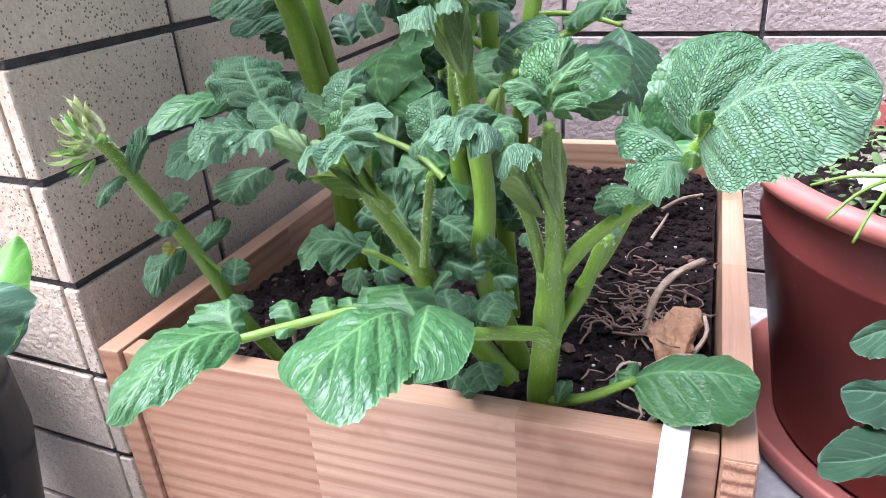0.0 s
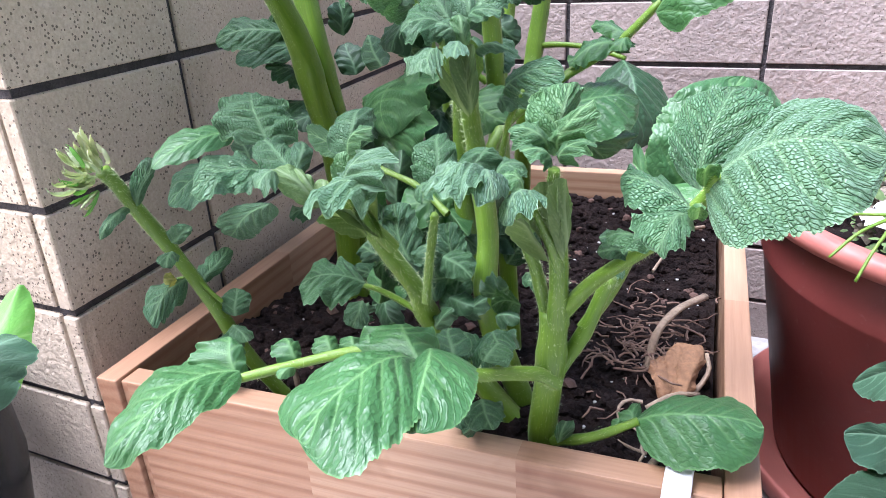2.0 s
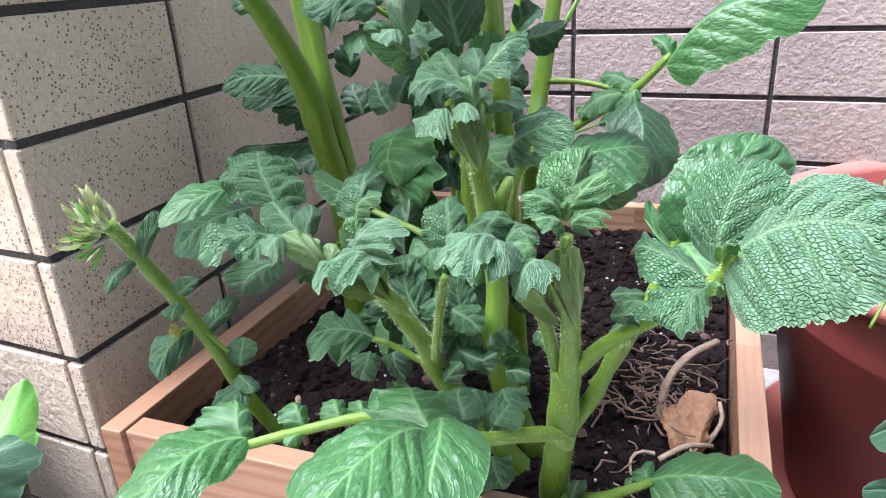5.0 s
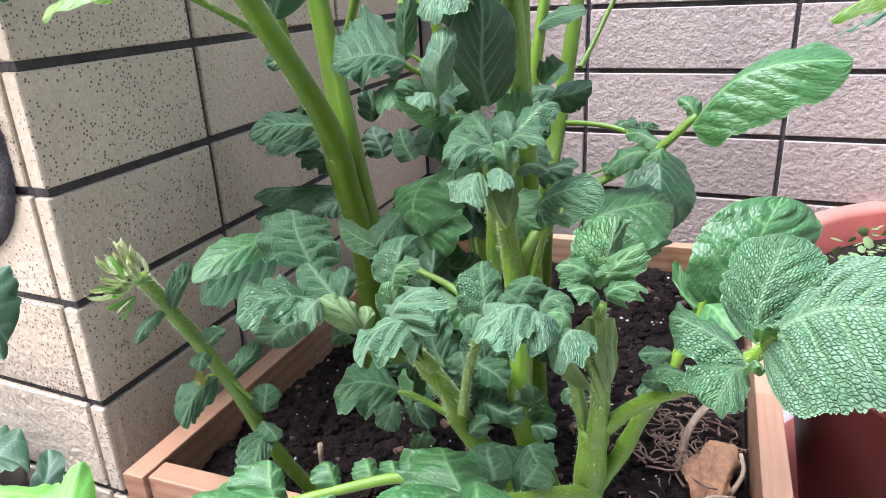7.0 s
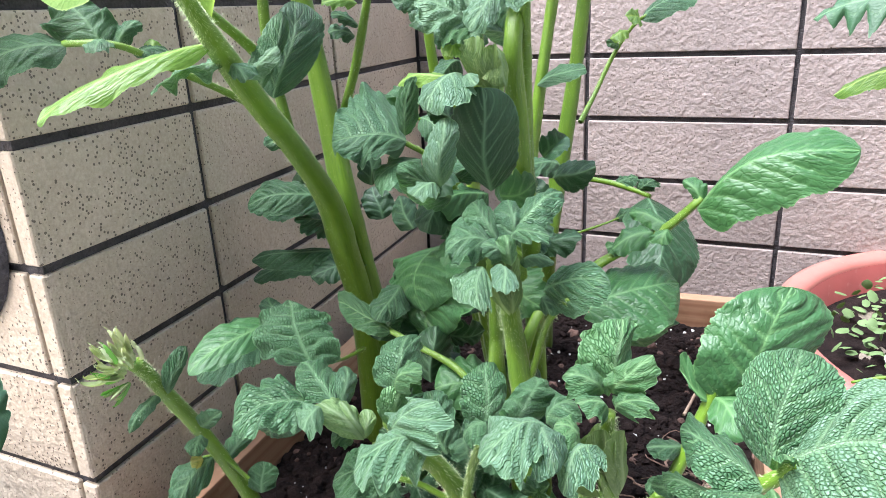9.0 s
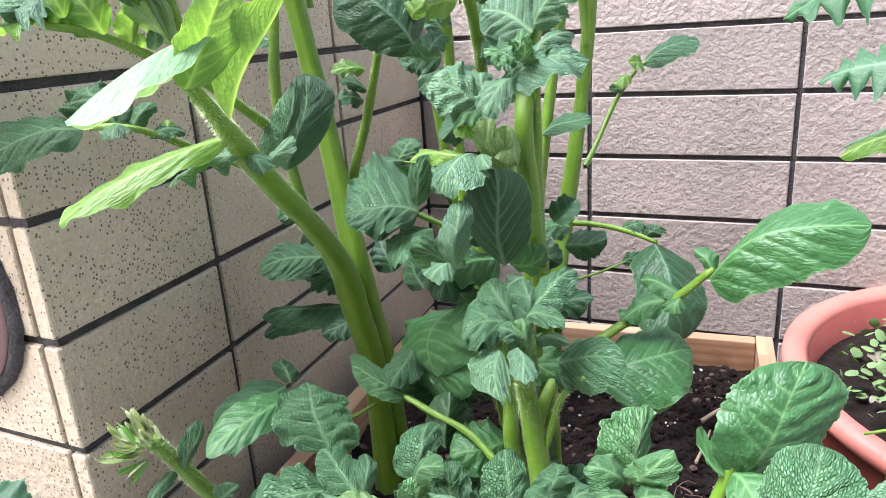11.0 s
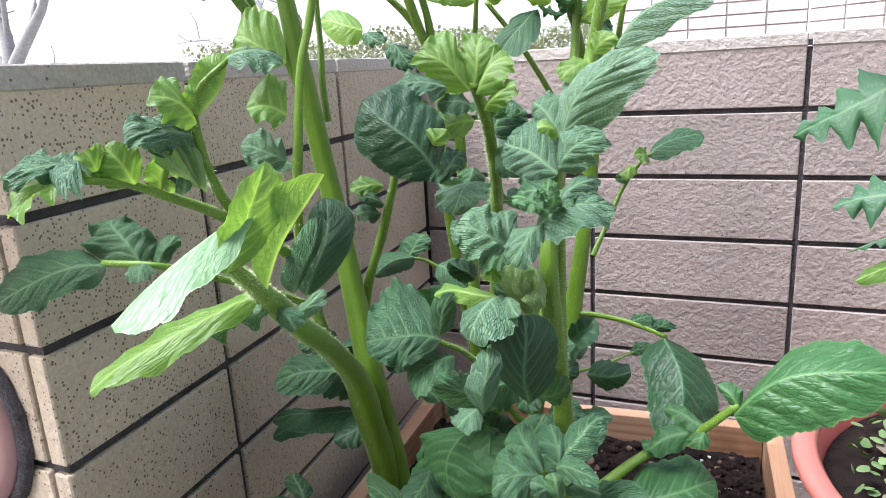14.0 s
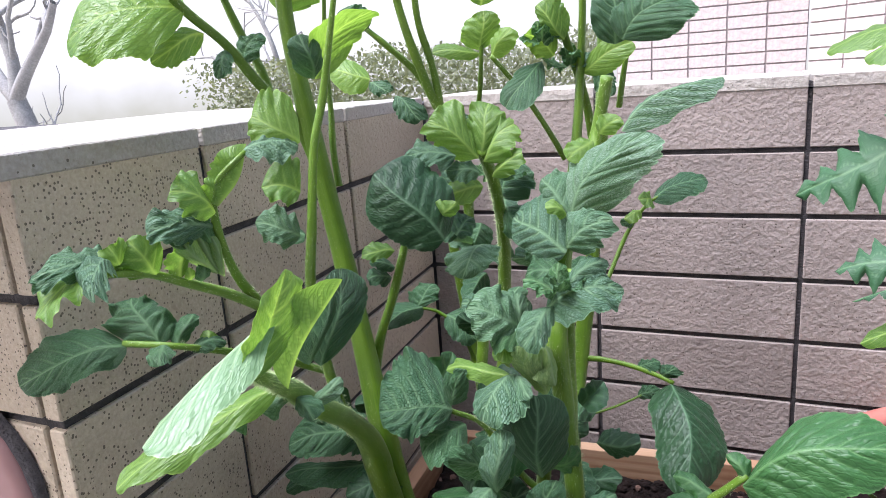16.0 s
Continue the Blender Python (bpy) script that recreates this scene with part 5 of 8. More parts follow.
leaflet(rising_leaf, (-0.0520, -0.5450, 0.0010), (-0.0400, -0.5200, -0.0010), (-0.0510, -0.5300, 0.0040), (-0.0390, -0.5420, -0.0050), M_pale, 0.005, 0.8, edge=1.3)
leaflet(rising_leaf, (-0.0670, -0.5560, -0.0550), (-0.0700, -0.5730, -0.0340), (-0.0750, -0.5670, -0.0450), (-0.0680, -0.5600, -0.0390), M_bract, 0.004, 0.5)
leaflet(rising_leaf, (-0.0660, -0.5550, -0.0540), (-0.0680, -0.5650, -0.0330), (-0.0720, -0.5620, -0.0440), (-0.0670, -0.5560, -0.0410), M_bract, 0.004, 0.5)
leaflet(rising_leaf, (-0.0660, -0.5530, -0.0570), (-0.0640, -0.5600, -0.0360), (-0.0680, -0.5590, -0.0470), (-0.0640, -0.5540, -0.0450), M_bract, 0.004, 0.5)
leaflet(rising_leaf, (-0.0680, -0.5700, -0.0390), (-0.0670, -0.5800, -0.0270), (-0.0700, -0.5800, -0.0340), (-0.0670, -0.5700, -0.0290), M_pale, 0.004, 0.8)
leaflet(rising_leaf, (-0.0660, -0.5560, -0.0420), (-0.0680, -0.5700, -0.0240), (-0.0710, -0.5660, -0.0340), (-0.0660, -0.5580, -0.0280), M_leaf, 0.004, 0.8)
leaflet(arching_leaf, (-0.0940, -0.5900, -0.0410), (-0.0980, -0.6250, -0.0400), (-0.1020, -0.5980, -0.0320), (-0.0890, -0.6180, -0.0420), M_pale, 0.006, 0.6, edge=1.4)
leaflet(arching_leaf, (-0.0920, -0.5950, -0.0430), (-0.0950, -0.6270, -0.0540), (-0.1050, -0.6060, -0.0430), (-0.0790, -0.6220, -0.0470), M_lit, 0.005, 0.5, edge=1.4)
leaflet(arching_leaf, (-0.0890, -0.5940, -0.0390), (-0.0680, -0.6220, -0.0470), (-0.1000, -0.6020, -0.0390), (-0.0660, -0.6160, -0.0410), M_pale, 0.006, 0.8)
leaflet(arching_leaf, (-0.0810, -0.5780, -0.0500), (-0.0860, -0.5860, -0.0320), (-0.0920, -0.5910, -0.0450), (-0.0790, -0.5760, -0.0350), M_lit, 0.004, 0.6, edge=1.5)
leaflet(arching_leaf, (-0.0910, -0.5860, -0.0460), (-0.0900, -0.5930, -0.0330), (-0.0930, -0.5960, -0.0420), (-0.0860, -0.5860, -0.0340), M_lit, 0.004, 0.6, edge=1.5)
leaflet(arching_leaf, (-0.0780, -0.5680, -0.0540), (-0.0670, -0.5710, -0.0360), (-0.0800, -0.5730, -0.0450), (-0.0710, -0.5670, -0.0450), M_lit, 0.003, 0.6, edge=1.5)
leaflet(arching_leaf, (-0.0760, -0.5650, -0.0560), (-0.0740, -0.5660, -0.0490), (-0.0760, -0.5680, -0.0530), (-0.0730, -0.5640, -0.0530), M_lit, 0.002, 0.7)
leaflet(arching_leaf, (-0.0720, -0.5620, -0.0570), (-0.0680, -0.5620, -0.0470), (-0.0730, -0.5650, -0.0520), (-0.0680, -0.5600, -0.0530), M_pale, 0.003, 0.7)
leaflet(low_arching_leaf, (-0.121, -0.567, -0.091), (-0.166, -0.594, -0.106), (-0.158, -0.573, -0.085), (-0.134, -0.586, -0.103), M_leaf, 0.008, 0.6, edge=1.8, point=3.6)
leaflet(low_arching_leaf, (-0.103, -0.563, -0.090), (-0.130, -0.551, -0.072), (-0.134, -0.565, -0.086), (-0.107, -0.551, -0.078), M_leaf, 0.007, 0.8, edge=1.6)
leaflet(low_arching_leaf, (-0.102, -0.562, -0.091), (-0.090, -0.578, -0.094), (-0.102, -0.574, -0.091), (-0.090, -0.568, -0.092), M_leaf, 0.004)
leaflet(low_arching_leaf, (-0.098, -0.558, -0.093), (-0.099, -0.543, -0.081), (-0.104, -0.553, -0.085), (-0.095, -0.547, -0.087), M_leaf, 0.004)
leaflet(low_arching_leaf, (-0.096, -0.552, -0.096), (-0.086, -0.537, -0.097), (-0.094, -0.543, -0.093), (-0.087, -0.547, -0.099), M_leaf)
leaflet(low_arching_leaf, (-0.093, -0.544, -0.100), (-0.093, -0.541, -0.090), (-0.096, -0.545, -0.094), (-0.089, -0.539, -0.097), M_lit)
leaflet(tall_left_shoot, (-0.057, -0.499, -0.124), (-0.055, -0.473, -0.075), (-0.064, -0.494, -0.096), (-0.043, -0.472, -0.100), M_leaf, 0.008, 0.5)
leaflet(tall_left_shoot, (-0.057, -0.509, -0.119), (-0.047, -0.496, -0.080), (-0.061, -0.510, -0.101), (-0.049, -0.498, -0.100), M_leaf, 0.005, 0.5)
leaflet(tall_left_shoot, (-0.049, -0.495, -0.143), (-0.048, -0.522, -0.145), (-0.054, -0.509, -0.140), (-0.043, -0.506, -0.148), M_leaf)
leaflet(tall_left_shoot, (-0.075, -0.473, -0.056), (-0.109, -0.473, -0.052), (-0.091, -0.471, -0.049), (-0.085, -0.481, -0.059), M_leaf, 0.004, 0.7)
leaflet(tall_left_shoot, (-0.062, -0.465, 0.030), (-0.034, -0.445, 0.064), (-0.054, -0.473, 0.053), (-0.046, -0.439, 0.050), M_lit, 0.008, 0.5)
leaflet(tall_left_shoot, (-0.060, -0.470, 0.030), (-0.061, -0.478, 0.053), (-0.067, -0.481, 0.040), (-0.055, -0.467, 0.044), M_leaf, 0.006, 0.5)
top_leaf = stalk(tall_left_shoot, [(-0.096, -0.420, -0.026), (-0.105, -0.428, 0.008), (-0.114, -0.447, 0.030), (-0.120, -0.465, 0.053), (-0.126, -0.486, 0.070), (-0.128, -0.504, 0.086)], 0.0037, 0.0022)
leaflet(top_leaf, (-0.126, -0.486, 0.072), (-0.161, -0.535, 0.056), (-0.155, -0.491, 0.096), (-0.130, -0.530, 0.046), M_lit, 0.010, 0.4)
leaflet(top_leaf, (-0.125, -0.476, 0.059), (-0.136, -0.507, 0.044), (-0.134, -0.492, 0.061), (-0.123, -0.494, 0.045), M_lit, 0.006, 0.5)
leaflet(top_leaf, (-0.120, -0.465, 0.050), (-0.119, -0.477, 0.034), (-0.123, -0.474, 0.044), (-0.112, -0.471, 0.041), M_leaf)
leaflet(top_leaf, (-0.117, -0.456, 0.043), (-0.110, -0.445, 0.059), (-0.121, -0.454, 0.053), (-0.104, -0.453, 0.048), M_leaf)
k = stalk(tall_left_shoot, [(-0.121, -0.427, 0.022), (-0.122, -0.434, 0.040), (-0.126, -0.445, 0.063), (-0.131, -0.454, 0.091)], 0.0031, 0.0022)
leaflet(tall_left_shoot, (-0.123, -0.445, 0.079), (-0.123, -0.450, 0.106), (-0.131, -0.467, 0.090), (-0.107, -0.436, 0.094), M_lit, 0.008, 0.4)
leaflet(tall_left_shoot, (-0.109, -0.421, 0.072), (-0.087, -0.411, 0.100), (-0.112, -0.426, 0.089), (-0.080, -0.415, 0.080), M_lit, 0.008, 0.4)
k = stalk(tall_left_shoot, [(-0.065, -0.417, -0.314), (-0.069, -0.438, -0.313), (-0.071, -0.456, -0.308)], 0.0015, 0.001)
leaflet(k, (-0.087, -0.489, -0.266), (-0.094, -0.551, -0.275), (-0.109, -0.505, -0.263), (-0.072, -0.529, -0.274), M_leaf, 0.006, 0.6)
leaflet(k, (-0.085, -0.486, -0.265), (-0.099, -0.476, -0.255), (-0.101, -0.483, -0.262), (-0.086, -0.477, -0.261), M_leaf)
leaflet(tall_left_shoot, (-0.120, -0.375, -0.268), (-0.158, -0.420, -0.271), (-0.151, -0.385, -0.269), (-0.134, -0.403, -0.275), M_leaf, 0.004, 0.9)
leaflet(tall_left_shoot, (-0.090, -0.403, -0.207), (-0.128, -0.432, -0.210), (-0.116, -0.407, -0.203), (-0.106, -0.432, -0.216), M_leaf, 0.004, 0.9)
leaflet(tall_left_shoot, (-0.071, -0.451, -0.190), (-0.104, -0.477, -0.193), (-0.094, -0.454, -0.182), (-0.082, -0.474, -0.200), M_leaf, 0.004, 0.9)
leaflet(tall_left_shoot, (-0.089, -0.404, -0.245), (-0.151, -0.427, -0.252), (-0.128, -0.407, -0.247), (-0.112, -0.424, -0.256), M_leaf, 0.004, 0.9)
leaflet(tall_left_shoot, (-0.029, -0.560, -0.226), (-0.042, -0.604, -0.233), (-0.046, -0.573, -0.221), (-0.026, -0.587, -0.229), M_gloss, 0.006, 0.8)
dark_leaf = stalk(tall_left_shoot, [(-0.080, -0.406, -0.181), (-0.070, -0.410, -0.146), (-0.055, -0.414, -0.113), (-0.040, -0.421, -0.078), (-0.027, -0.433, -0.055)], 0.0036, 0.0022)
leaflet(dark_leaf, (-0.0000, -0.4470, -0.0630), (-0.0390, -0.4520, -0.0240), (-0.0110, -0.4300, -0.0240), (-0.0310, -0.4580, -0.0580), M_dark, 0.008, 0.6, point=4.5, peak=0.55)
leaflet(dark_leaf, (-0.045, -0.423, -0.077), (-0.058, -0.442, -0.076), (-0.056, -0.428, -0.070), (-0.049, -0.438, -0.079), M_lit)
leaflet(dark_leaf, (-0.051, -0.419, -0.096), (-0.060, -0.435, -0.093), (-0.059, -0.422, -0.089), (-0.052, -0.432, -0.098), M_leaf)
leaflet(dark_leaf, (-0.002, -0.443, -0.050), (0.009, -0.448, -0.041), (-0.005, -0.444, -0.042), (0.007, -0.445, -0.049), M_lit)
leaflet(dark_leaf, (-0.049, -0.417, -0.090), (-0.059, -0.432, -0.083), (-0.057, -0.419, -0.082), (-0.051, -0.429, -0.089), M_leaf)

back_middle_shoot = shoot("upright hairy potato shoot with pale wrinkled upper leaves", (0.070, -0.420, -0.405))
stem(back_middle_shoot, [(0.072, -0.425, -0.412), (0.075, -0.461, -0.204), (0.074, -0.471, -0.169), (0.075, -0.481, -0.136), (0.075, -0.488, -0.104), (0.0740, -0.4760, -0.0800), (0.0740, -0.4610, -0.0550), (0.0800, -0.4420, -0.0290), (0.0840, -0.4300, -0.0050), (0.090, -0.434, 0.021)], 0.0058, 0.0031)
stem(back_middle_shoot, [(0.075, -0.466, -0.171), (0.076, -0.472, -0.139), (0.077, -0.475, -0.108), (0.079, -0.482, -0.086), (0.080, -0.477, -0.068)], 0.0037, 0.0022)
leaflet(back_middle_shoot, (0.0600, -0.5000, -0.0910), (0.0370, -0.5120, -0.0790), (0.0520, -0.4940, -0.0730), (0.0510, -0.5160, -0.0940), M_pale, 0.006, 0.9)
leaflet(back_middle_shoot, (0.0590, -0.5010, -0.0910), (0.0570, -0.4950, -0.0760), (0.0530, -0.4990, -0.0820), (0.0620, -0.4940, -0.0820), M_pale, 0.004, 0.9)
leaflet(back_middle_shoot, (0.0610, -0.5020, -0.0930), (0.0500, -0.5150, -0.0960), (0.0510, -0.5030, -0.0910), (0.0590, -0.5160, -0.0970), M_young, 0.004, 0.8)
leaflet(back_middle_shoot, (0.0690, -0.4980, -0.0990), (0.0770, -0.5050, -0.1170), (0.0650, -0.5060, -0.1090), (0.0750, -0.4970, -0.1070), M_bract, 0.004, 0.5)
sprout(back_middle_shoot, (0.079, -0.503, -0.073), (-0.000, -0.004, 0.018), 0.016, 8)
leaflet(back_middle_shoot, (0.073, -0.503, -0.081), (0.106, -0.489, -0.073), (0.082, -0.487, -0.066), (0.094, -0.512, -0.080), M_pale, 0.008, 0.7)
leaflet(back_middle_shoot, (0.077, -0.505, -0.078), (0.068, -0.524, -0.091), (0.064, -0.514, -0.081), (0.078, -0.520, -0.089), M_pale, 0.005)
leaflet(back_middle_shoot, (0.082, -0.499, -0.071), (0.097, -0.483, -0.061), (0.085, -0.486, -0.062), (0.094, -0.493, -0.068), M_pale, 0.005)
leaflet(back_middle_shoot, (0.077, -0.477, -0.060), (0.044, -0.454, -0.048), (0.056, -0.472, -0.064), (0.069, -0.460, -0.037), M_pale, 0.006, 0.8)
leaflet(back_middle_shoot, (0.077, -0.476, -0.058), (0.101, -0.487, -0.041), (0.079, -0.474, -0.042), (0.095, -0.488, -0.055), M_pale, 0.006, 0.8)
leaflet(back_middle_shoot, (0.079, -0.483, -0.069), (0.058, -0.484, -0.071), (0.066, -0.475, -0.063), (0.071, -0.492, -0.076), M_leaf, 0.005)
leaflet(back_middle_shoot, (0.078, -0.469, -0.045), (0.113, -0.469, -0.004), (0.076, -0.455, -0.021), (0.114, -0.481, -0.024), M_bright, 0.010, 0.7)
leaflet(back_middle_shoot, (0.078, -0.469, -0.043), (0.059, -0.451, -0.028), (0.064, -0.462, -0.043), (0.076, -0.456, -0.027), M_pale, 0.006, 0.8)
leaflet(back_middle_shoot, (0.101, -0.462, -0.004), (0.145, -0.469, 0.018), (0.113, -0.456, 0.008), (0.128, -0.474, 0.003), M_bright, 0.008, 0.6)
leaflet(back_middle_shoot, (0.086, -0.453, -0.009), (0.075, -0.462, -0.017), (0.076, -0.457, -0.008), (0.086, -0.460, -0.018), M_lit)
leaflet(back_middle_shoot, (0.089, -0.452, -0.006), (0.100, -0.457, 0.002), (0.089, -0.454, 0.002), (0.099, -0.457, -0.005), M_lit)
leaflet(back_middle_shoot, (0.076, -0.469, -0.043), (0.067, -0.476, -0.038), (0.071, -0.470, -0.036), (0.072, -0.475, -0.043), M_lit)
leaflet(back_middle_shoot, (0.052, -0.497, -0.094), (0.025, -0.488, -0.086), (0.036, -0.483, -0.083), (0.039, -0.501, -0.093), M_pale, 0.005)
leaflet(back_middle_shoot, (0.052, -0.497, -0.093), (0.054, -0.481, -0.077), (0.046, -0.488, -0.085), (0.060, -0.487, -0.084), M_pale, 0.005)
leaflet(back_middle_shoot, (0.056, -0.501, -0.096), (0.068, -0.507, -0.091), (0.060, -0.500, -0.089), (0.066, -0.510, -0.096), M_pale)
leaflet(back_middle_shoot, (0.055, -0.502, -0.098), (0.054, -0.515, -0.103), (0.050, -0.511, -0.099), (0.060, -0.512, -0.102), M_lit)
leaflet(back_middle_shoot, (0.058, -0.507, -0.112), (0.051, -0.534, -0.124), (0.044, -0.521, -0.116), (0.069, -0.530, -0.119), M_pale, 0.008, 0.5)
leaflet(back_middle_shoot, (0.057, -0.508, -0.113), (0.020, -0.501, -0.117), (0.035, -0.498, -0.111), (0.041, -0.509, -0.117), M_lit, 0.005, 0.6)
leaflet(back_middle_shoot, (0.058, -0.507, -0.113), (0.071, -0.526, -0.114), (0.060, -0.522, -0.115), (0.068, -0.518, -0.111), M_pale)
leaflet(back_middle_shoot, (0.069, -0.493, -0.129), (0.072, -0.506, -0.099), (0.064, -0.508, -0.111), (0.076, -0.504, -0.110), M_bract, 0.004, 0.3)
leaflet(back_middle_shoot, (0.066, -0.497, -0.122), (0.065, -0.510, -0.095), (0.059, -0.510, -0.107), (0.072, -0.508, -0.105), M_bract, 0.004, 0.3)
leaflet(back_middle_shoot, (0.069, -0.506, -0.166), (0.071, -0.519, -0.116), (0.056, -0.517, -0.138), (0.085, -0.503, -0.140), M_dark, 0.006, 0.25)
leaflet(back_middle_shoot, (0.057, -0.537, -0.157), (0.059, -0.534, -0.127), (0.050, -0.538, -0.143), (0.065, -0.534, -0.140), M_pale, 0.006, 0.4)
leaflet(back_middle_shoot, (0.055, -0.535, -0.156), (0.050, -0.550, -0.158), (0.045, -0.541, -0.156), (0.058, -0.547, -0.159), M_pale)
k = stalk(back_middle_shoot, [(0.065, -0.449, -0.219), (0.048, -0.456, -0.204), (0.033, -0.461, -0.182), (0.025, -0.471, -0.161), (0.013, -0.485, -0.148)], 0.0022, 0.0013)
leaflet(k, (0.015, -0.486, -0.147), (-0.022, -0.500, -0.147), (-0.015, -0.469, -0.121), (0.003, -0.507, -0.154), M_leaf, 0.007, 0.6)
leaflet(k, (0.015, -0.487, -0.144), (0.033, -0.508, -0.112), (0.012, -0.491, -0.129), (0.030, -0.501, -0.128), M_leaf, 0.004)
leaflet(k, (0.020, -0.480, -0.158), (0.003, -0.502, -0.167), (0.001, -0.480, -0.159), (0.021, -0.504, -0.168), M_leaf, 0.005, 0.6)
leaflet(back_middle_shoot, (0.018, -0.455, -0.215), (0.018, -0.483, -0.246), (-0.021, -0.445, -0.237), (0.056, -0.491, -0.206), M_gloss, 0.012, 0.8)

back_left_shoot = shoot("tall potato stems with yellow-green leaves above the wall", (0.000, -0.300, -0.405))
stem(back_left_shoot, [(-0.005, -0.300, -0.412), (-0.014, -0.326, -0.254), (-0.010, -0.322, -0.170), (-0.006, -0.327, -0.116), (-0.001, -0.341, -0.084), (0.005, -0.370, -0.046), (0.008, -0.399, -0.018)], 0.0058, 0.0034)
stem(back_left_shoot, [(-0.020, -0.270, -0.412), (-0.036, -0.302, -0.237), (-0.036, -0.301, -0.179), (-0.039, -0.300, -0.137), (-0.041, -0.302, -0.091), (-0.040, -0.307, -0.051), (-0.039, -0.315, -0.026)], 0.0052, 0.0033)
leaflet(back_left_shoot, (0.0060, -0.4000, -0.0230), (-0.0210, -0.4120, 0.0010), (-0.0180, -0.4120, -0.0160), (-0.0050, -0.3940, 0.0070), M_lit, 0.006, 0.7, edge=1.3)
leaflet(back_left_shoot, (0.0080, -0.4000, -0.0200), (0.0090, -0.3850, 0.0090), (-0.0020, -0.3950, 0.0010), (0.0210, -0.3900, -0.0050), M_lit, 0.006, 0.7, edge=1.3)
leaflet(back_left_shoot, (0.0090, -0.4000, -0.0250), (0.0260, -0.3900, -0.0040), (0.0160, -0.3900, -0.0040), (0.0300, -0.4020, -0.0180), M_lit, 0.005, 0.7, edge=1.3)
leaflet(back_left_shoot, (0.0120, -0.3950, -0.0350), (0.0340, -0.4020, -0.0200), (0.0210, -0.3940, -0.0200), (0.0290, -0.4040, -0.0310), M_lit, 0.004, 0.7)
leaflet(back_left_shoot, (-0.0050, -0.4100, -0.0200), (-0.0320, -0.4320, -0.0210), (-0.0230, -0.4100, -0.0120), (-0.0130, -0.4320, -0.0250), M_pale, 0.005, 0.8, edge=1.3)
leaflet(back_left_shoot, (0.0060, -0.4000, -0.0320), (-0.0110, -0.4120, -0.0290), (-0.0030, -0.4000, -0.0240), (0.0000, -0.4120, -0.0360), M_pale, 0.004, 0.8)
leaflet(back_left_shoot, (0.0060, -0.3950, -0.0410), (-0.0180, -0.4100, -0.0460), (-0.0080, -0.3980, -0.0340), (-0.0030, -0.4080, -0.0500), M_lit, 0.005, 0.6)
sprout(back_left_shoot, (0.007, -0.364, -0.043), (0.004, -0.008, 0.022), 0.018, 8)
leaflet(back_left_shoot, (0.003, -0.355, -0.055), (0.015, -0.339, -0.034), (0.000, -0.344, -0.037), (0.028, -0.358, -0.051), M_leaf, 0.005, 0.6)
leaflet(back_left_shoot, (0.007, -0.355, -0.062), (0.027, -0.373, -0.078), (0.010, -0.367, -0.076), (0.029, -0.359, -0.062), M_leaf, 0.006, 0.6)
leaflet(back_left_shoot, (0.003, -0.391, -0.079), (-0.004, -0.414, -0.096), (-0.018, -0.406, -0.085), (0.018, -0.403, -0.082), M_pale, 0.006, 0.4)
leaflet(back_left_shoot, (-0.006, -0.415, -0.068), (-0.000, -0.400, -0.060), (-0.013, -0.405, -0.059), (0.003, -0.411, -0.068), M_leaf)
k = stalk(back_left_shoot, [(-0.037, -0.305, -0.217), (-0.055, -0.298, -0.181), (-0.075, -0.300, -0.162), (-0.095, -0.308, -0.157)], 0.0019, 0.0012)
leaflet(k, (-0.086, -0.304, -0.157), (-0.105, -0.340, -0.164), (-0.105, -0.312, -0.153), (-0.090, -0.320, -0.167), M_leaf, 0.006, 0.4)
leaflet(k, (-0.091, -0.306, -0.157), (-0.083, -0.287, -0.142), (-0.102, -0.297, -0.148), (-0.076, -0.297, -0.151), M_leaf)
leaflet(k, (-0.069, -0.298, -0.165), (-0.040, -0.304, -0.183), (-0.060, -0.311, -0.180), (-0.047, -0.289, -0.164), M_leaf, 0.006, 0.4)
stem(back_left_shoot, [(-0.060, -0.200, -0.412), (-0.083, -0.240, -0.113), (-0.086, -0.230, -0.053), (-0.088, -0.226, -0.014), (-0.096, -0.239, 0.017), (-0.105, -0.256, 0.064), (-0.112, -0.265, 0.108)], 0.0049, 0.0033)
stem(back_left_shoot, [(-0.092, -0.233, 0.002), (-0.104, -0.243, 0.031), (-0.119, -0.262, 0.053), (-0.135, -0.272, 0.070)], 0.0036, 0.0022)
stem(back_left_shoot, [(-0.090, -0.232, 0.002), (-0.092, -0.238, 0.035), (-0.096, -0.252, 0.072), (-0.096, -0.257, 0.107)], 0.0036, 0.0025)
leaflet(back_left_shoot, (-0.184, -0.183, 0.030), (-0.229, -0.186, 0.041), (-0.209, -0.174, 0.051), (-0.202, -0.193, 0.018), M_lit, 0.006, 0.5)
leaflet(back_left_shoot, (-0.184, -0.183, 0.027), (-0.159, -0.192, 0.016), (-0.178, -0.191, 0.017), (-0.162, -0.183, 0.026), M_leaf)
leaflet(back_left_shoot, (-0.127, -0.243, 0.014), (-0.100, -0.253, -0.008), (-0.123, -0.253, -0.003), (-0.101, -0.242, 0.003), M_leaf, 0.005)
leaflet(back_left_shoot, (-0.134, -0.271, 0.068), (-0.152, -0.283, 0.084), (-0.149, -0.280, 0.071), (-0.132, -0.272, 0.085), M_leaf, 0.006)
leaflet(back_left_shoot, (-0.092, -0.229, -0.018), (-0.065, -0.228, -0.007), (-0.087, -0.226, -0.006), (-0.070, -0.231, -0.021), M_leaf)

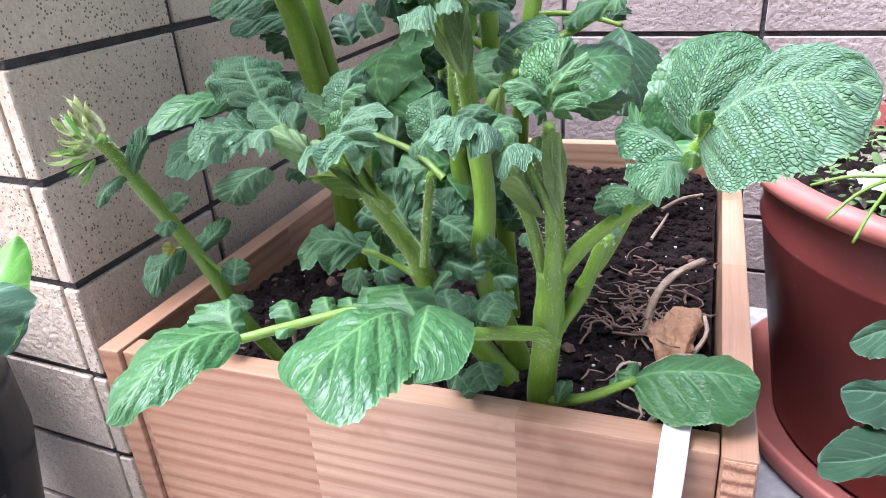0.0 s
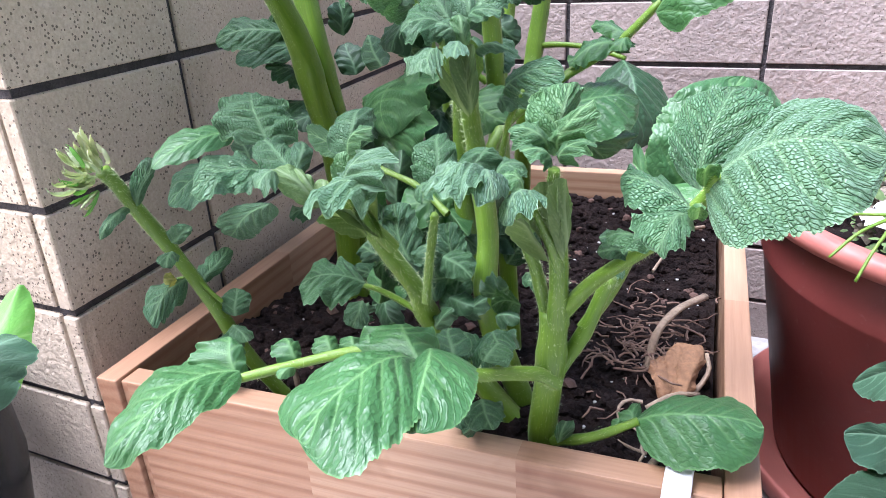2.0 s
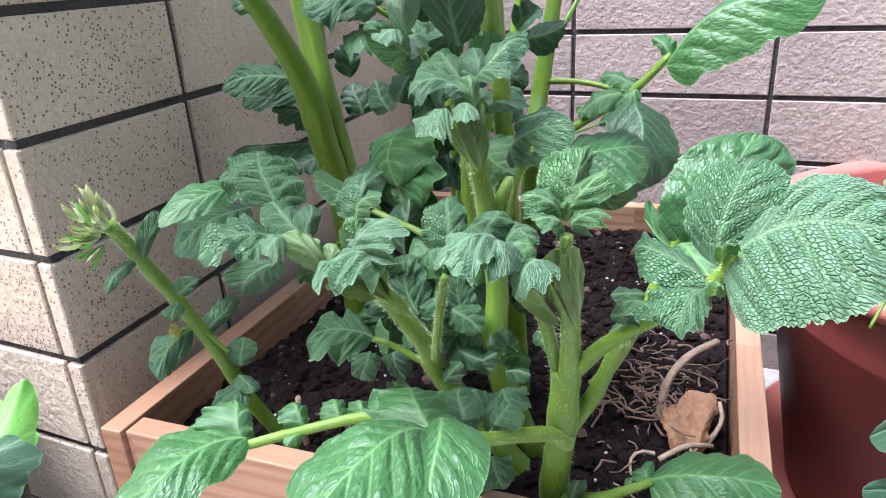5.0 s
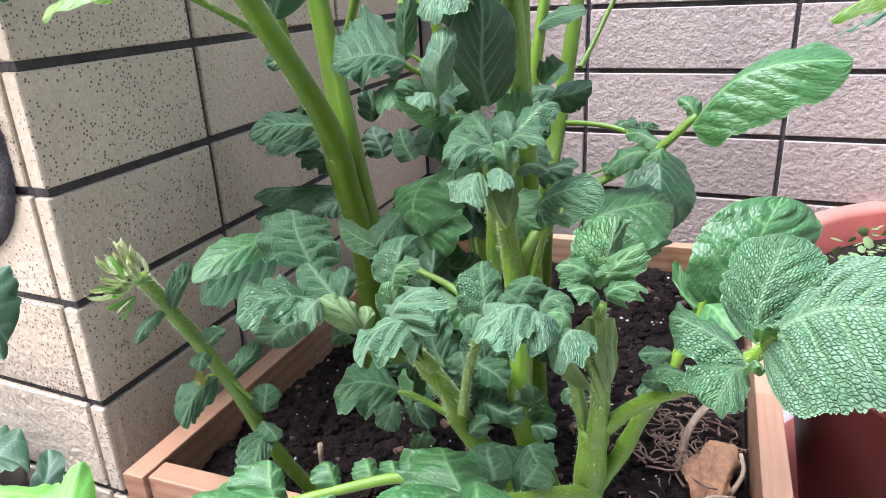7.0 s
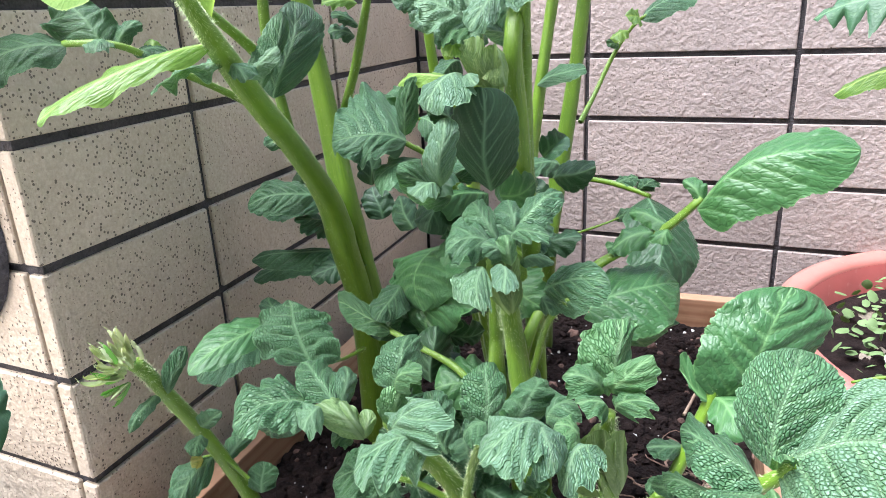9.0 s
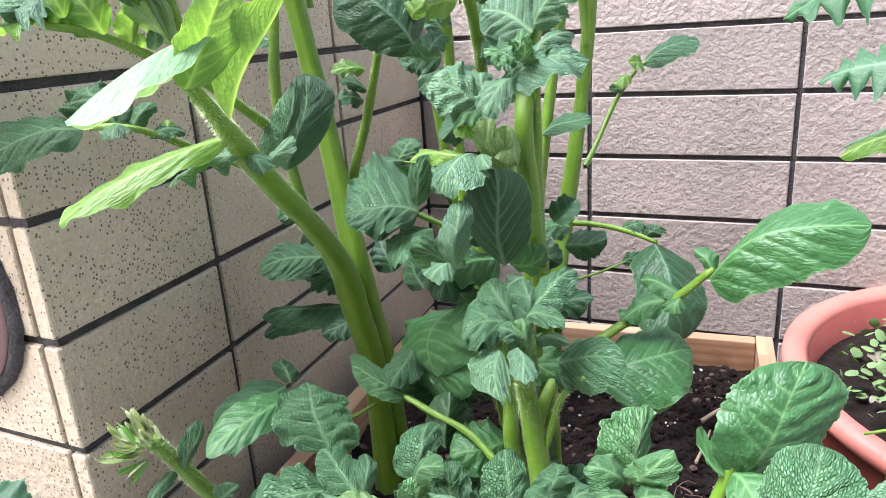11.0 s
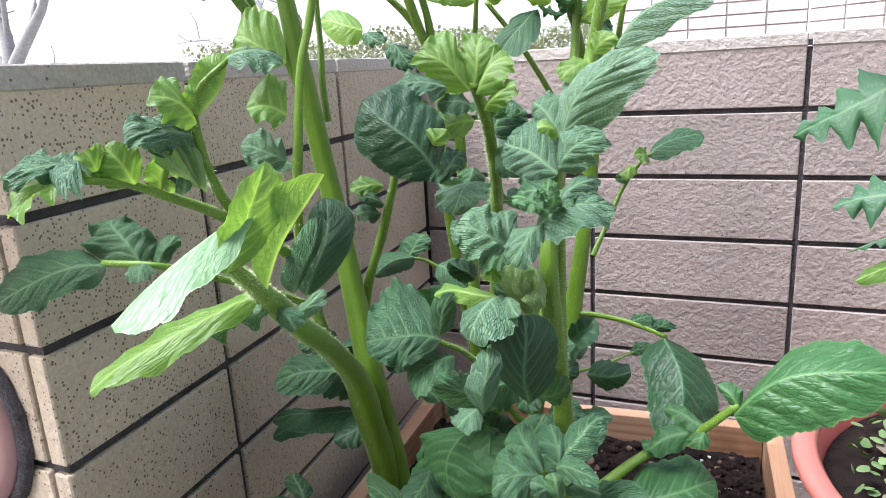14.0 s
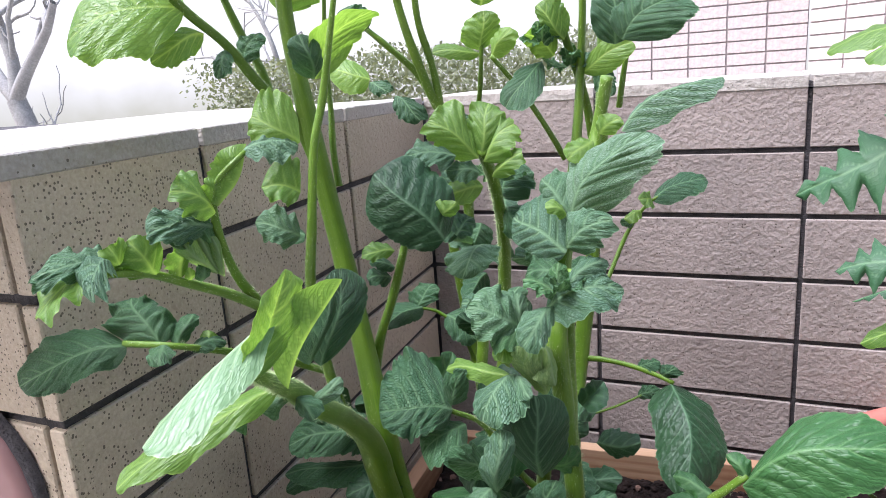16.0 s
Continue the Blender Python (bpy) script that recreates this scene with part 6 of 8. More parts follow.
back_right_shoot = shoot("pair of smooth tall stems against the tiled wall", (0.015, -0.185, -0.405))
stem(back_right_shoot, [(0.005, -0.195, -0.412), (0.019, -0.228, -0.296), (0.022, -0.208, -0.237), (0.028, -0.191, -0.172), (0.033, -0.179, -0.112), (0.037, -0.170, -0.047), (0.037, -0.164, 0.011), (0.038, -0.163, 0.075), (0.037, -0.168, 0.132)], 0.0074, 0.003, wings=0.3)
stem(back_right_shoot, [(-0.020, -0.220, -0.412), (0.005, -0.264, -0.281), (0.004, -0.236, -0.218), (0.010, -0.223, -0.149), (0.015, -0.210, -0.092), (0.022, -0.203, -0.035), (0.024, -0.192, 0.020), (0.028, -0.196, 0.073), (0.028, -0.200, 0.127)], 0.0068, 0.0026)
stem(back_right_shoot, [(0.036, -0.176, -0.078), (0.030, -0.171, -0.033), (0.023, -0.180, 0.012), (0.012, -0.193, 0.055), (0.005, -0.198, 0.096)], 0.0043, 0.0031)
stem(back_right_shoot, [(0.006, -0.178, -0.052), (-0.006, -0.189, -0.025), (-0.019, -0.201, 0.001), (-0.030, -0.214, 0.021), (-0.042, -0.229, 0.041)], 0.0027, 0.0019)
stem(back_right_shoot, [(-0.072, -0.199, -0.022), (-0.063, -0.205, 0.009), (-0.057, -0.213, 0.037), (-0.055, -0.213, 0.061)], 0.0025, 0.0018)
stem(back_right_shoot, [(0.052, -0.165, -0.009), (0.058, -0.173, 0.024), (0.063, -0.173, 0.051), (0.066, -0.176, 0.096), (0.070, -0.180, 0.129)], 0.0027, 0.0012)
wall_leaf = stalk(back_right_shoot, [(0.023, -0.206, -0.232), (0.044, -0.210, -0.230), (0.070, -0.216, -0.231), (0.094, -0.221, -0.236), (0.106, -0.225, -0.239)], 0.0027, 0.0019)
leaflet(wall_leaf, (0.104, -0.225, -0.240), (0.123, -0.308, -0.293), (0.089, -0.264, -0.264), (0.142, -0.238, -0.269), M_dark, 0.014, 0.7, point=3.5)
leaflet(wall_leaf, (0.096, -0.221, -0.236), (0.108, -0.226, -0.224), (0.093, -0.213, -0.229), (0.111, -0.228, -0.231), M_leaf)
leaflet(wall_leaf, (0.075, -0.216, -0.232), (0.093, -0.212, -0.226), (0.078, -0.208, -0.227), (0.089, -0.220, -0.233), M_leaf)
k = stalk(back_right_shoot, [(0.025, -0.220, -0.285), (0.054, -0.206, -0.277), (0.081, -0.187, -0.268)], 0.0013, 0.0009)
leaflet(k, (0.071, -0.190, -0.273), (0.094, -0.194, -0.263), (0.078, -0.185, -0.263), (0.087, -0.198, -0.270), M_leaf)
thin_leaf = stalk(back_right_shoot, [(0.034, -0.175, -0.186), (0.041, -0.152, -0.165), (0.054, -0.132, -0.130), (0.071, -0.127, -0.104), (0.084, -0.126, -0.095)], 0.0025, 0.0013)
leaflet(thin_leaf, (0.076, -0.126, -0.100), (0.123, -0.115, -0.081), (0.094, -0.105, -0.079), (0.109, -0.136, -0.095), M_leaf, 0.008, 0.3)
leaflet(thin_leaf, (0.076, -0.126, -0.100), (0.065, -0.140, -0.096), (0.071, -0.129, -0.090), (0.078, -0.140, -0.105), M_lit)
leaflet(thin_leaf, (0.066, -0.128, -0.109), (0.052, -0.140, -0.115), (0.058, -0.133, -0.109), (0.065, -0.139, -0.118), M_lit)
leaflet(thin_leaf, (0.059, -0.130, -0.122), (0.048, -0.136, -0.120), (0.052, -0.135, -0.116), (0.055, -0.136, -0.125), M_leaf)
leaflet(back_right_shoot, (0.009, -0.229, -0.147), (0.052, -0.237, -0.133), (0.027, -0.222, -0.131), (0.037, -0.242, -0.143), M_leaf, 0.005, 0.3)
sprout(back_right_shoot, (0.016, -0.192, 0.027), (-0.001, -0.012, 0.032), 0.026, 9)
sprout(back_right_shoot, (-0.004, -0.207, 0.047), (-0.001, -0.012, 0.026), 0.024, 7)
leaflet(back_right_shoot, (0.067, -0.243, 0.045), (0.108, -0.250, 0.072), (0.065, -0.245, 0.069), (0.115, -0.268, 0.048), M_leaf, 0.010, 0.4)
leaflet(back_right_shoot, (0.061, -0.234, 0.042), (0.056, -0.228, 0.088), (0.041, -0.239, 0.064), (0.082, -0.232, 0.068), M_leaf, 0.008, 0.4)
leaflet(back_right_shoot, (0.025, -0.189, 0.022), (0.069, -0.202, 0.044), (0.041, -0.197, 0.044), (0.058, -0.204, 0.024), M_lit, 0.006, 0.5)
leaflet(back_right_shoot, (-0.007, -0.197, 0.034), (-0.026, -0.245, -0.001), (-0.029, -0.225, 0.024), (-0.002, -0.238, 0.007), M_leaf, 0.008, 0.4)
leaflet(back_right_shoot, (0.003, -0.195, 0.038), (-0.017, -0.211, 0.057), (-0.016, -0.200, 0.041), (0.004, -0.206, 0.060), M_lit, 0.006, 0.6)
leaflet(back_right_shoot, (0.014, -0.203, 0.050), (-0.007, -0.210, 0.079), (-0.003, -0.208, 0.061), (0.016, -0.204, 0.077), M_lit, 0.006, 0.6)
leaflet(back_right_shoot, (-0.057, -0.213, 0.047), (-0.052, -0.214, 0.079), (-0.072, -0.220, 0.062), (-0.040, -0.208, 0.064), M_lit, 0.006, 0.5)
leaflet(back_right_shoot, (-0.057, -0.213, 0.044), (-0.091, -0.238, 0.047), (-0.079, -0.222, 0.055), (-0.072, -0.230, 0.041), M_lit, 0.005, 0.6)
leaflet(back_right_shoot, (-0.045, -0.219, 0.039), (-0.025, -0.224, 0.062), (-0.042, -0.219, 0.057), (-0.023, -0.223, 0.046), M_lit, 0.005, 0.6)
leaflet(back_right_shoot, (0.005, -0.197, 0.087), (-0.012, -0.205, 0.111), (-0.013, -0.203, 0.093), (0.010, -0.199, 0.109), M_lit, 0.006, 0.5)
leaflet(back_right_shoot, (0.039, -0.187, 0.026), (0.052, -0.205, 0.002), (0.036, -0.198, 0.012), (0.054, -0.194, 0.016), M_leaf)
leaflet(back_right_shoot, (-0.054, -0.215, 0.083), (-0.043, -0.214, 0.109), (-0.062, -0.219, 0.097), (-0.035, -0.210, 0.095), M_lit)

smooth_plant = shoot("smooth-leaved houseplant growing out of the black pot", (-0.235, -0.685, -0.360), "house_plant", "plant")
k = stalk(smooth_plant, [(-0.235, -0.685, -0.370), (-0.220, -0.700, -0.300), (-0.120, -0.740, -0.220), (0.032, -0.746, -0.236)], 0.0024, 0.0016)
leaflet(k, (0.041, -0.753, -0.237), (0.048, -0.734, -0.230), (0.035, -0.730, -0.222), (0.051, -0.751, -0.242), M_fresh, 0.006, 0.06)
leaflet(k, (0.051, -0.758, -0.238), (0.052, -0.740, -0.227), (0.043, -0.745, -0.231), (0.060, -0.746, -0.234), M_ficus, 0.006, 0.06)
k = stalk(smooth_plant, [(-0.235, -0.685, -0.370), (-0.230, -0.700, -0.300), (-0.170, -0.700, -0.250), (-0.063, -0.694, -0.211)], 0.0024, 0.0016)
leaflet(k, (-0.061, -0.695, -0.202), (-0.040, -0.692, -0.219), (-0.056, -0.674, -0.199), (-0.039, -0.701, -0.217), M_ficus, 0.006, 0.06)
leaflet(smooth_plant, (-0.081, -0.699, -0.276), (-0.051, -0.692, -0.277), (-0.078, -0.682, -0.267), (-0.049, -0.701, -0.268), M_ficus, 0.006, 0.06)
leaflet(smooth_plant, (-0.073, -0.681, -0.312), (-0.087, -0.662, -0.297), (-0.080, -0.677, -0.300), (-0.073, -0.667, -0.303), M_ficus, 0.004, 0.06)
leaflet(smooth_plant, (-0.008, -0.741, -0.240), (0.026, -0.721, -0.246), (-0.001, -0.725, -0.241), (0.028, -0.745, -0.239), M_fresh, 0.006, 0.06)

right_plant = shoot("young plant with pointed smooth leaves in a glossy black pot", (0.372, -0.478, -0.420), "house_plant", "plant")
stem(right_plant, [(0.372, -0.478, -0.430), (0.366, -0.482, -0.360), (0.362, -0.485, -0.300)], 0.0035, 0.0026)
leaflet(right_plant, (0.322, -0.407, -0.389), (0.278, -0.445, -0.381), (0.302, -0.424, -0.376), (0.299, -0.452, -0.385), M_ficus, 0.005, 0.06)
leaflet(right_plant, (0.325, -0.432, -0.411), (0.272, -0.484, -0.388), (0.299, -0.455, -0.390), (0.295, -0.490, -0.398), M_ficus, 0.005, 0.06)
leaflet(right_plant, (0.333, -0.464, -0.435), (0.261, -0.533, -0.398), (0.292, -0.490, -0.400), (0.287, -0.534, -0.400), M_ficus, 0.008, 0.06)
leaflet(right_plant, (0.321, -0.454, -0.408), (0.318, -0.531, -0.409), (0.298, -0.511, -0.409), (0.336, -0.483, -0.407), M_ficus, 0.006, 0.06)

lobed_plant = shoot("plant with large lobed leaves reaching in beside the wall", (0.460, -0.160, -0.370), "house_plant", "plant")
stem(lobed_plant, [(0.460, -0.160, -0.380), (0.455, -0.170, -0.220), (0.440, -0.200, -0.080), (0.420, -0.240, 0.040)], 0.006, 0.004)
k = stalk(lobed_plant, [(0.440, -0.200, -0.060), (0.305, -0.301, -0.002), (0.265, -0.311, -0.003)], 0.002, 0.0016)
lobed(k, (0.271, -0.313, -0.018), (0.186, -0.298, -0.064), (0.231, -0.284, -0.013), (0.245, -0.331, -0.061), 0.008)
k = stalk(lobed_plant, [(0.440, -0.200, -0.080), (0.290, -0.345, -0.080), (0.262, -0.359, -0.084)], 0.002, 0.0016)
lobed(k, (0.269, -0.371, -0.082), (0.205, -0.356, -0.098), (0.243, -0.342, -0.072), (0.243, -0.380, -0.107), 0.006)
lobed(k, (0.309, -0.253, -0.122), (0.233, -0.224, -0.158), (0.278, -0.227, -0.137), (0.275, -0.248, -0.142), 0.004)
k = stalk(lobed_plant, [(0.420, -0.240, 0.030), (0.278, -0.312, 0.035), (0.244, -0.325, 0.037)], 0.002, 0.0014)
leaflet(k, (0.249, -0.326, 0.038), (0.198, -0.308, 0.025), (0.226, -0.301, 0.038), (0.223, -0.331, 0.026), M_lit, 0.004, 0.1)
leaflet(k, (0.249, -0.326, 0.037), (0.215, -0.330, 0.020), (0.232, -0.322, 0.031), (0.232, -0.343, 0.020), M_lit, 0.003, 0.1)
leaflet(lobed_plant, (0.260, -0.378, -0.121), (0.219, -0.364, -0.138), (0.243, -0.355, -0.125), (0.242, -0.376, -0.133), M_lit, 0.004, 0.1)
leaflet(middle_shoot, (0.025, -0.477, -0.323), (0.001, -0.486, -0.321), (0.016, -0.480, -0.311), (0.018, -0.491, -0.329), M_leaf, 0.004, 0.8)
leaflet(middle_shoot, (0.025, -0.518, -0.289), (0.029, -0.538, -0.253), (0.035, -0.522, -0.270), (0.016, -0.527, -0.277), M_gloss, 0.004, 0.8)
leaflet(middle_shoot, (0.039, -0.477, -0.326), (0.062, -0.484, -0.325), (0.050, -0.487, -0.332), (0.048, -0.469, -0.321), M_gloss, 0.004, 0.8)
leaflet(middle_shoot, (0.054, -0.479, -0.316), (0.039, -0.477, -0.294), (0.060, -0.485, -0.297), (0.046, -0.495, -0.305), M_leaf, 0.004, 0.8)
leaflet(middle_shoot, (0.054, -0.497, -0.295), (0.076, -0.497, -0.303), (0.064, -0.509, -0.304), (0.066, -0.490, -0.292), M_leaf, 0.004, 0.8)
leaflet(middle_shoot, (0.060, -0.488, -0.277), (0.034, -0.508, -0.279), (0.040, -0.484, -0.268), (0.053, -0.503, -0.291), M_gloss, 0.004, 0.8)
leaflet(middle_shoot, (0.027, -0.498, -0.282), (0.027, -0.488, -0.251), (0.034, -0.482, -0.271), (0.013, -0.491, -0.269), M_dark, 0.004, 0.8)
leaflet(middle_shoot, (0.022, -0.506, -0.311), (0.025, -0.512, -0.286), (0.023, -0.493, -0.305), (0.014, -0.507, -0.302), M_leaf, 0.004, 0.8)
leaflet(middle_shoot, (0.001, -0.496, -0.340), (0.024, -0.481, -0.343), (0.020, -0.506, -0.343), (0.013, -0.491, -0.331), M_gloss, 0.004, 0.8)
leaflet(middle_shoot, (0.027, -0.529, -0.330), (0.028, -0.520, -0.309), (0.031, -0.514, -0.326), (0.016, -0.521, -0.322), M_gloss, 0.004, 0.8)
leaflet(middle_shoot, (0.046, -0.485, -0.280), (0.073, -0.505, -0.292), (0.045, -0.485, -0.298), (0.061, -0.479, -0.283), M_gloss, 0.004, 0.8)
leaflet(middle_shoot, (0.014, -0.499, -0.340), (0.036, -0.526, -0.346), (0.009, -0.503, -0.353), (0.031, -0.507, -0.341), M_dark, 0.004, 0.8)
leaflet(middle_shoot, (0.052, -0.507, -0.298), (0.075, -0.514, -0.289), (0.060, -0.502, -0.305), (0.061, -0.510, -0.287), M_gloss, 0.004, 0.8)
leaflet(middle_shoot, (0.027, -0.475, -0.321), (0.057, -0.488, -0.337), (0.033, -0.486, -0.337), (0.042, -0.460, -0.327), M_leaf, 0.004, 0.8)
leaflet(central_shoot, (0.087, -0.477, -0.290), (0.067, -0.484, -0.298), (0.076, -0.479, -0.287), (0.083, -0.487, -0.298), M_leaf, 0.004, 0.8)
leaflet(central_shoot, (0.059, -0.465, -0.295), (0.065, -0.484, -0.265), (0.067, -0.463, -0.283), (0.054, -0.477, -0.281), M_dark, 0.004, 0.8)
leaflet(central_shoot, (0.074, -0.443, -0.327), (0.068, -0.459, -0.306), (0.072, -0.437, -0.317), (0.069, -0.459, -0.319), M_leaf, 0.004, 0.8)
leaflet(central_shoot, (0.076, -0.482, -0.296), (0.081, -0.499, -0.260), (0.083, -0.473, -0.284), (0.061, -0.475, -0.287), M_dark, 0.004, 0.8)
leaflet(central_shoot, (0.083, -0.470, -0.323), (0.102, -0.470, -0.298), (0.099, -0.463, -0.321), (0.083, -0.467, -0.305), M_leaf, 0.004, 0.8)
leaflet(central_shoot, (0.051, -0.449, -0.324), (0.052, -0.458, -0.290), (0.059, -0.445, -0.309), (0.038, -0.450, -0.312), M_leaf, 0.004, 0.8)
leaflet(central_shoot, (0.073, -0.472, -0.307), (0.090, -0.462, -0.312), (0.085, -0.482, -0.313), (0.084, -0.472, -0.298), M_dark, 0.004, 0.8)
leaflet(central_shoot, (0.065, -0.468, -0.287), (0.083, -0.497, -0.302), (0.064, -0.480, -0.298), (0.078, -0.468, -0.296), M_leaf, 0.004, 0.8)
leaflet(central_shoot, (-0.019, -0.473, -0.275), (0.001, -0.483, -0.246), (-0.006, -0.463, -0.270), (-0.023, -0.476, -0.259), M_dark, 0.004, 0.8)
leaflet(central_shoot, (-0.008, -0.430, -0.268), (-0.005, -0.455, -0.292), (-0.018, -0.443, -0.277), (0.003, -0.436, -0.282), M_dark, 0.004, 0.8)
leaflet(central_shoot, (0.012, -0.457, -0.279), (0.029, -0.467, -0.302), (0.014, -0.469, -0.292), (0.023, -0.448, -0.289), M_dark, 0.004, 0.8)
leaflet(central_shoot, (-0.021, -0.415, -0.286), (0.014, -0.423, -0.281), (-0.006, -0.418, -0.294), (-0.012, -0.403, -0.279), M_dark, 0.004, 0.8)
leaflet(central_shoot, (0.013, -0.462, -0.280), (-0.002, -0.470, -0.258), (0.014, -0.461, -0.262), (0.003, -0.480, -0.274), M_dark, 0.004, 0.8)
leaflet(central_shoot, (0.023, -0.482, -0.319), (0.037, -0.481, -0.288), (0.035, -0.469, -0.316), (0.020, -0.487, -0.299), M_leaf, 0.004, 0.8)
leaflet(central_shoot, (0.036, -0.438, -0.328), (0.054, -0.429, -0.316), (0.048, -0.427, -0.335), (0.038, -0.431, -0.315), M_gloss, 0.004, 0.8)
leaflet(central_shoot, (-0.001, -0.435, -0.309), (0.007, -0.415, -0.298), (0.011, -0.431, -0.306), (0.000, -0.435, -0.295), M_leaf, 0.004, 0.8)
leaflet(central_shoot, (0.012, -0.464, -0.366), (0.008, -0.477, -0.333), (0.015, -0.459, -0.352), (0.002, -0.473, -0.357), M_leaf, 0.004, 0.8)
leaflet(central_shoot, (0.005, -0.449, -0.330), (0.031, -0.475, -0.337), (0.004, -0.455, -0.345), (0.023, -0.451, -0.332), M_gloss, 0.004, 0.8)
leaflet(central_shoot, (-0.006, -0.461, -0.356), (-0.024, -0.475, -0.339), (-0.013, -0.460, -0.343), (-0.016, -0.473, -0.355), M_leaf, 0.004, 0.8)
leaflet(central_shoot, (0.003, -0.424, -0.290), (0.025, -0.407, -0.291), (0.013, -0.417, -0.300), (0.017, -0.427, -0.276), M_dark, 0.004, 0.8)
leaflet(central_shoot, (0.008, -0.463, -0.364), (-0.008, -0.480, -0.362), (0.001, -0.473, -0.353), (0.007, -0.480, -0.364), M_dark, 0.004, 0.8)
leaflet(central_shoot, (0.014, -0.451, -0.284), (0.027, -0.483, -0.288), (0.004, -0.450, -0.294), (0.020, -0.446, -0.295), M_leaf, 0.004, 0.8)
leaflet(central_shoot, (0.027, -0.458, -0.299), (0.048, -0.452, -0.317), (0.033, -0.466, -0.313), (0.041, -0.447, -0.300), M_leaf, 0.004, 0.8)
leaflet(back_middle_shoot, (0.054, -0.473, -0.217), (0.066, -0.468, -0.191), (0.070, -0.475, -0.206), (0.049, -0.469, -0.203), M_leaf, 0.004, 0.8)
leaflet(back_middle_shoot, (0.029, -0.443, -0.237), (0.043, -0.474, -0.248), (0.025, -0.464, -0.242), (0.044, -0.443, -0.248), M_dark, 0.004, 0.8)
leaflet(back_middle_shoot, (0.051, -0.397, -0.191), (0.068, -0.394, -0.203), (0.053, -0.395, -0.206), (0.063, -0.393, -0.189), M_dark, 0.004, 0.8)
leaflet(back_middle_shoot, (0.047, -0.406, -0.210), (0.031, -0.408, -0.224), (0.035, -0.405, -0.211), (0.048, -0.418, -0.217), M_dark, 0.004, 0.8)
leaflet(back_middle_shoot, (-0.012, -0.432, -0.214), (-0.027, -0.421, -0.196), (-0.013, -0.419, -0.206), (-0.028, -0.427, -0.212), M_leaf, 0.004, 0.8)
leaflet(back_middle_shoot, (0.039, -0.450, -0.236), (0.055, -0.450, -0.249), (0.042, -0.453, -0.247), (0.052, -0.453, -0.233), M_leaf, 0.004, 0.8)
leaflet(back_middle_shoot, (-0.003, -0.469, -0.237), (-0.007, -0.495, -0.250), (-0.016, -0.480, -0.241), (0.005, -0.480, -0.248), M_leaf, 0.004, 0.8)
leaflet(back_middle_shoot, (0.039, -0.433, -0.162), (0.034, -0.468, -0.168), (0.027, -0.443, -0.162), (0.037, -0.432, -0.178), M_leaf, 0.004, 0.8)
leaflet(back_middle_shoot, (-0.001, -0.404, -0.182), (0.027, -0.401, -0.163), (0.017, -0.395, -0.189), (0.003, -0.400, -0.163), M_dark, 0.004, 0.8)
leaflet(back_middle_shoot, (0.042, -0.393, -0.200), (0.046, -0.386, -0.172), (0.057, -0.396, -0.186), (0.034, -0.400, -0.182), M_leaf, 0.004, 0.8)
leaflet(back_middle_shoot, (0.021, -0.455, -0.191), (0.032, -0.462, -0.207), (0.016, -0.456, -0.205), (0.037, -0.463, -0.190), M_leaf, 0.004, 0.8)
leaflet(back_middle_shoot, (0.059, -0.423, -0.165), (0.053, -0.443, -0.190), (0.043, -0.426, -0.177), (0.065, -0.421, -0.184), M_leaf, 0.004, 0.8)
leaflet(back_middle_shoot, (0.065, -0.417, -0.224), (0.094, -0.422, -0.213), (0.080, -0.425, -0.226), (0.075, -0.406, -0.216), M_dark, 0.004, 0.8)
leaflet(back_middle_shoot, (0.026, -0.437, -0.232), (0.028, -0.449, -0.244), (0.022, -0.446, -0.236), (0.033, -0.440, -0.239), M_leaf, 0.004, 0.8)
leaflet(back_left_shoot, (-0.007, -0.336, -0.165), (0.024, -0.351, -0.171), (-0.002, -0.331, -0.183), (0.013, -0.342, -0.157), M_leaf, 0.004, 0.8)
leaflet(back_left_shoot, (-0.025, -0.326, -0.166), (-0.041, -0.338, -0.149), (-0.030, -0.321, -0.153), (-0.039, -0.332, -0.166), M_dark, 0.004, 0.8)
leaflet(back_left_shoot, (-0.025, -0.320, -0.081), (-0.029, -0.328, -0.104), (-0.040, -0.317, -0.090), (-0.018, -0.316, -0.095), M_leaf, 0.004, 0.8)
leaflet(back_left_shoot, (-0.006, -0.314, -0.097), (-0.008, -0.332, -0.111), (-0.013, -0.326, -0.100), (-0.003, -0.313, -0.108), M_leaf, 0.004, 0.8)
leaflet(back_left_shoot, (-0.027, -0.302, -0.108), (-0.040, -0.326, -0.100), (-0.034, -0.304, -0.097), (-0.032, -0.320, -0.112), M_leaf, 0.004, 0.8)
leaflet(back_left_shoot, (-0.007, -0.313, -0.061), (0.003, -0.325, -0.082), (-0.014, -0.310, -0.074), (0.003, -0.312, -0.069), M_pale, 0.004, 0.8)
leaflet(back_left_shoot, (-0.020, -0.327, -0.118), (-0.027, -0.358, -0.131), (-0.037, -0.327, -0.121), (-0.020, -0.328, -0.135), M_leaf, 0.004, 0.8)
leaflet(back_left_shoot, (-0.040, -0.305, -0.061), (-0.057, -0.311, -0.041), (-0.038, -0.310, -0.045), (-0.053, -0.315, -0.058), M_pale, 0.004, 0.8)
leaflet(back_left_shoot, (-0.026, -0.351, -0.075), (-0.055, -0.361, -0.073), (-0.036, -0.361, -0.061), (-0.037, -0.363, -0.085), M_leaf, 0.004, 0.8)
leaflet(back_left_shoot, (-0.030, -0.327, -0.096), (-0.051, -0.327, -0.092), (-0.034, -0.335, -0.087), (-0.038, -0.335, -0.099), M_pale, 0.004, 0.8)
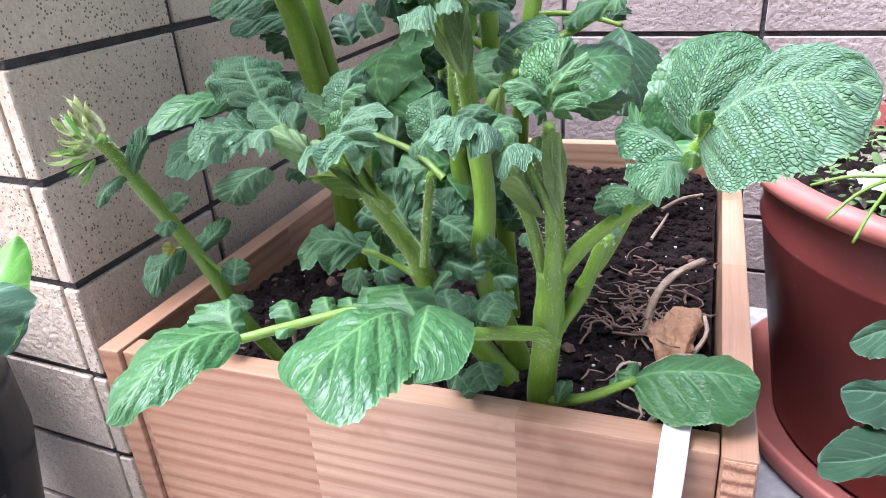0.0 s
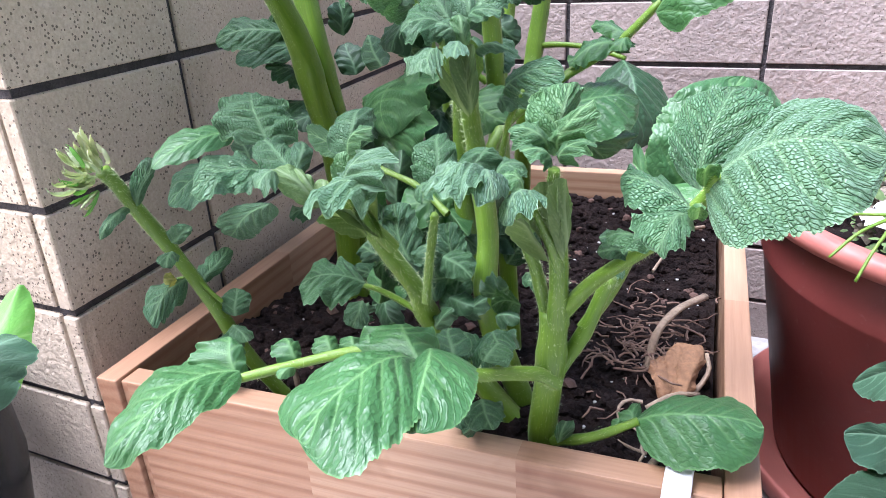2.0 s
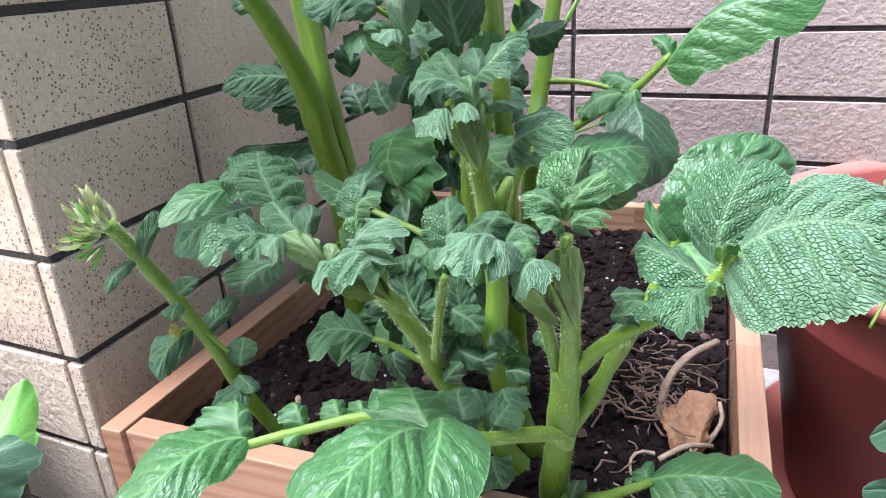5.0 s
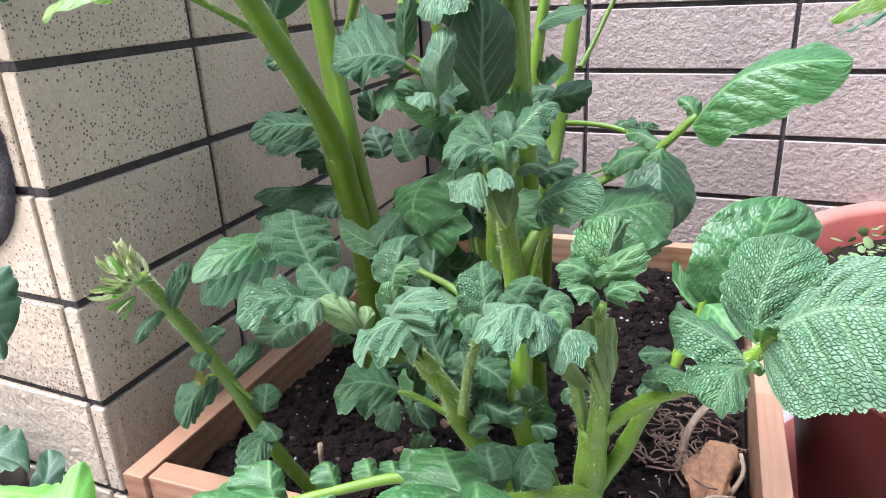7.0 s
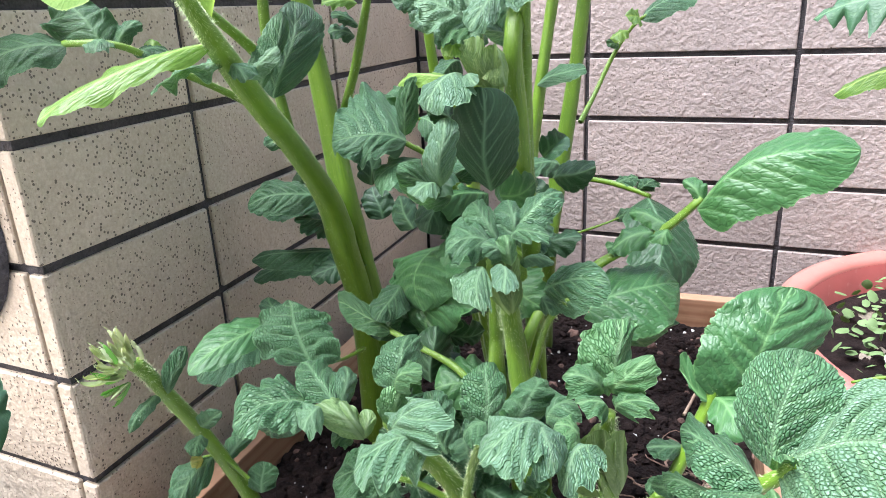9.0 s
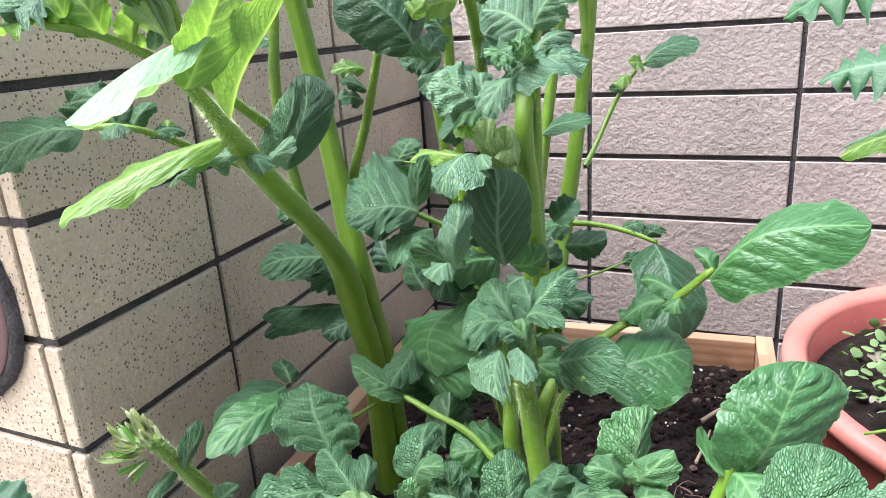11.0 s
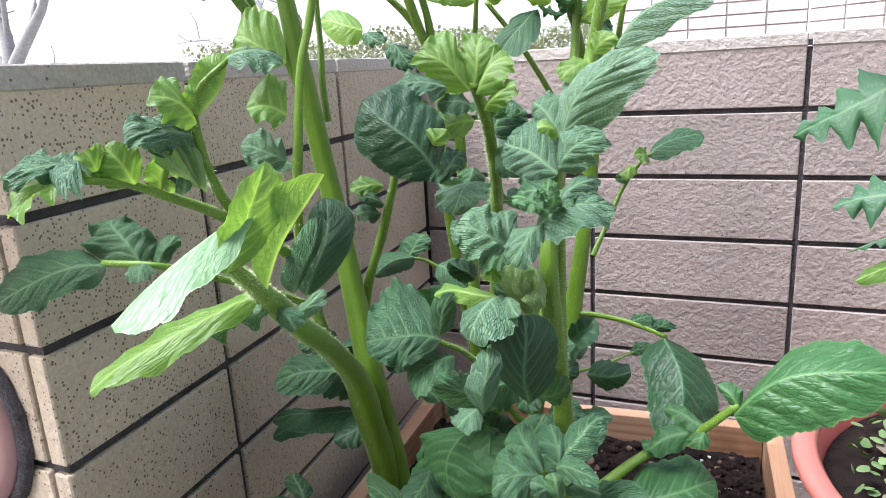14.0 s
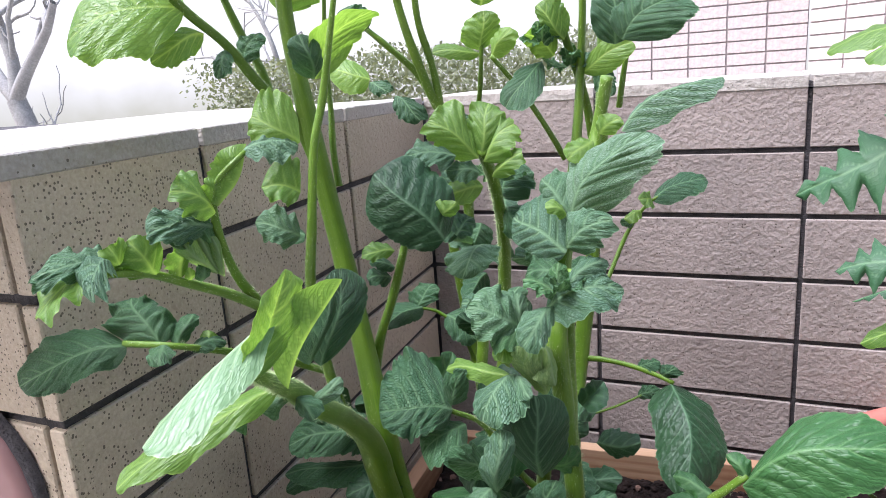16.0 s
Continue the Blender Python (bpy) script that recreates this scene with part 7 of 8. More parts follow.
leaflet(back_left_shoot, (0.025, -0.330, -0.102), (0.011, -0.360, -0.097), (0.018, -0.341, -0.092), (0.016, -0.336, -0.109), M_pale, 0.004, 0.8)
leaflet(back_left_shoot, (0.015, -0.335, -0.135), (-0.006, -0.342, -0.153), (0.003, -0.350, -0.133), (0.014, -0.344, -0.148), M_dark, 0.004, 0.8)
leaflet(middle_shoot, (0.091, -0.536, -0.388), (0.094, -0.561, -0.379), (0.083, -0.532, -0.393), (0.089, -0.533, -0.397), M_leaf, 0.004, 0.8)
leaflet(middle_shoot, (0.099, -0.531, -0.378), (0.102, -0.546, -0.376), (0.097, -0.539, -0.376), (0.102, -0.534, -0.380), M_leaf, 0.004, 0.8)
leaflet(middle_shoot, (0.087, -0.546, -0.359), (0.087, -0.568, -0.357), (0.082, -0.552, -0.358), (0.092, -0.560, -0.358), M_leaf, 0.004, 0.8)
leaflet(middle_shoot, (0.096, -0.556, -0.374), (0.098, -0.581, -0.363), (0.089, -0.555, -0.376), (0.096, -0.559, -0.380), M_leaf, 0.004, 0.8)
leaflet(middle_shoot, (0.080, -0.550, -0.377), (0.078, -0.548, -0.363), (0.081, -0.541, -0.376), (0.076, -0.553, -0.370), M_leaf, 0.004, 0.8)
leaflet(middle_shoot, (0.081, -0.541, -0.387), (0.094, -0.547, -0.381), (0.087, -0.545, -0.388), (0.089, -0.548, -0.376), M_leaf, 0.004, 0.8)
leaflet(middle_shoot, (0.077, -0.542, -0.379), (0.093, -0.561, -0.367), (0.077, -0.538, -0.387), (0.084, -0.544, -0.375), M_leaf, 0.004, 0.8)
leaflet(back_middle_shoot, (0.087, -0.461, -0.169), (0.111, -0.470, -0.160), (0.098, -0.461, -0.176), (0.097, -0.461, -0.159), M_dark, 0.004, 0.8)
leaflet(back_middle_shoot, (0.046, -0.449, -0.183), (0.031, -0.486, -0.181), (0.026, -0.447, -0.181), (0.044, -0.466, -0.194), M_gloss, 0.004, 0.8)
leaflet(back_middle_shoot, (0.031, -0.468, -0.203), (0.041, -0.489, -0.215), (0.026, -0.479, -0.211), (0.040, -0.462, -0.216), M_gloss, 0.004, 0.8)
leaflet(back_middle_shoot, (0.039, -0.486, -0.161), (0.034, -0.499, -0.174), (0.028, -0.489, -0.166), (0.045, -0.495, -0.168), M_dark, 0.004, 0.8)
leaflet(back_middle_shoot, (0.065, -0.472, -0.222), (0.090, -0.486, -0.233), (0.066, -0.479, -0.240), (0.086, -0.476, -0.216), M_gloss, 0.004, 0.8)
leaflet(back_middle_shoot, (0.071, -0.465, -0.155), (0.072, -0.472, -0.174), (0.063, -0.463, -0.167), (0.078, -0.466, -0.164), M_gloss, 0.004, 0.8)
leaflet(back_middle_shoot, (0.066, -0.439, -0.195), (0.082, -0.463, -0.211), (0.060, -0.441, -0.214), (0.082, -0.443, -0.201), M_leaf, 0.004, 0.8)
leaflet(back_middle_shoot, (0.072, -0.427, -0.166), (0.082, -0.412, -0.156), (0.086, -0.437, -0.160), (0.073, -0.432, -0.151), M_dark, 0.004, 0.8)
leaflet(back_middle_shoot, (-0.010, -0.469, -0.155), (0.001, -0.449, -0.130), (0.004, -0.459, -0.149), (-0.009, -0.472, -0.134), M_gloss, 0.004, 0.8)
leaflet(back_middle_shoot, (0.041, -0.489, -0.175), (0.025, -0.519, -0.156), (0.034, -0.499, -0.158), (0.029, -0.500, -0.179), M_leaf, 0.004, 0.8)
leaflet(back_middle_shoot, (0.015, -0.455, -0.227), (0.042, -0.439, -0.220), (0.032, -0.449, -0.236), (0.025, -0.451, -0.209), M_dark, 0.004, 0.8)
leaflet(back_middle_shoot, (0.063, -0.477, -0.176), (0.081, -0.473, -0.168), (0.073, -0.472, -0.182), (0.071, -0.484, -0.161), M_gloss, 0.004, 0.8)
leaflet(back_middle_shoot, (-0.012, -0.446, -0.228), (0.001, -0.456, -0.251), (-0.015, -0.455, -0.241), (0.004, -0.449, -0.234), M_leaf, 0.004, 0.8)
leaflet(back_middle_shoot, (0.014, -0.420, -0.218), (0.009, -0.423, -0.192), (0.016, -0.410, -0.208), (0.006, -0.429, -0.205), M_leaf, 0.004, 0.8)
leaflet(back_middle_shoot, (0.078, -0.412, -0.173), (0.059, -0.424, -0.173), (0.066, -0.408, -0.169), (0.072, -0.423, -0.178), M_leaf, 0.004, 0.8)
leaflet(back_middle_shoot, (0.023, -0.454, -0.178), (0.024, -0.486, -0.197), (0.007, -0.462, -0.189), (0.034, -0.460, -0.194), M_dark, 0.004, 0.8)
leaflet(tall_left_shoot, (-0.082, -0.409, -0.246), (-0.056, -0.422, -0.248), (-0.081, -0.408, -0.261), (-0.068, -0.407, -0.243), M_leaf, 0.004, 0.8)
leaflet(tall_left_shoot, (-0.071, -0.379, -0.202), (-0.075, -0.375, -0.179), (-0.060, -0.382, -0.187), (-0.076, -0.392, -0.188), M_dark, 0.004, 0.8)
leaflet(tall_left_shoot, (-0.076, -0.402, -0.198), (-0.086, -0.424, -0.188), (-0.089, -0.396, -0.192), (-0.085, -0.406, -0.205), M_dark, 0.004, 0.8)
leaflet(tall_left_shoot, (-0.074, -0.362, -0.233), (-0.088, -0.350, -0.211), (-0.068, -0.354, -0.219), (-0.089, -0.366, -0.225), M_dark, 0.004, 0.8)
leaflet(tall_left_shoot, (-0.092, -0.398, -0.232), (-0.107, -0.428, -0.216), (-0.110, -0.392, -0.225), (-0.097, -0.419, -0.232), M_leaf, 0.004, 0.8)
leaflet(tall_left_shoot, (-0.079, -0.406, -0.255), (-0.099, -0.428, -0.259), (-0.095, -0.411, -0.250), (-0.079, -0.424, -0.261), M_dark, 0.004, 0.8)
leaflet(tall_left_shoot, (-0.120, -0.404, -0.221), (-0.104, -0.412, -0.181), (-0.108, -0.395, -0.209), (-0.133, -0.396, -0.209), M_dark, 0.004, 0.8)
leaflet(back_left_shoot, (-0.003, -0.331, -0.076), (0.026, -0.346, -0.075), (0.009, -0.337, -0.083), (0.010, -0.334, -0.068), M_pale, 0.004, 0.8)
leaflet(back_left_shoot, (0.037, -0.373, -0.073), (0.035, -0.378, -0.099), (0.024, -0.371, -0.085), (0.049, -0.382, -0.084), M_leaf, 0.004, 0.8)

# ---- pots beside the box ----
def oval_pot(name, label, x, y, profile, mat, soil_z, soil_r):
    e = tagged(new(name), label, "pot")
    e.matrix_basis = pose(x, y, 0)
    part("body", lathe(profile, 72), mat, e, smooth=True)
    part("soil_fill", lathe([(0.0, soil_z + 0.004), (soil_r * 0.6, soil_z + 0.002), (soil_r, soil_z)], 32), M_soil, e, "dark soil in the pot", smooth=True)
    return e


oval_pot("black_pot", "rounded matt black plant pot beside the pier", -0.284, -0.684,
         [(0.0, FLOOR + 0.001), (0.060, FLOOR + 0.001), (0.070, FLOOR + 0.012), (0.092, FLOOR + 0.08), (0.1045, FLOOR + 0.16), (0.103, FLOOR + 0.205), (0.090, FLOOR + 0.255), (0.072, FLOOR + 0.29),
          (0.068, FLOOR + 0.292), (0.066, FLOOR + 0.288), (0.085, FLOOR + 0.25), (0.09, FLOOR + 0.2)], M_black, -0.365, 0.084)
M_navy = mat_plastic("glossy_dark_plastic", (0.03, 0.032, 0.05), 0.16, 0.15)
oval_pot("glossy_pot", "glossy dark plastic pot with a young plant", 0.372, -0.478,
         [(0.0, FLOOR + 0.001), (0.045, FLOOR + 0.001), (0.05, FLOOR + 0.006), (0.066, FLOOR + 0.19), (0.069, FLOOR + 0.193), (0.069, FLOOR + 0.204), (0.0665, FLOOR + 0.206), (0.063, FLOOR + 0.20), (0.058, FLOOR + 0.12)], M_navy, -0.425, 0.0625)

# soil, dry bits and small leaves in the terracotta pot
pot_soil = tagged(part("pot_soil", lathe([(0.0, -0.372), (0.08, -0.374), (0.15, -0.371), (0.2005, -0.374)], 64), M_soil, None, smooth=True), "dark soil inside the terracotta pot", "soil", kind="stuff")
pot_soil.matrix_basis = pose(0.437, -0.182, -0.004)
M_sedum = mat_leaf("small_grey_green_leaf", (0.15, 0.22, 0.09), (0.09, 0.15, 0.05), (0.22, 0.30, 0.14), 0.55, 0.1, 0.1)
M_petal = mat_rough("white_petal", (0.72, 0.71, 0.73), (0.84, 0.83, 0.85), 120, 0.55, 0.2, 0.001)


def low_plants():
    vs, fs, uv = [], [], []
    for _ in range(900):
        a, r = rng.uniform(0, 6.3), 0.180 * math.sqrt(rng.random())
        c = Vector((0.437 + r * math.cos(a), -0.182 + r * math.sin(a), -0.370 + rng.uniform(0, 0.022)))
        d = Vector((rng.gauss(0, 1), rng.gauss(0, 1), rng.gauss(0, 0.8))).normalized()
        s = rng.uniform(0.006, 0.014)
        q = d.cross(Vector((0, 0, 1))).normalized() * s * 0.36
        v, f, t, _e = blade(c, c + d * s, c + d * s * 0.45 - q, c + d * s * 0.45 + q, s * 0.08, 0.1, 8, 5, ruffle=0.05)
        k = len(vs)
        vs += list(v)
        uv += list(t)
        fs += [[i + k for i in g] for g in f]
    return mesh("low_plants", vs, fs, M_sedum, None, smooth=True, uvs=uv)


tagged(low_plants(), "small grey-green succulent leaves strewn over pot soil", "ground cover", kind="stuff")


def dry_litter(name, label, mat, centre, spread, n, size, flat=True, z=None):
    vs, fs, uv = [], [], []
    for _ in range(n):
        c = Vector((centre[0] + rng.gauss(0, spread), centre[1] + rng.gauss(0, spread * 1.2), centre[2] + rng.uniform(0, 0.01)))
        if (c - Vector((0.437, -0.182, c.z))).length > 0.165:
            continue
        d = Vector((rng.gauss(0, 1), rng.gauss(0, 1), rng.gauss(0, 0.3))).normalized()
        s = size * rng.uniform(0.5, 1.2)
        q = d.cross(Vector((0.2, 0.1, 1))).normalized() * s * rng.uniform(0.2, 0.4)
        v, f, t, _e = blade(c, c + d * s, c + d * s * 0.45 - q + Vector((0, 0, s * 0.2)), c + d * s * 0.45 + q + Vector((0, 0, s * 0.2)), s * 0.15, 0.5, 12, 9, ruffle=0.3, lobes=0.1)
        k = len(vs)
        vs += list(v)
        uv += list(t)
        fs += [[i + k for i in g] for g in f]
    return tagged(mesh(name, vs, fs, mat, None, smooth=True, uvs=uv), label, "litter", kind="stuff")


M_litter = mat_rough("grey_brown_litter", (0.10, 0.085, 0.06), (0.24, 0.20, 0.15), 60, 0.85)
dry_litter("leaf_litter", "dry brown leaves lying on the pot soil", M_litter, (0.40, -0.20, -0.368), 0.085, 330, 0.021)

flower = tagged(new("white_flower"), "white fallen flower with open petals on soil", "flower")
flower.matrix_basis = pose(0.318, -0.262, -0.352)
for k in range(5):
    a = k * 1.257 + 0.4
    d, q = Vector((math.cos(a), math.sin(a), 0.25)), Vector((-math.sin(a), math.cos(a), 0))
    v, f, t, _e = blade(d * 0.004, d * 0.034, d * 0.022 - q * 0.013, d * 0.022 + q * 0.013, 0.003, 0.3, 20, 13, peak=0.6, ruffle=0.12)
    mesh("petal", v, f, M_petal, flower, smooth=True, uvs=t)
bloom = copy_thing(flower, pose(0.352, -0.30, -0.345, 30, 10, 70))
sprig = tagged(new("green_sprig"), "pale green flower stalks resting over the pot rim", "plant stem")
sprig.matrix_basis = pose(0.31, -0.33, -0.33)
for dx, dy, dz in ((-0.045, -0.03, -0.012), (-0.03, -0.045, -0.02), (-0.005, -0.05, -0.024), (-0.055, 0.0, 0.0)):
    tube("sprig_stalk", [(0.05, 0.03, 0.016), (0.0, 0.0, 0.012), (dx * 0.6, dy * 0.6, 0.008 + dz * 0.3), (dx, dy, dz)], 0.0016, 0.0010, M_stem, None, 8)[0].parent = sprig

# ---- round pipe end in the pier ----
M_pipe = mat_plastic("mauve_pipe", (0.36, 0.20, 0.19), 0.5, 0.3)
pipe = tagged(new("wall_pipe"), "mauve round pipe end set in the tiled pier", "pipe")
pipe.matrix_basis = pose(-0.262, PIER, -0.190, 90, 0, 0)
part("pipe_end", lathe([(0.0, 0.010), (0.052, 0.010), (0.0575, 0.008), (0.0595, 0.003), (0.0595, -0.02)], 64), M_pipe, pipe, smooth=True)


def ragged_ring():
    bm = lathe([(0.0585, 0.0005), (0.0590, 0.0045), (0.0615, 0.0055), (0.0655, 0.0042), (0.067, 0.0005)], 96)
    for v in bm.verts:
        k = noise.noise(v.co * 120) * 0.0022 + noise.noise(v.co * 420) * 0.001
        v.co.x *= 1 + k * 14
        v.co.y *= 1 + k * 14
        v.co.z += k * 0.6
    return bm


part("rim", ragged_ring(), M_grout, pipe, "ragged dark sealant rim", smooth=True)

# ---- small things on the box and soil ----
def bent_strip():
    """Narrow white plastic strip hooked over the front board and hanging below it."""
    m = planter.matrix_basis
    path = [(0.3370, 0.030, -0.392), (0.3365, 0.020, RIM + 0.0012), (0.3360, 0.010, RIM + 0.0030), (0.3355, 0.0, RIM + 0.0012), (0.3350, -0.004, RIM - 0.010), (0.3335, -0.0045, RIM - 0.05), (0.3310, -0.0035, RIM - 0.13)]
    c = spline(path, 40)
    vs, fs = [], []
    for k, p in enumerate(c):
        d = (c[min(k + 1, 39)] - c[max(k - 1, 0)]).normalized()
        s = Vector((1, 0, 0))
        nrm = d.cross(s).normalized()
        for a, b in ((-0.0062, 0.0), (-0.0055, 0.0006), (-0.002, 0.0007), (0.0, 0.0004), (0.002, 0.0007), (0.0055, 0.0006), (0.0062, 0.0), (0.0055, -0.0006), (-0.0055, -0.0006)):
            vs.append(m @ (p + s * a - nrm * b))
    for k in range(39):
        for i in range(9):
            j = (i + 1) % 9
            fs.append((k * 9 + i, k * 9 + j, (k + 1) * 9 + j, (k + 1) * 9 + i))
    return mesh("white_strip", vs, fs, M_white, None, smooth=True)


tagged(bent_strip(), "narrow white plastic strip hooked over the box front", "strip")


def strew(name, label, mat, n, lo, hi, area, squash=0.75):
    """Crumbs lying on the soil: small lumpy stones joined into one sheet of stuff."""
    vs, fs = [], []
    ico = [(0, 0, 1), (0.89, 0, 0.45), (0.28, 0.85, 0.45), (-0.72, 0.53, 0.45), (-0.72, -0.53, 0.45), (0.28, -0.85, 0.45),
           (0.72, 0.53, -0.45), (-0.28, 0.85, -0.45), (-0.89, 0, -0.45), (-0.28, -0.85, -0.45), (0.72, -0.53, -0.45), (0, 0, -1)]
    tri = [(0, 1, 2), (0, 2, 3), (0, 3, 4), (0, 4, 5), (0, 5, 1), (1, 6, 2), (2, 7, 3), (3, 8, 4), (4, 9, 5), (5, 10, 1),
           (2, 6, 7), (3, 7, 8), (4, 8, 9), (5, 9, 10), (1, 10, 6), (6, 11, 7), (7, 11, 8), (8, 11, 9), (9, 11, 10), (10, 11, 6)]
    m = planter.matrix_basis
    for _ in range(n):
        p = m @ Vector((rng.uniform(area[0], area[1]), rng.uniform(area[2], area[3]), 0))
        s = lo + (hi - lo) * rng.random() ** 2.5
        z = soil_height(p.x, p.y) + s * 0.25
        rot = Euler((rng.uniform(0, 6), rng.uniform(0, 6), rng.uniform(0, 6))).to_matrix()
        k = len(vs)
        for q in ico:
            r = rot @ (Vector(q) * s * rng.uniform(0.7, 1.2))
            vs.append((p.x + r.x, p.y + r.y, z + r.z * squash))
        fs += [(a + k, b + k, c + k) for a, b, c in tri]
    return tagged(mesh(name, vs, fs, mat, None), label, "soil", kind="stuff")


inner = (BT + 0.004, BW - BT - 0.004, BT + 0.008, BD - BT - 0.006)
strew("soil_crumbs", "dark brown soil crumbs of all sizes", M_soil, 9000, 0.0010, 0.0058, inner)
strew("bark_bits", "reddish brown bark bits in the soil", mat_rough("bark", (0.06, 0.032, 0.024), (0.13, 0.07, 0.05), 90, 0.9), 260, 0.002, 0.0065, inner)
strew("perlite_grains", "small pale perlite grains in the soil", M_perlite, 420, 0.0006, 0.0020, inner, 0.9)

# dry roots and old stalks near the right-hand board
roots = tagged(new("dry_roots"), "tangle of dry pale roots and stalks on the soil", "roots")
roots.matrix_basis = pose(0.17, -0.42, SOIL)


M_fibre = mat_rough("brown_fibre", (0.11, 0.058, 0.042), (0.24, 0.15, 0.105), 120, 0.9)


def root(pts, r0, r1, mat=M_straw):
    c = [(x - 0.17, y + 0.42, z - SOIL) for x, y, z in pts]
    tube("root", c, r0, r1, mat, None, 6, 0.12)[0].parent = roots


def twig(x, y, z, length, turn, rise, bendy, r, mat=M_straw):
    pts, p, a = [], Vector((x, y, z)), radians(turn)
    for k in range(5):
        pts.append(tuple(p))
        a += rng.uniform(-bendy, bendy)
        p = p + Vector((math.cos(a), math.sin(a), rise * (1 - k * 0.45))) * length / 4
    root(pts, r, r * 0.55, mat)


root([(0.166, -0.437, -0.400), (0.170, -0.428, -0.378), (0.180, -0.412, -0.368), (0.195, -0.392, -0.366)], 0.0026, 0.0024)
root([(0.186, -0.475, -0.402), (0.196, -0.462, -0.396), (0.203, -0.448, -0.388), (0.2005, -0.440, -0.380)], 0.0020, 0.0012)
root([(0.172, -0.480, -0.400), (0.186, -0.471, -0.393), (0.200, -0.466, -0.393)], 0.0020, 0.0014)
root([(0.172, -0.552, -0.402), (0.182, -0.535, -0.396), (0.188, -0.520, -0.390)], 0.0026, 0.0020)
root([(0.150, -0.240, -0.394), (0.165, -0.225, -0.388), (0.182, -0.215, -0.386)], 0.0022, 0.0016)
root([(0.150, -0.300, -0.396), (0.156, -0.275, -0.390), (0.158, -0.262, -0.388)], 0.0014, 0.0009)
root([(-0.033, -0.536, -0.402), (-0.0335, -0.537, -0.386), (-0.0325, -0.538, -0.366)], 0.0021, 0.0018)
for _ in range(110):
    twig(rng.gauss(0.160, 0.017), rng.gauss(-0.425, 0.034), rng.uniform(-0.402, -0.386), rng.uniform(0.008, 0.026), rng.uniform(0, 360), rng.uniform(-0.1, 0.8), 1.1, rng.uniform(0.0004, 0.0010), M_fibre)
for _ in range(8):
    twig(rng.gauss(0.185, 0.008), rng.gauss(-0.49, 0.02), rng.uniform(-0.402, -0.392), rng.uniform(0.015, 0.035), rng.uniform(0, 360), rng.uniform(0.0, 0.5), 0.8, rng.uniform(0.0008, 0.0014))
husk = tagged(new("dry_husk"), "curled orange-brown dry leaf on the soil", "dry leaf")
husk.matrix_basis = pose(0.186, -0.452, -0.398)
for B, T, L, R in (((0.0, -0.02, 0.0), (-0.002, 0.022, 0.016), (-0.008, 0.0, 0.014), (0.009, 0.006, 0.010)), ((0.004, -0.022, 0.0), (0.012, 0.018, 0.018), (0.001, 0.0, 0.015), (0.013, -0.004, 0.006)), ((-0.004, -0.024, 0.0), (-0.014, 0.008, 0.010), (-0.014, -0.010, 0.010), (-0.002, 0.0, 0.012))):
    v, f, t, _e = blade(B, T, L, R, 0.006, 0.5, 30, 17, ruffle=0.25, lobes=0.1)
    mesh("dry_blade", v, f, M_dry, husk, smooth=True, uvs=t)

# ---- beyond the wall ----
def tree_tube(name, pts, r0, r1, mat, parent):
    length = sum((Vector(b) - Vector(a)).length for a, b in zip(pts, pts[1:]))
    c = spline(pts, max(6, int(length / 0.12)))
    vs, fs, seg = [], [], 8
    side = Vector((1, 0, 0))
    for k, p in enumerate(c):
        d = (c[min(k + 1, len(c) - 1)] - c[max(k - 1, 0)]).normalized()
        side = (side - d * side.dot(d)).normalized()
        up = d.cross(side)
        r = r0 + (r1 - r0) * k / (len(c) - 1)
        vs += [p + side * r * math.cos(i * 0.785) + up * r * math.sin(i * 0.785) for i in range(seg)]
    for k in range(len(c) - 1):
        for i in range(seg):
            j = (i + 1) % seg
            fs.append((k * seg + i, k * seg + j, (k + 1) * seg + j, (k + 1) * seg + i))
    ob = mesh(name, vs, fs, mat, None, smooth=True)
    ob.parent = parent
    return ob


M_trunk = mat_rough("grey_bark", (0.22, 0.21, 0.21), (0.34, 0.33, 0.32), 6, 0.9)


def bare_tree(x, y, z, height, lean, thick, seed):
    g = random.Random(seed)
    e = tagged(new("bare_tree"), "bare grey tree with spreading branches beyond the wall", "tree")
    e.matrix_basis = pose(x, y, z)
    fork = Vector((-0.10 * lean, 0, height * 0.62))
    tree_tube("trunk", [(0.06 * lean, 0, 0), (0.10 * lean, 0, height * 0.3), (0.0, 0.02, height * 0.5), tuple(fork)], thick, thick * 0.7, M_trunk, e)

    def grow(p, d, length, r, depth):
        pts = [tuple(p)]
        for i in range(4):
            p = p + d * length * 0.25
            d = (d + Vector((g.gauss(0, 0.28), g.gauss(0, 0.2), g.gauss(0.02, 0.25)))).normalized()
            pts.append(tuple(p))
        tree_tube("branch", pts, r, r * 0.45, M_trunk, e)
        if depth:
            for q in pts[1:]:
                if g.random() < 0.8:
                    side = (d + Vector((g.choice((-1, 1)) * g.uniform(0.5, 1.2), g.gauss(0, 0.4), g.gauss(0.1, 0.5)))).normalized()
                    grow(Vector(q), side, length * g.uniform(0.45, 0.7), r * 0.45, depth - 1)
    for d, s in (((-0.75, 0.1, 0.75), 1.3), ((0.7, -0.1, 0.65), 1.2), ((0.05, 0.1, 1.0), 1.4), ((1.0, 0.1, 0.15), 1.0), ((-1.0, 0.0, 0.05), 0.9)):
        at = fork if s > 1.1 else Vector((0, 0.02, height * g.uniform(0.42, 0.52)))
        grow(at, Vector(d).normalized(), s, thick * (0.55 if s > 1.1 else 0.3), 2)
    return e


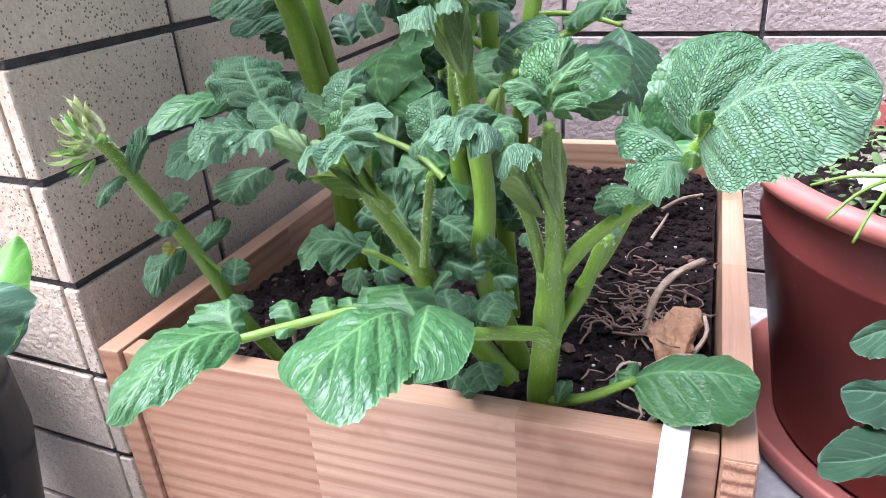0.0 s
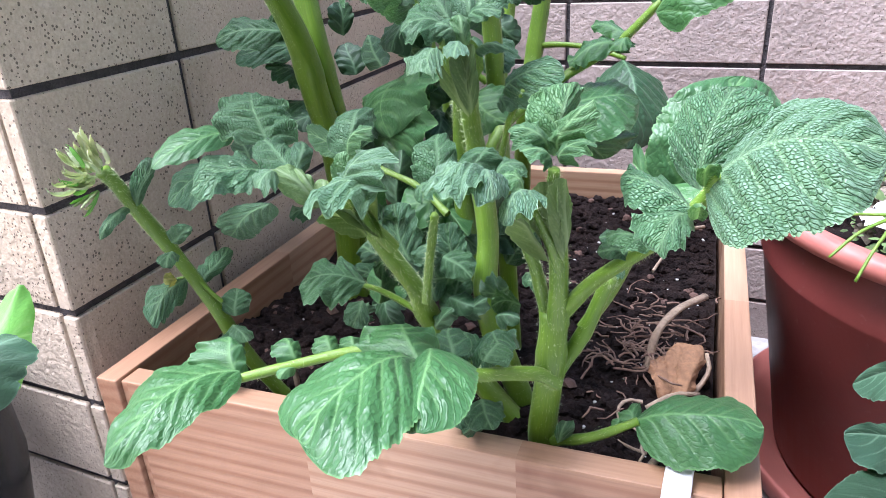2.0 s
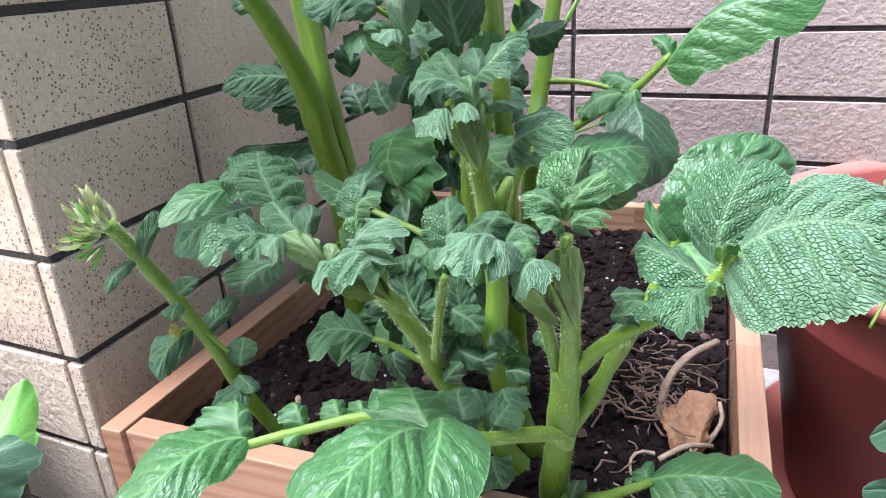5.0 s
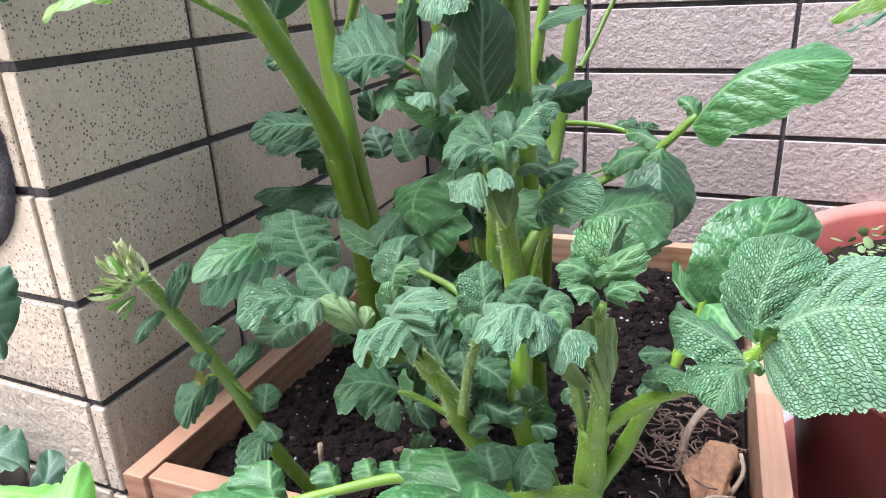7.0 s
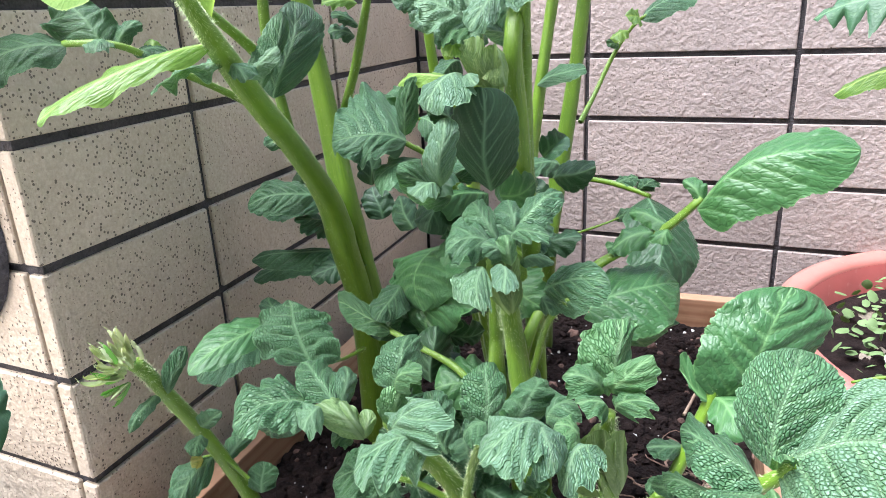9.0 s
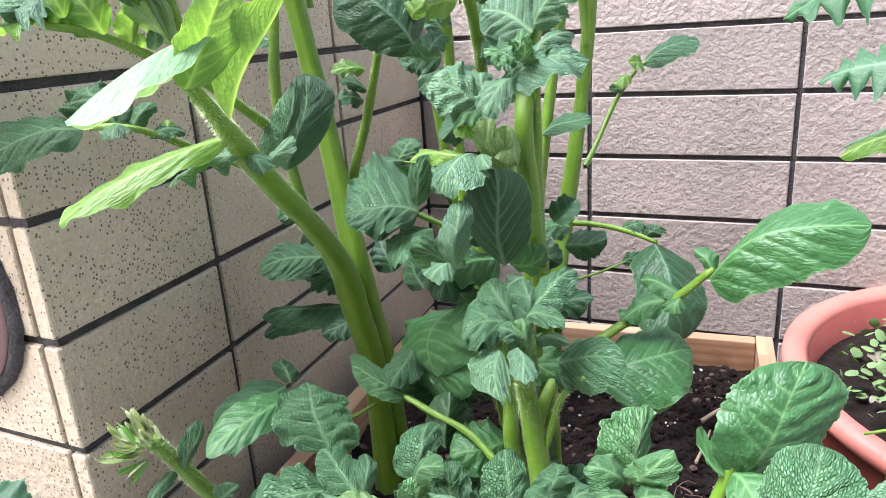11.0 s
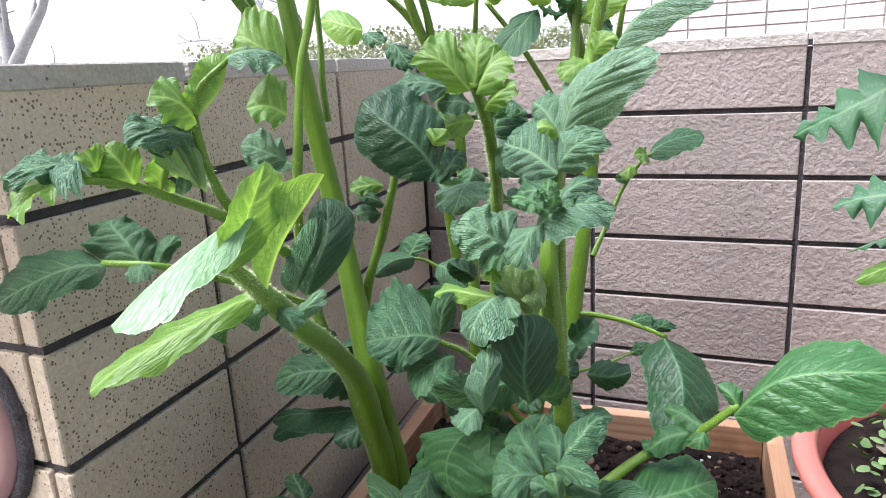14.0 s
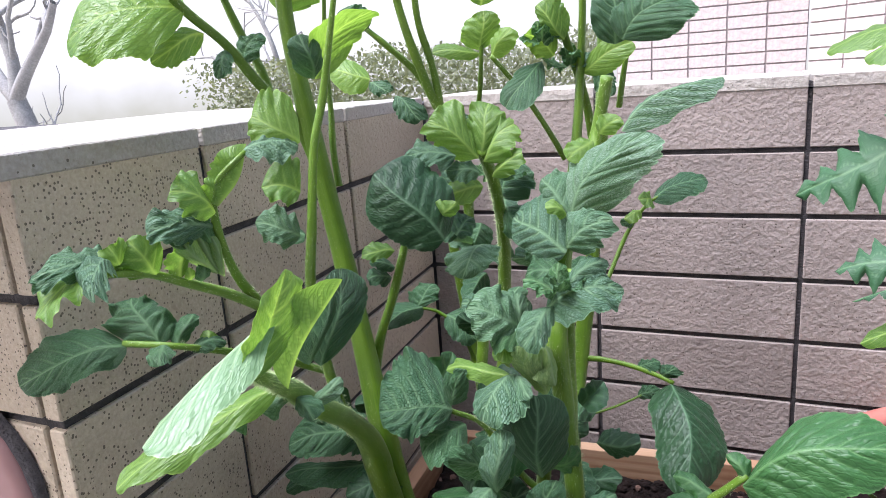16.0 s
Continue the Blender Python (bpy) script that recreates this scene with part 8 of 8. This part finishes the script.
ground = tagged(part("ground", slab((-60, 0.6, -2.2), (60, 33.5, -2.0)), mat_rough("pale_paving", (0.30, 0.29, 0.27), (0.42, 0.40, 0.37), 1.5, 0.9), None), "pale paved ground outside below the balcony", "ground", kind="structure")
bare_tree(-6.45, 4.05, -2.0, 3.4, 1.0, 0.13, 3)
bare_tree(-6.1, 7.6, -2.0, 3.1, -1.5, 0.09, 5)

M_hedge = mat_leaf("pale_hedge_leaf", (0.20, 0.21, 0.14), (0.13, 0.14, 0.09), (0.24, 0.25, 0.17), 0.6, 0.3, 0.1)


def hedge(x0, x1, y, top):
    vs, fs, uv = [], [], []
    for _ in range(26000):
        x = rng.uniform(x0, x1)
        hump = top + 0.25 * noise.noise(Vector((x * 1.3, 2, 0))) + 0.1 * noise.noise(Vector((x * 5, 7, 0)))
        p = Vector((x, y + rng.gauss(0, 0.35), max(-1.99, hump - abs(rng.gauss(0, 0.9)))))
        a = Vector((rng.gauss(0, 1), rng.gauss(0, 1), rng.gauss(0, 1))).normalized() * rng.uniform(0.012, 0.035)
        b = a.orthogonal().normalized() * a.length * 0.6
        k = len(vs)
        vs += [p - a, p - b, p + a, p + b]
        uv += [(0, 0.5), (0.4, 0), (1, 0.5), (0.4, 1)]
        fs.append((k, k + 1, k + 2, k + 3))
    return tagged(mesh("hedge", vs, fs, M_hedge, None, uvs=uv), "pale hazy shrubs outside beyond the wall", "shrubs", kind="stuff")


hedge(-6.0, -1.2, 6.5, 0.35)

# tiled wall of the next balcony
M_next = mat_rough("pale_pink_tile", (0.52, 0.44, 0.425), (0.58, 0.495, 0.48), 5, 0.6, 0.2, 0.002)
M_nextj = mat_rough("grey_joint", (0.27, 0.235, 0.235), (0.33, 0.29, 0.285), 30, 0.9)


def next_wall(name, x0, y0, x1, y1, z0, z1):
    d = Vector((x1 - x0, y1 - y0, 0))
    length, turn = d.length, math.degrees(math.atan2(d.y, d.x))
    w = tagged(part(name, slab((0, 0.008, -2.0), (length, 0.2, z1)), M_nextj, None), "pale pink tiled wall of the next balcony", "wall", kind="structure")
    w.matrix_basis = pose(x0, y0, 0, 0, 0, turn)
    me = tile_mesh("far_tile", PX - 0.010, PZ - 0.009, M_next, 0.02)
    for c in range(int(length / PX)):
        for r in range(int((z1 - z0) / PZ)):
            lay(w, me, "far_tile", pose(PX * (c + 0.5), 0, z1 - PZ * (r + 0.5)))
    return w


next_wall("wall_next", -0.60, 3.80, 0.47, 3.80, -0.30, 0.82)
next_wall("wall_next_side", 0.475, 3.80, 1.35, 3.05, -0.30, 0.82)


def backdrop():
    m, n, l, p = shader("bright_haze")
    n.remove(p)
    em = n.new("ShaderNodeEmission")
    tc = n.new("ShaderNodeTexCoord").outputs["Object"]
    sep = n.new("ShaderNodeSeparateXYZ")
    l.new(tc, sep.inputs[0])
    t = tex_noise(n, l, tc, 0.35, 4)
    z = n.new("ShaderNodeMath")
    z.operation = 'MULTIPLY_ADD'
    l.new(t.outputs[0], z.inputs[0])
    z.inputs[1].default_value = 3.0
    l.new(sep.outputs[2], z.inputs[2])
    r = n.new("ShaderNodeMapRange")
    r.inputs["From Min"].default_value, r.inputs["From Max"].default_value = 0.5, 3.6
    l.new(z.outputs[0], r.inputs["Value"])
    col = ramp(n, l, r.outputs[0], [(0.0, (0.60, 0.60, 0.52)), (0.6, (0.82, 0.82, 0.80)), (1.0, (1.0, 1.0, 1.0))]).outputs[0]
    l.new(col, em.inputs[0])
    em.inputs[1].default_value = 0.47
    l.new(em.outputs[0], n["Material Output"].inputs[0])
    vs, fs = [], []
    for k in range(33):
        a = radians(15 + 150 * k / 32)
        for z0 in (-14, 20):
            vs.append((34 * math.cos(a), 34 * math.sin(a), z0))
    for k in range(32):
        fs.append((2 * k, 2 * k + 1, 2 * k + 3, 2 * k + 2))
    return tagged(mesh("backdrop", vs, fs, m, None, smooth=True), "bright hazy sky and distance outside", "backdrop", kind="structure")


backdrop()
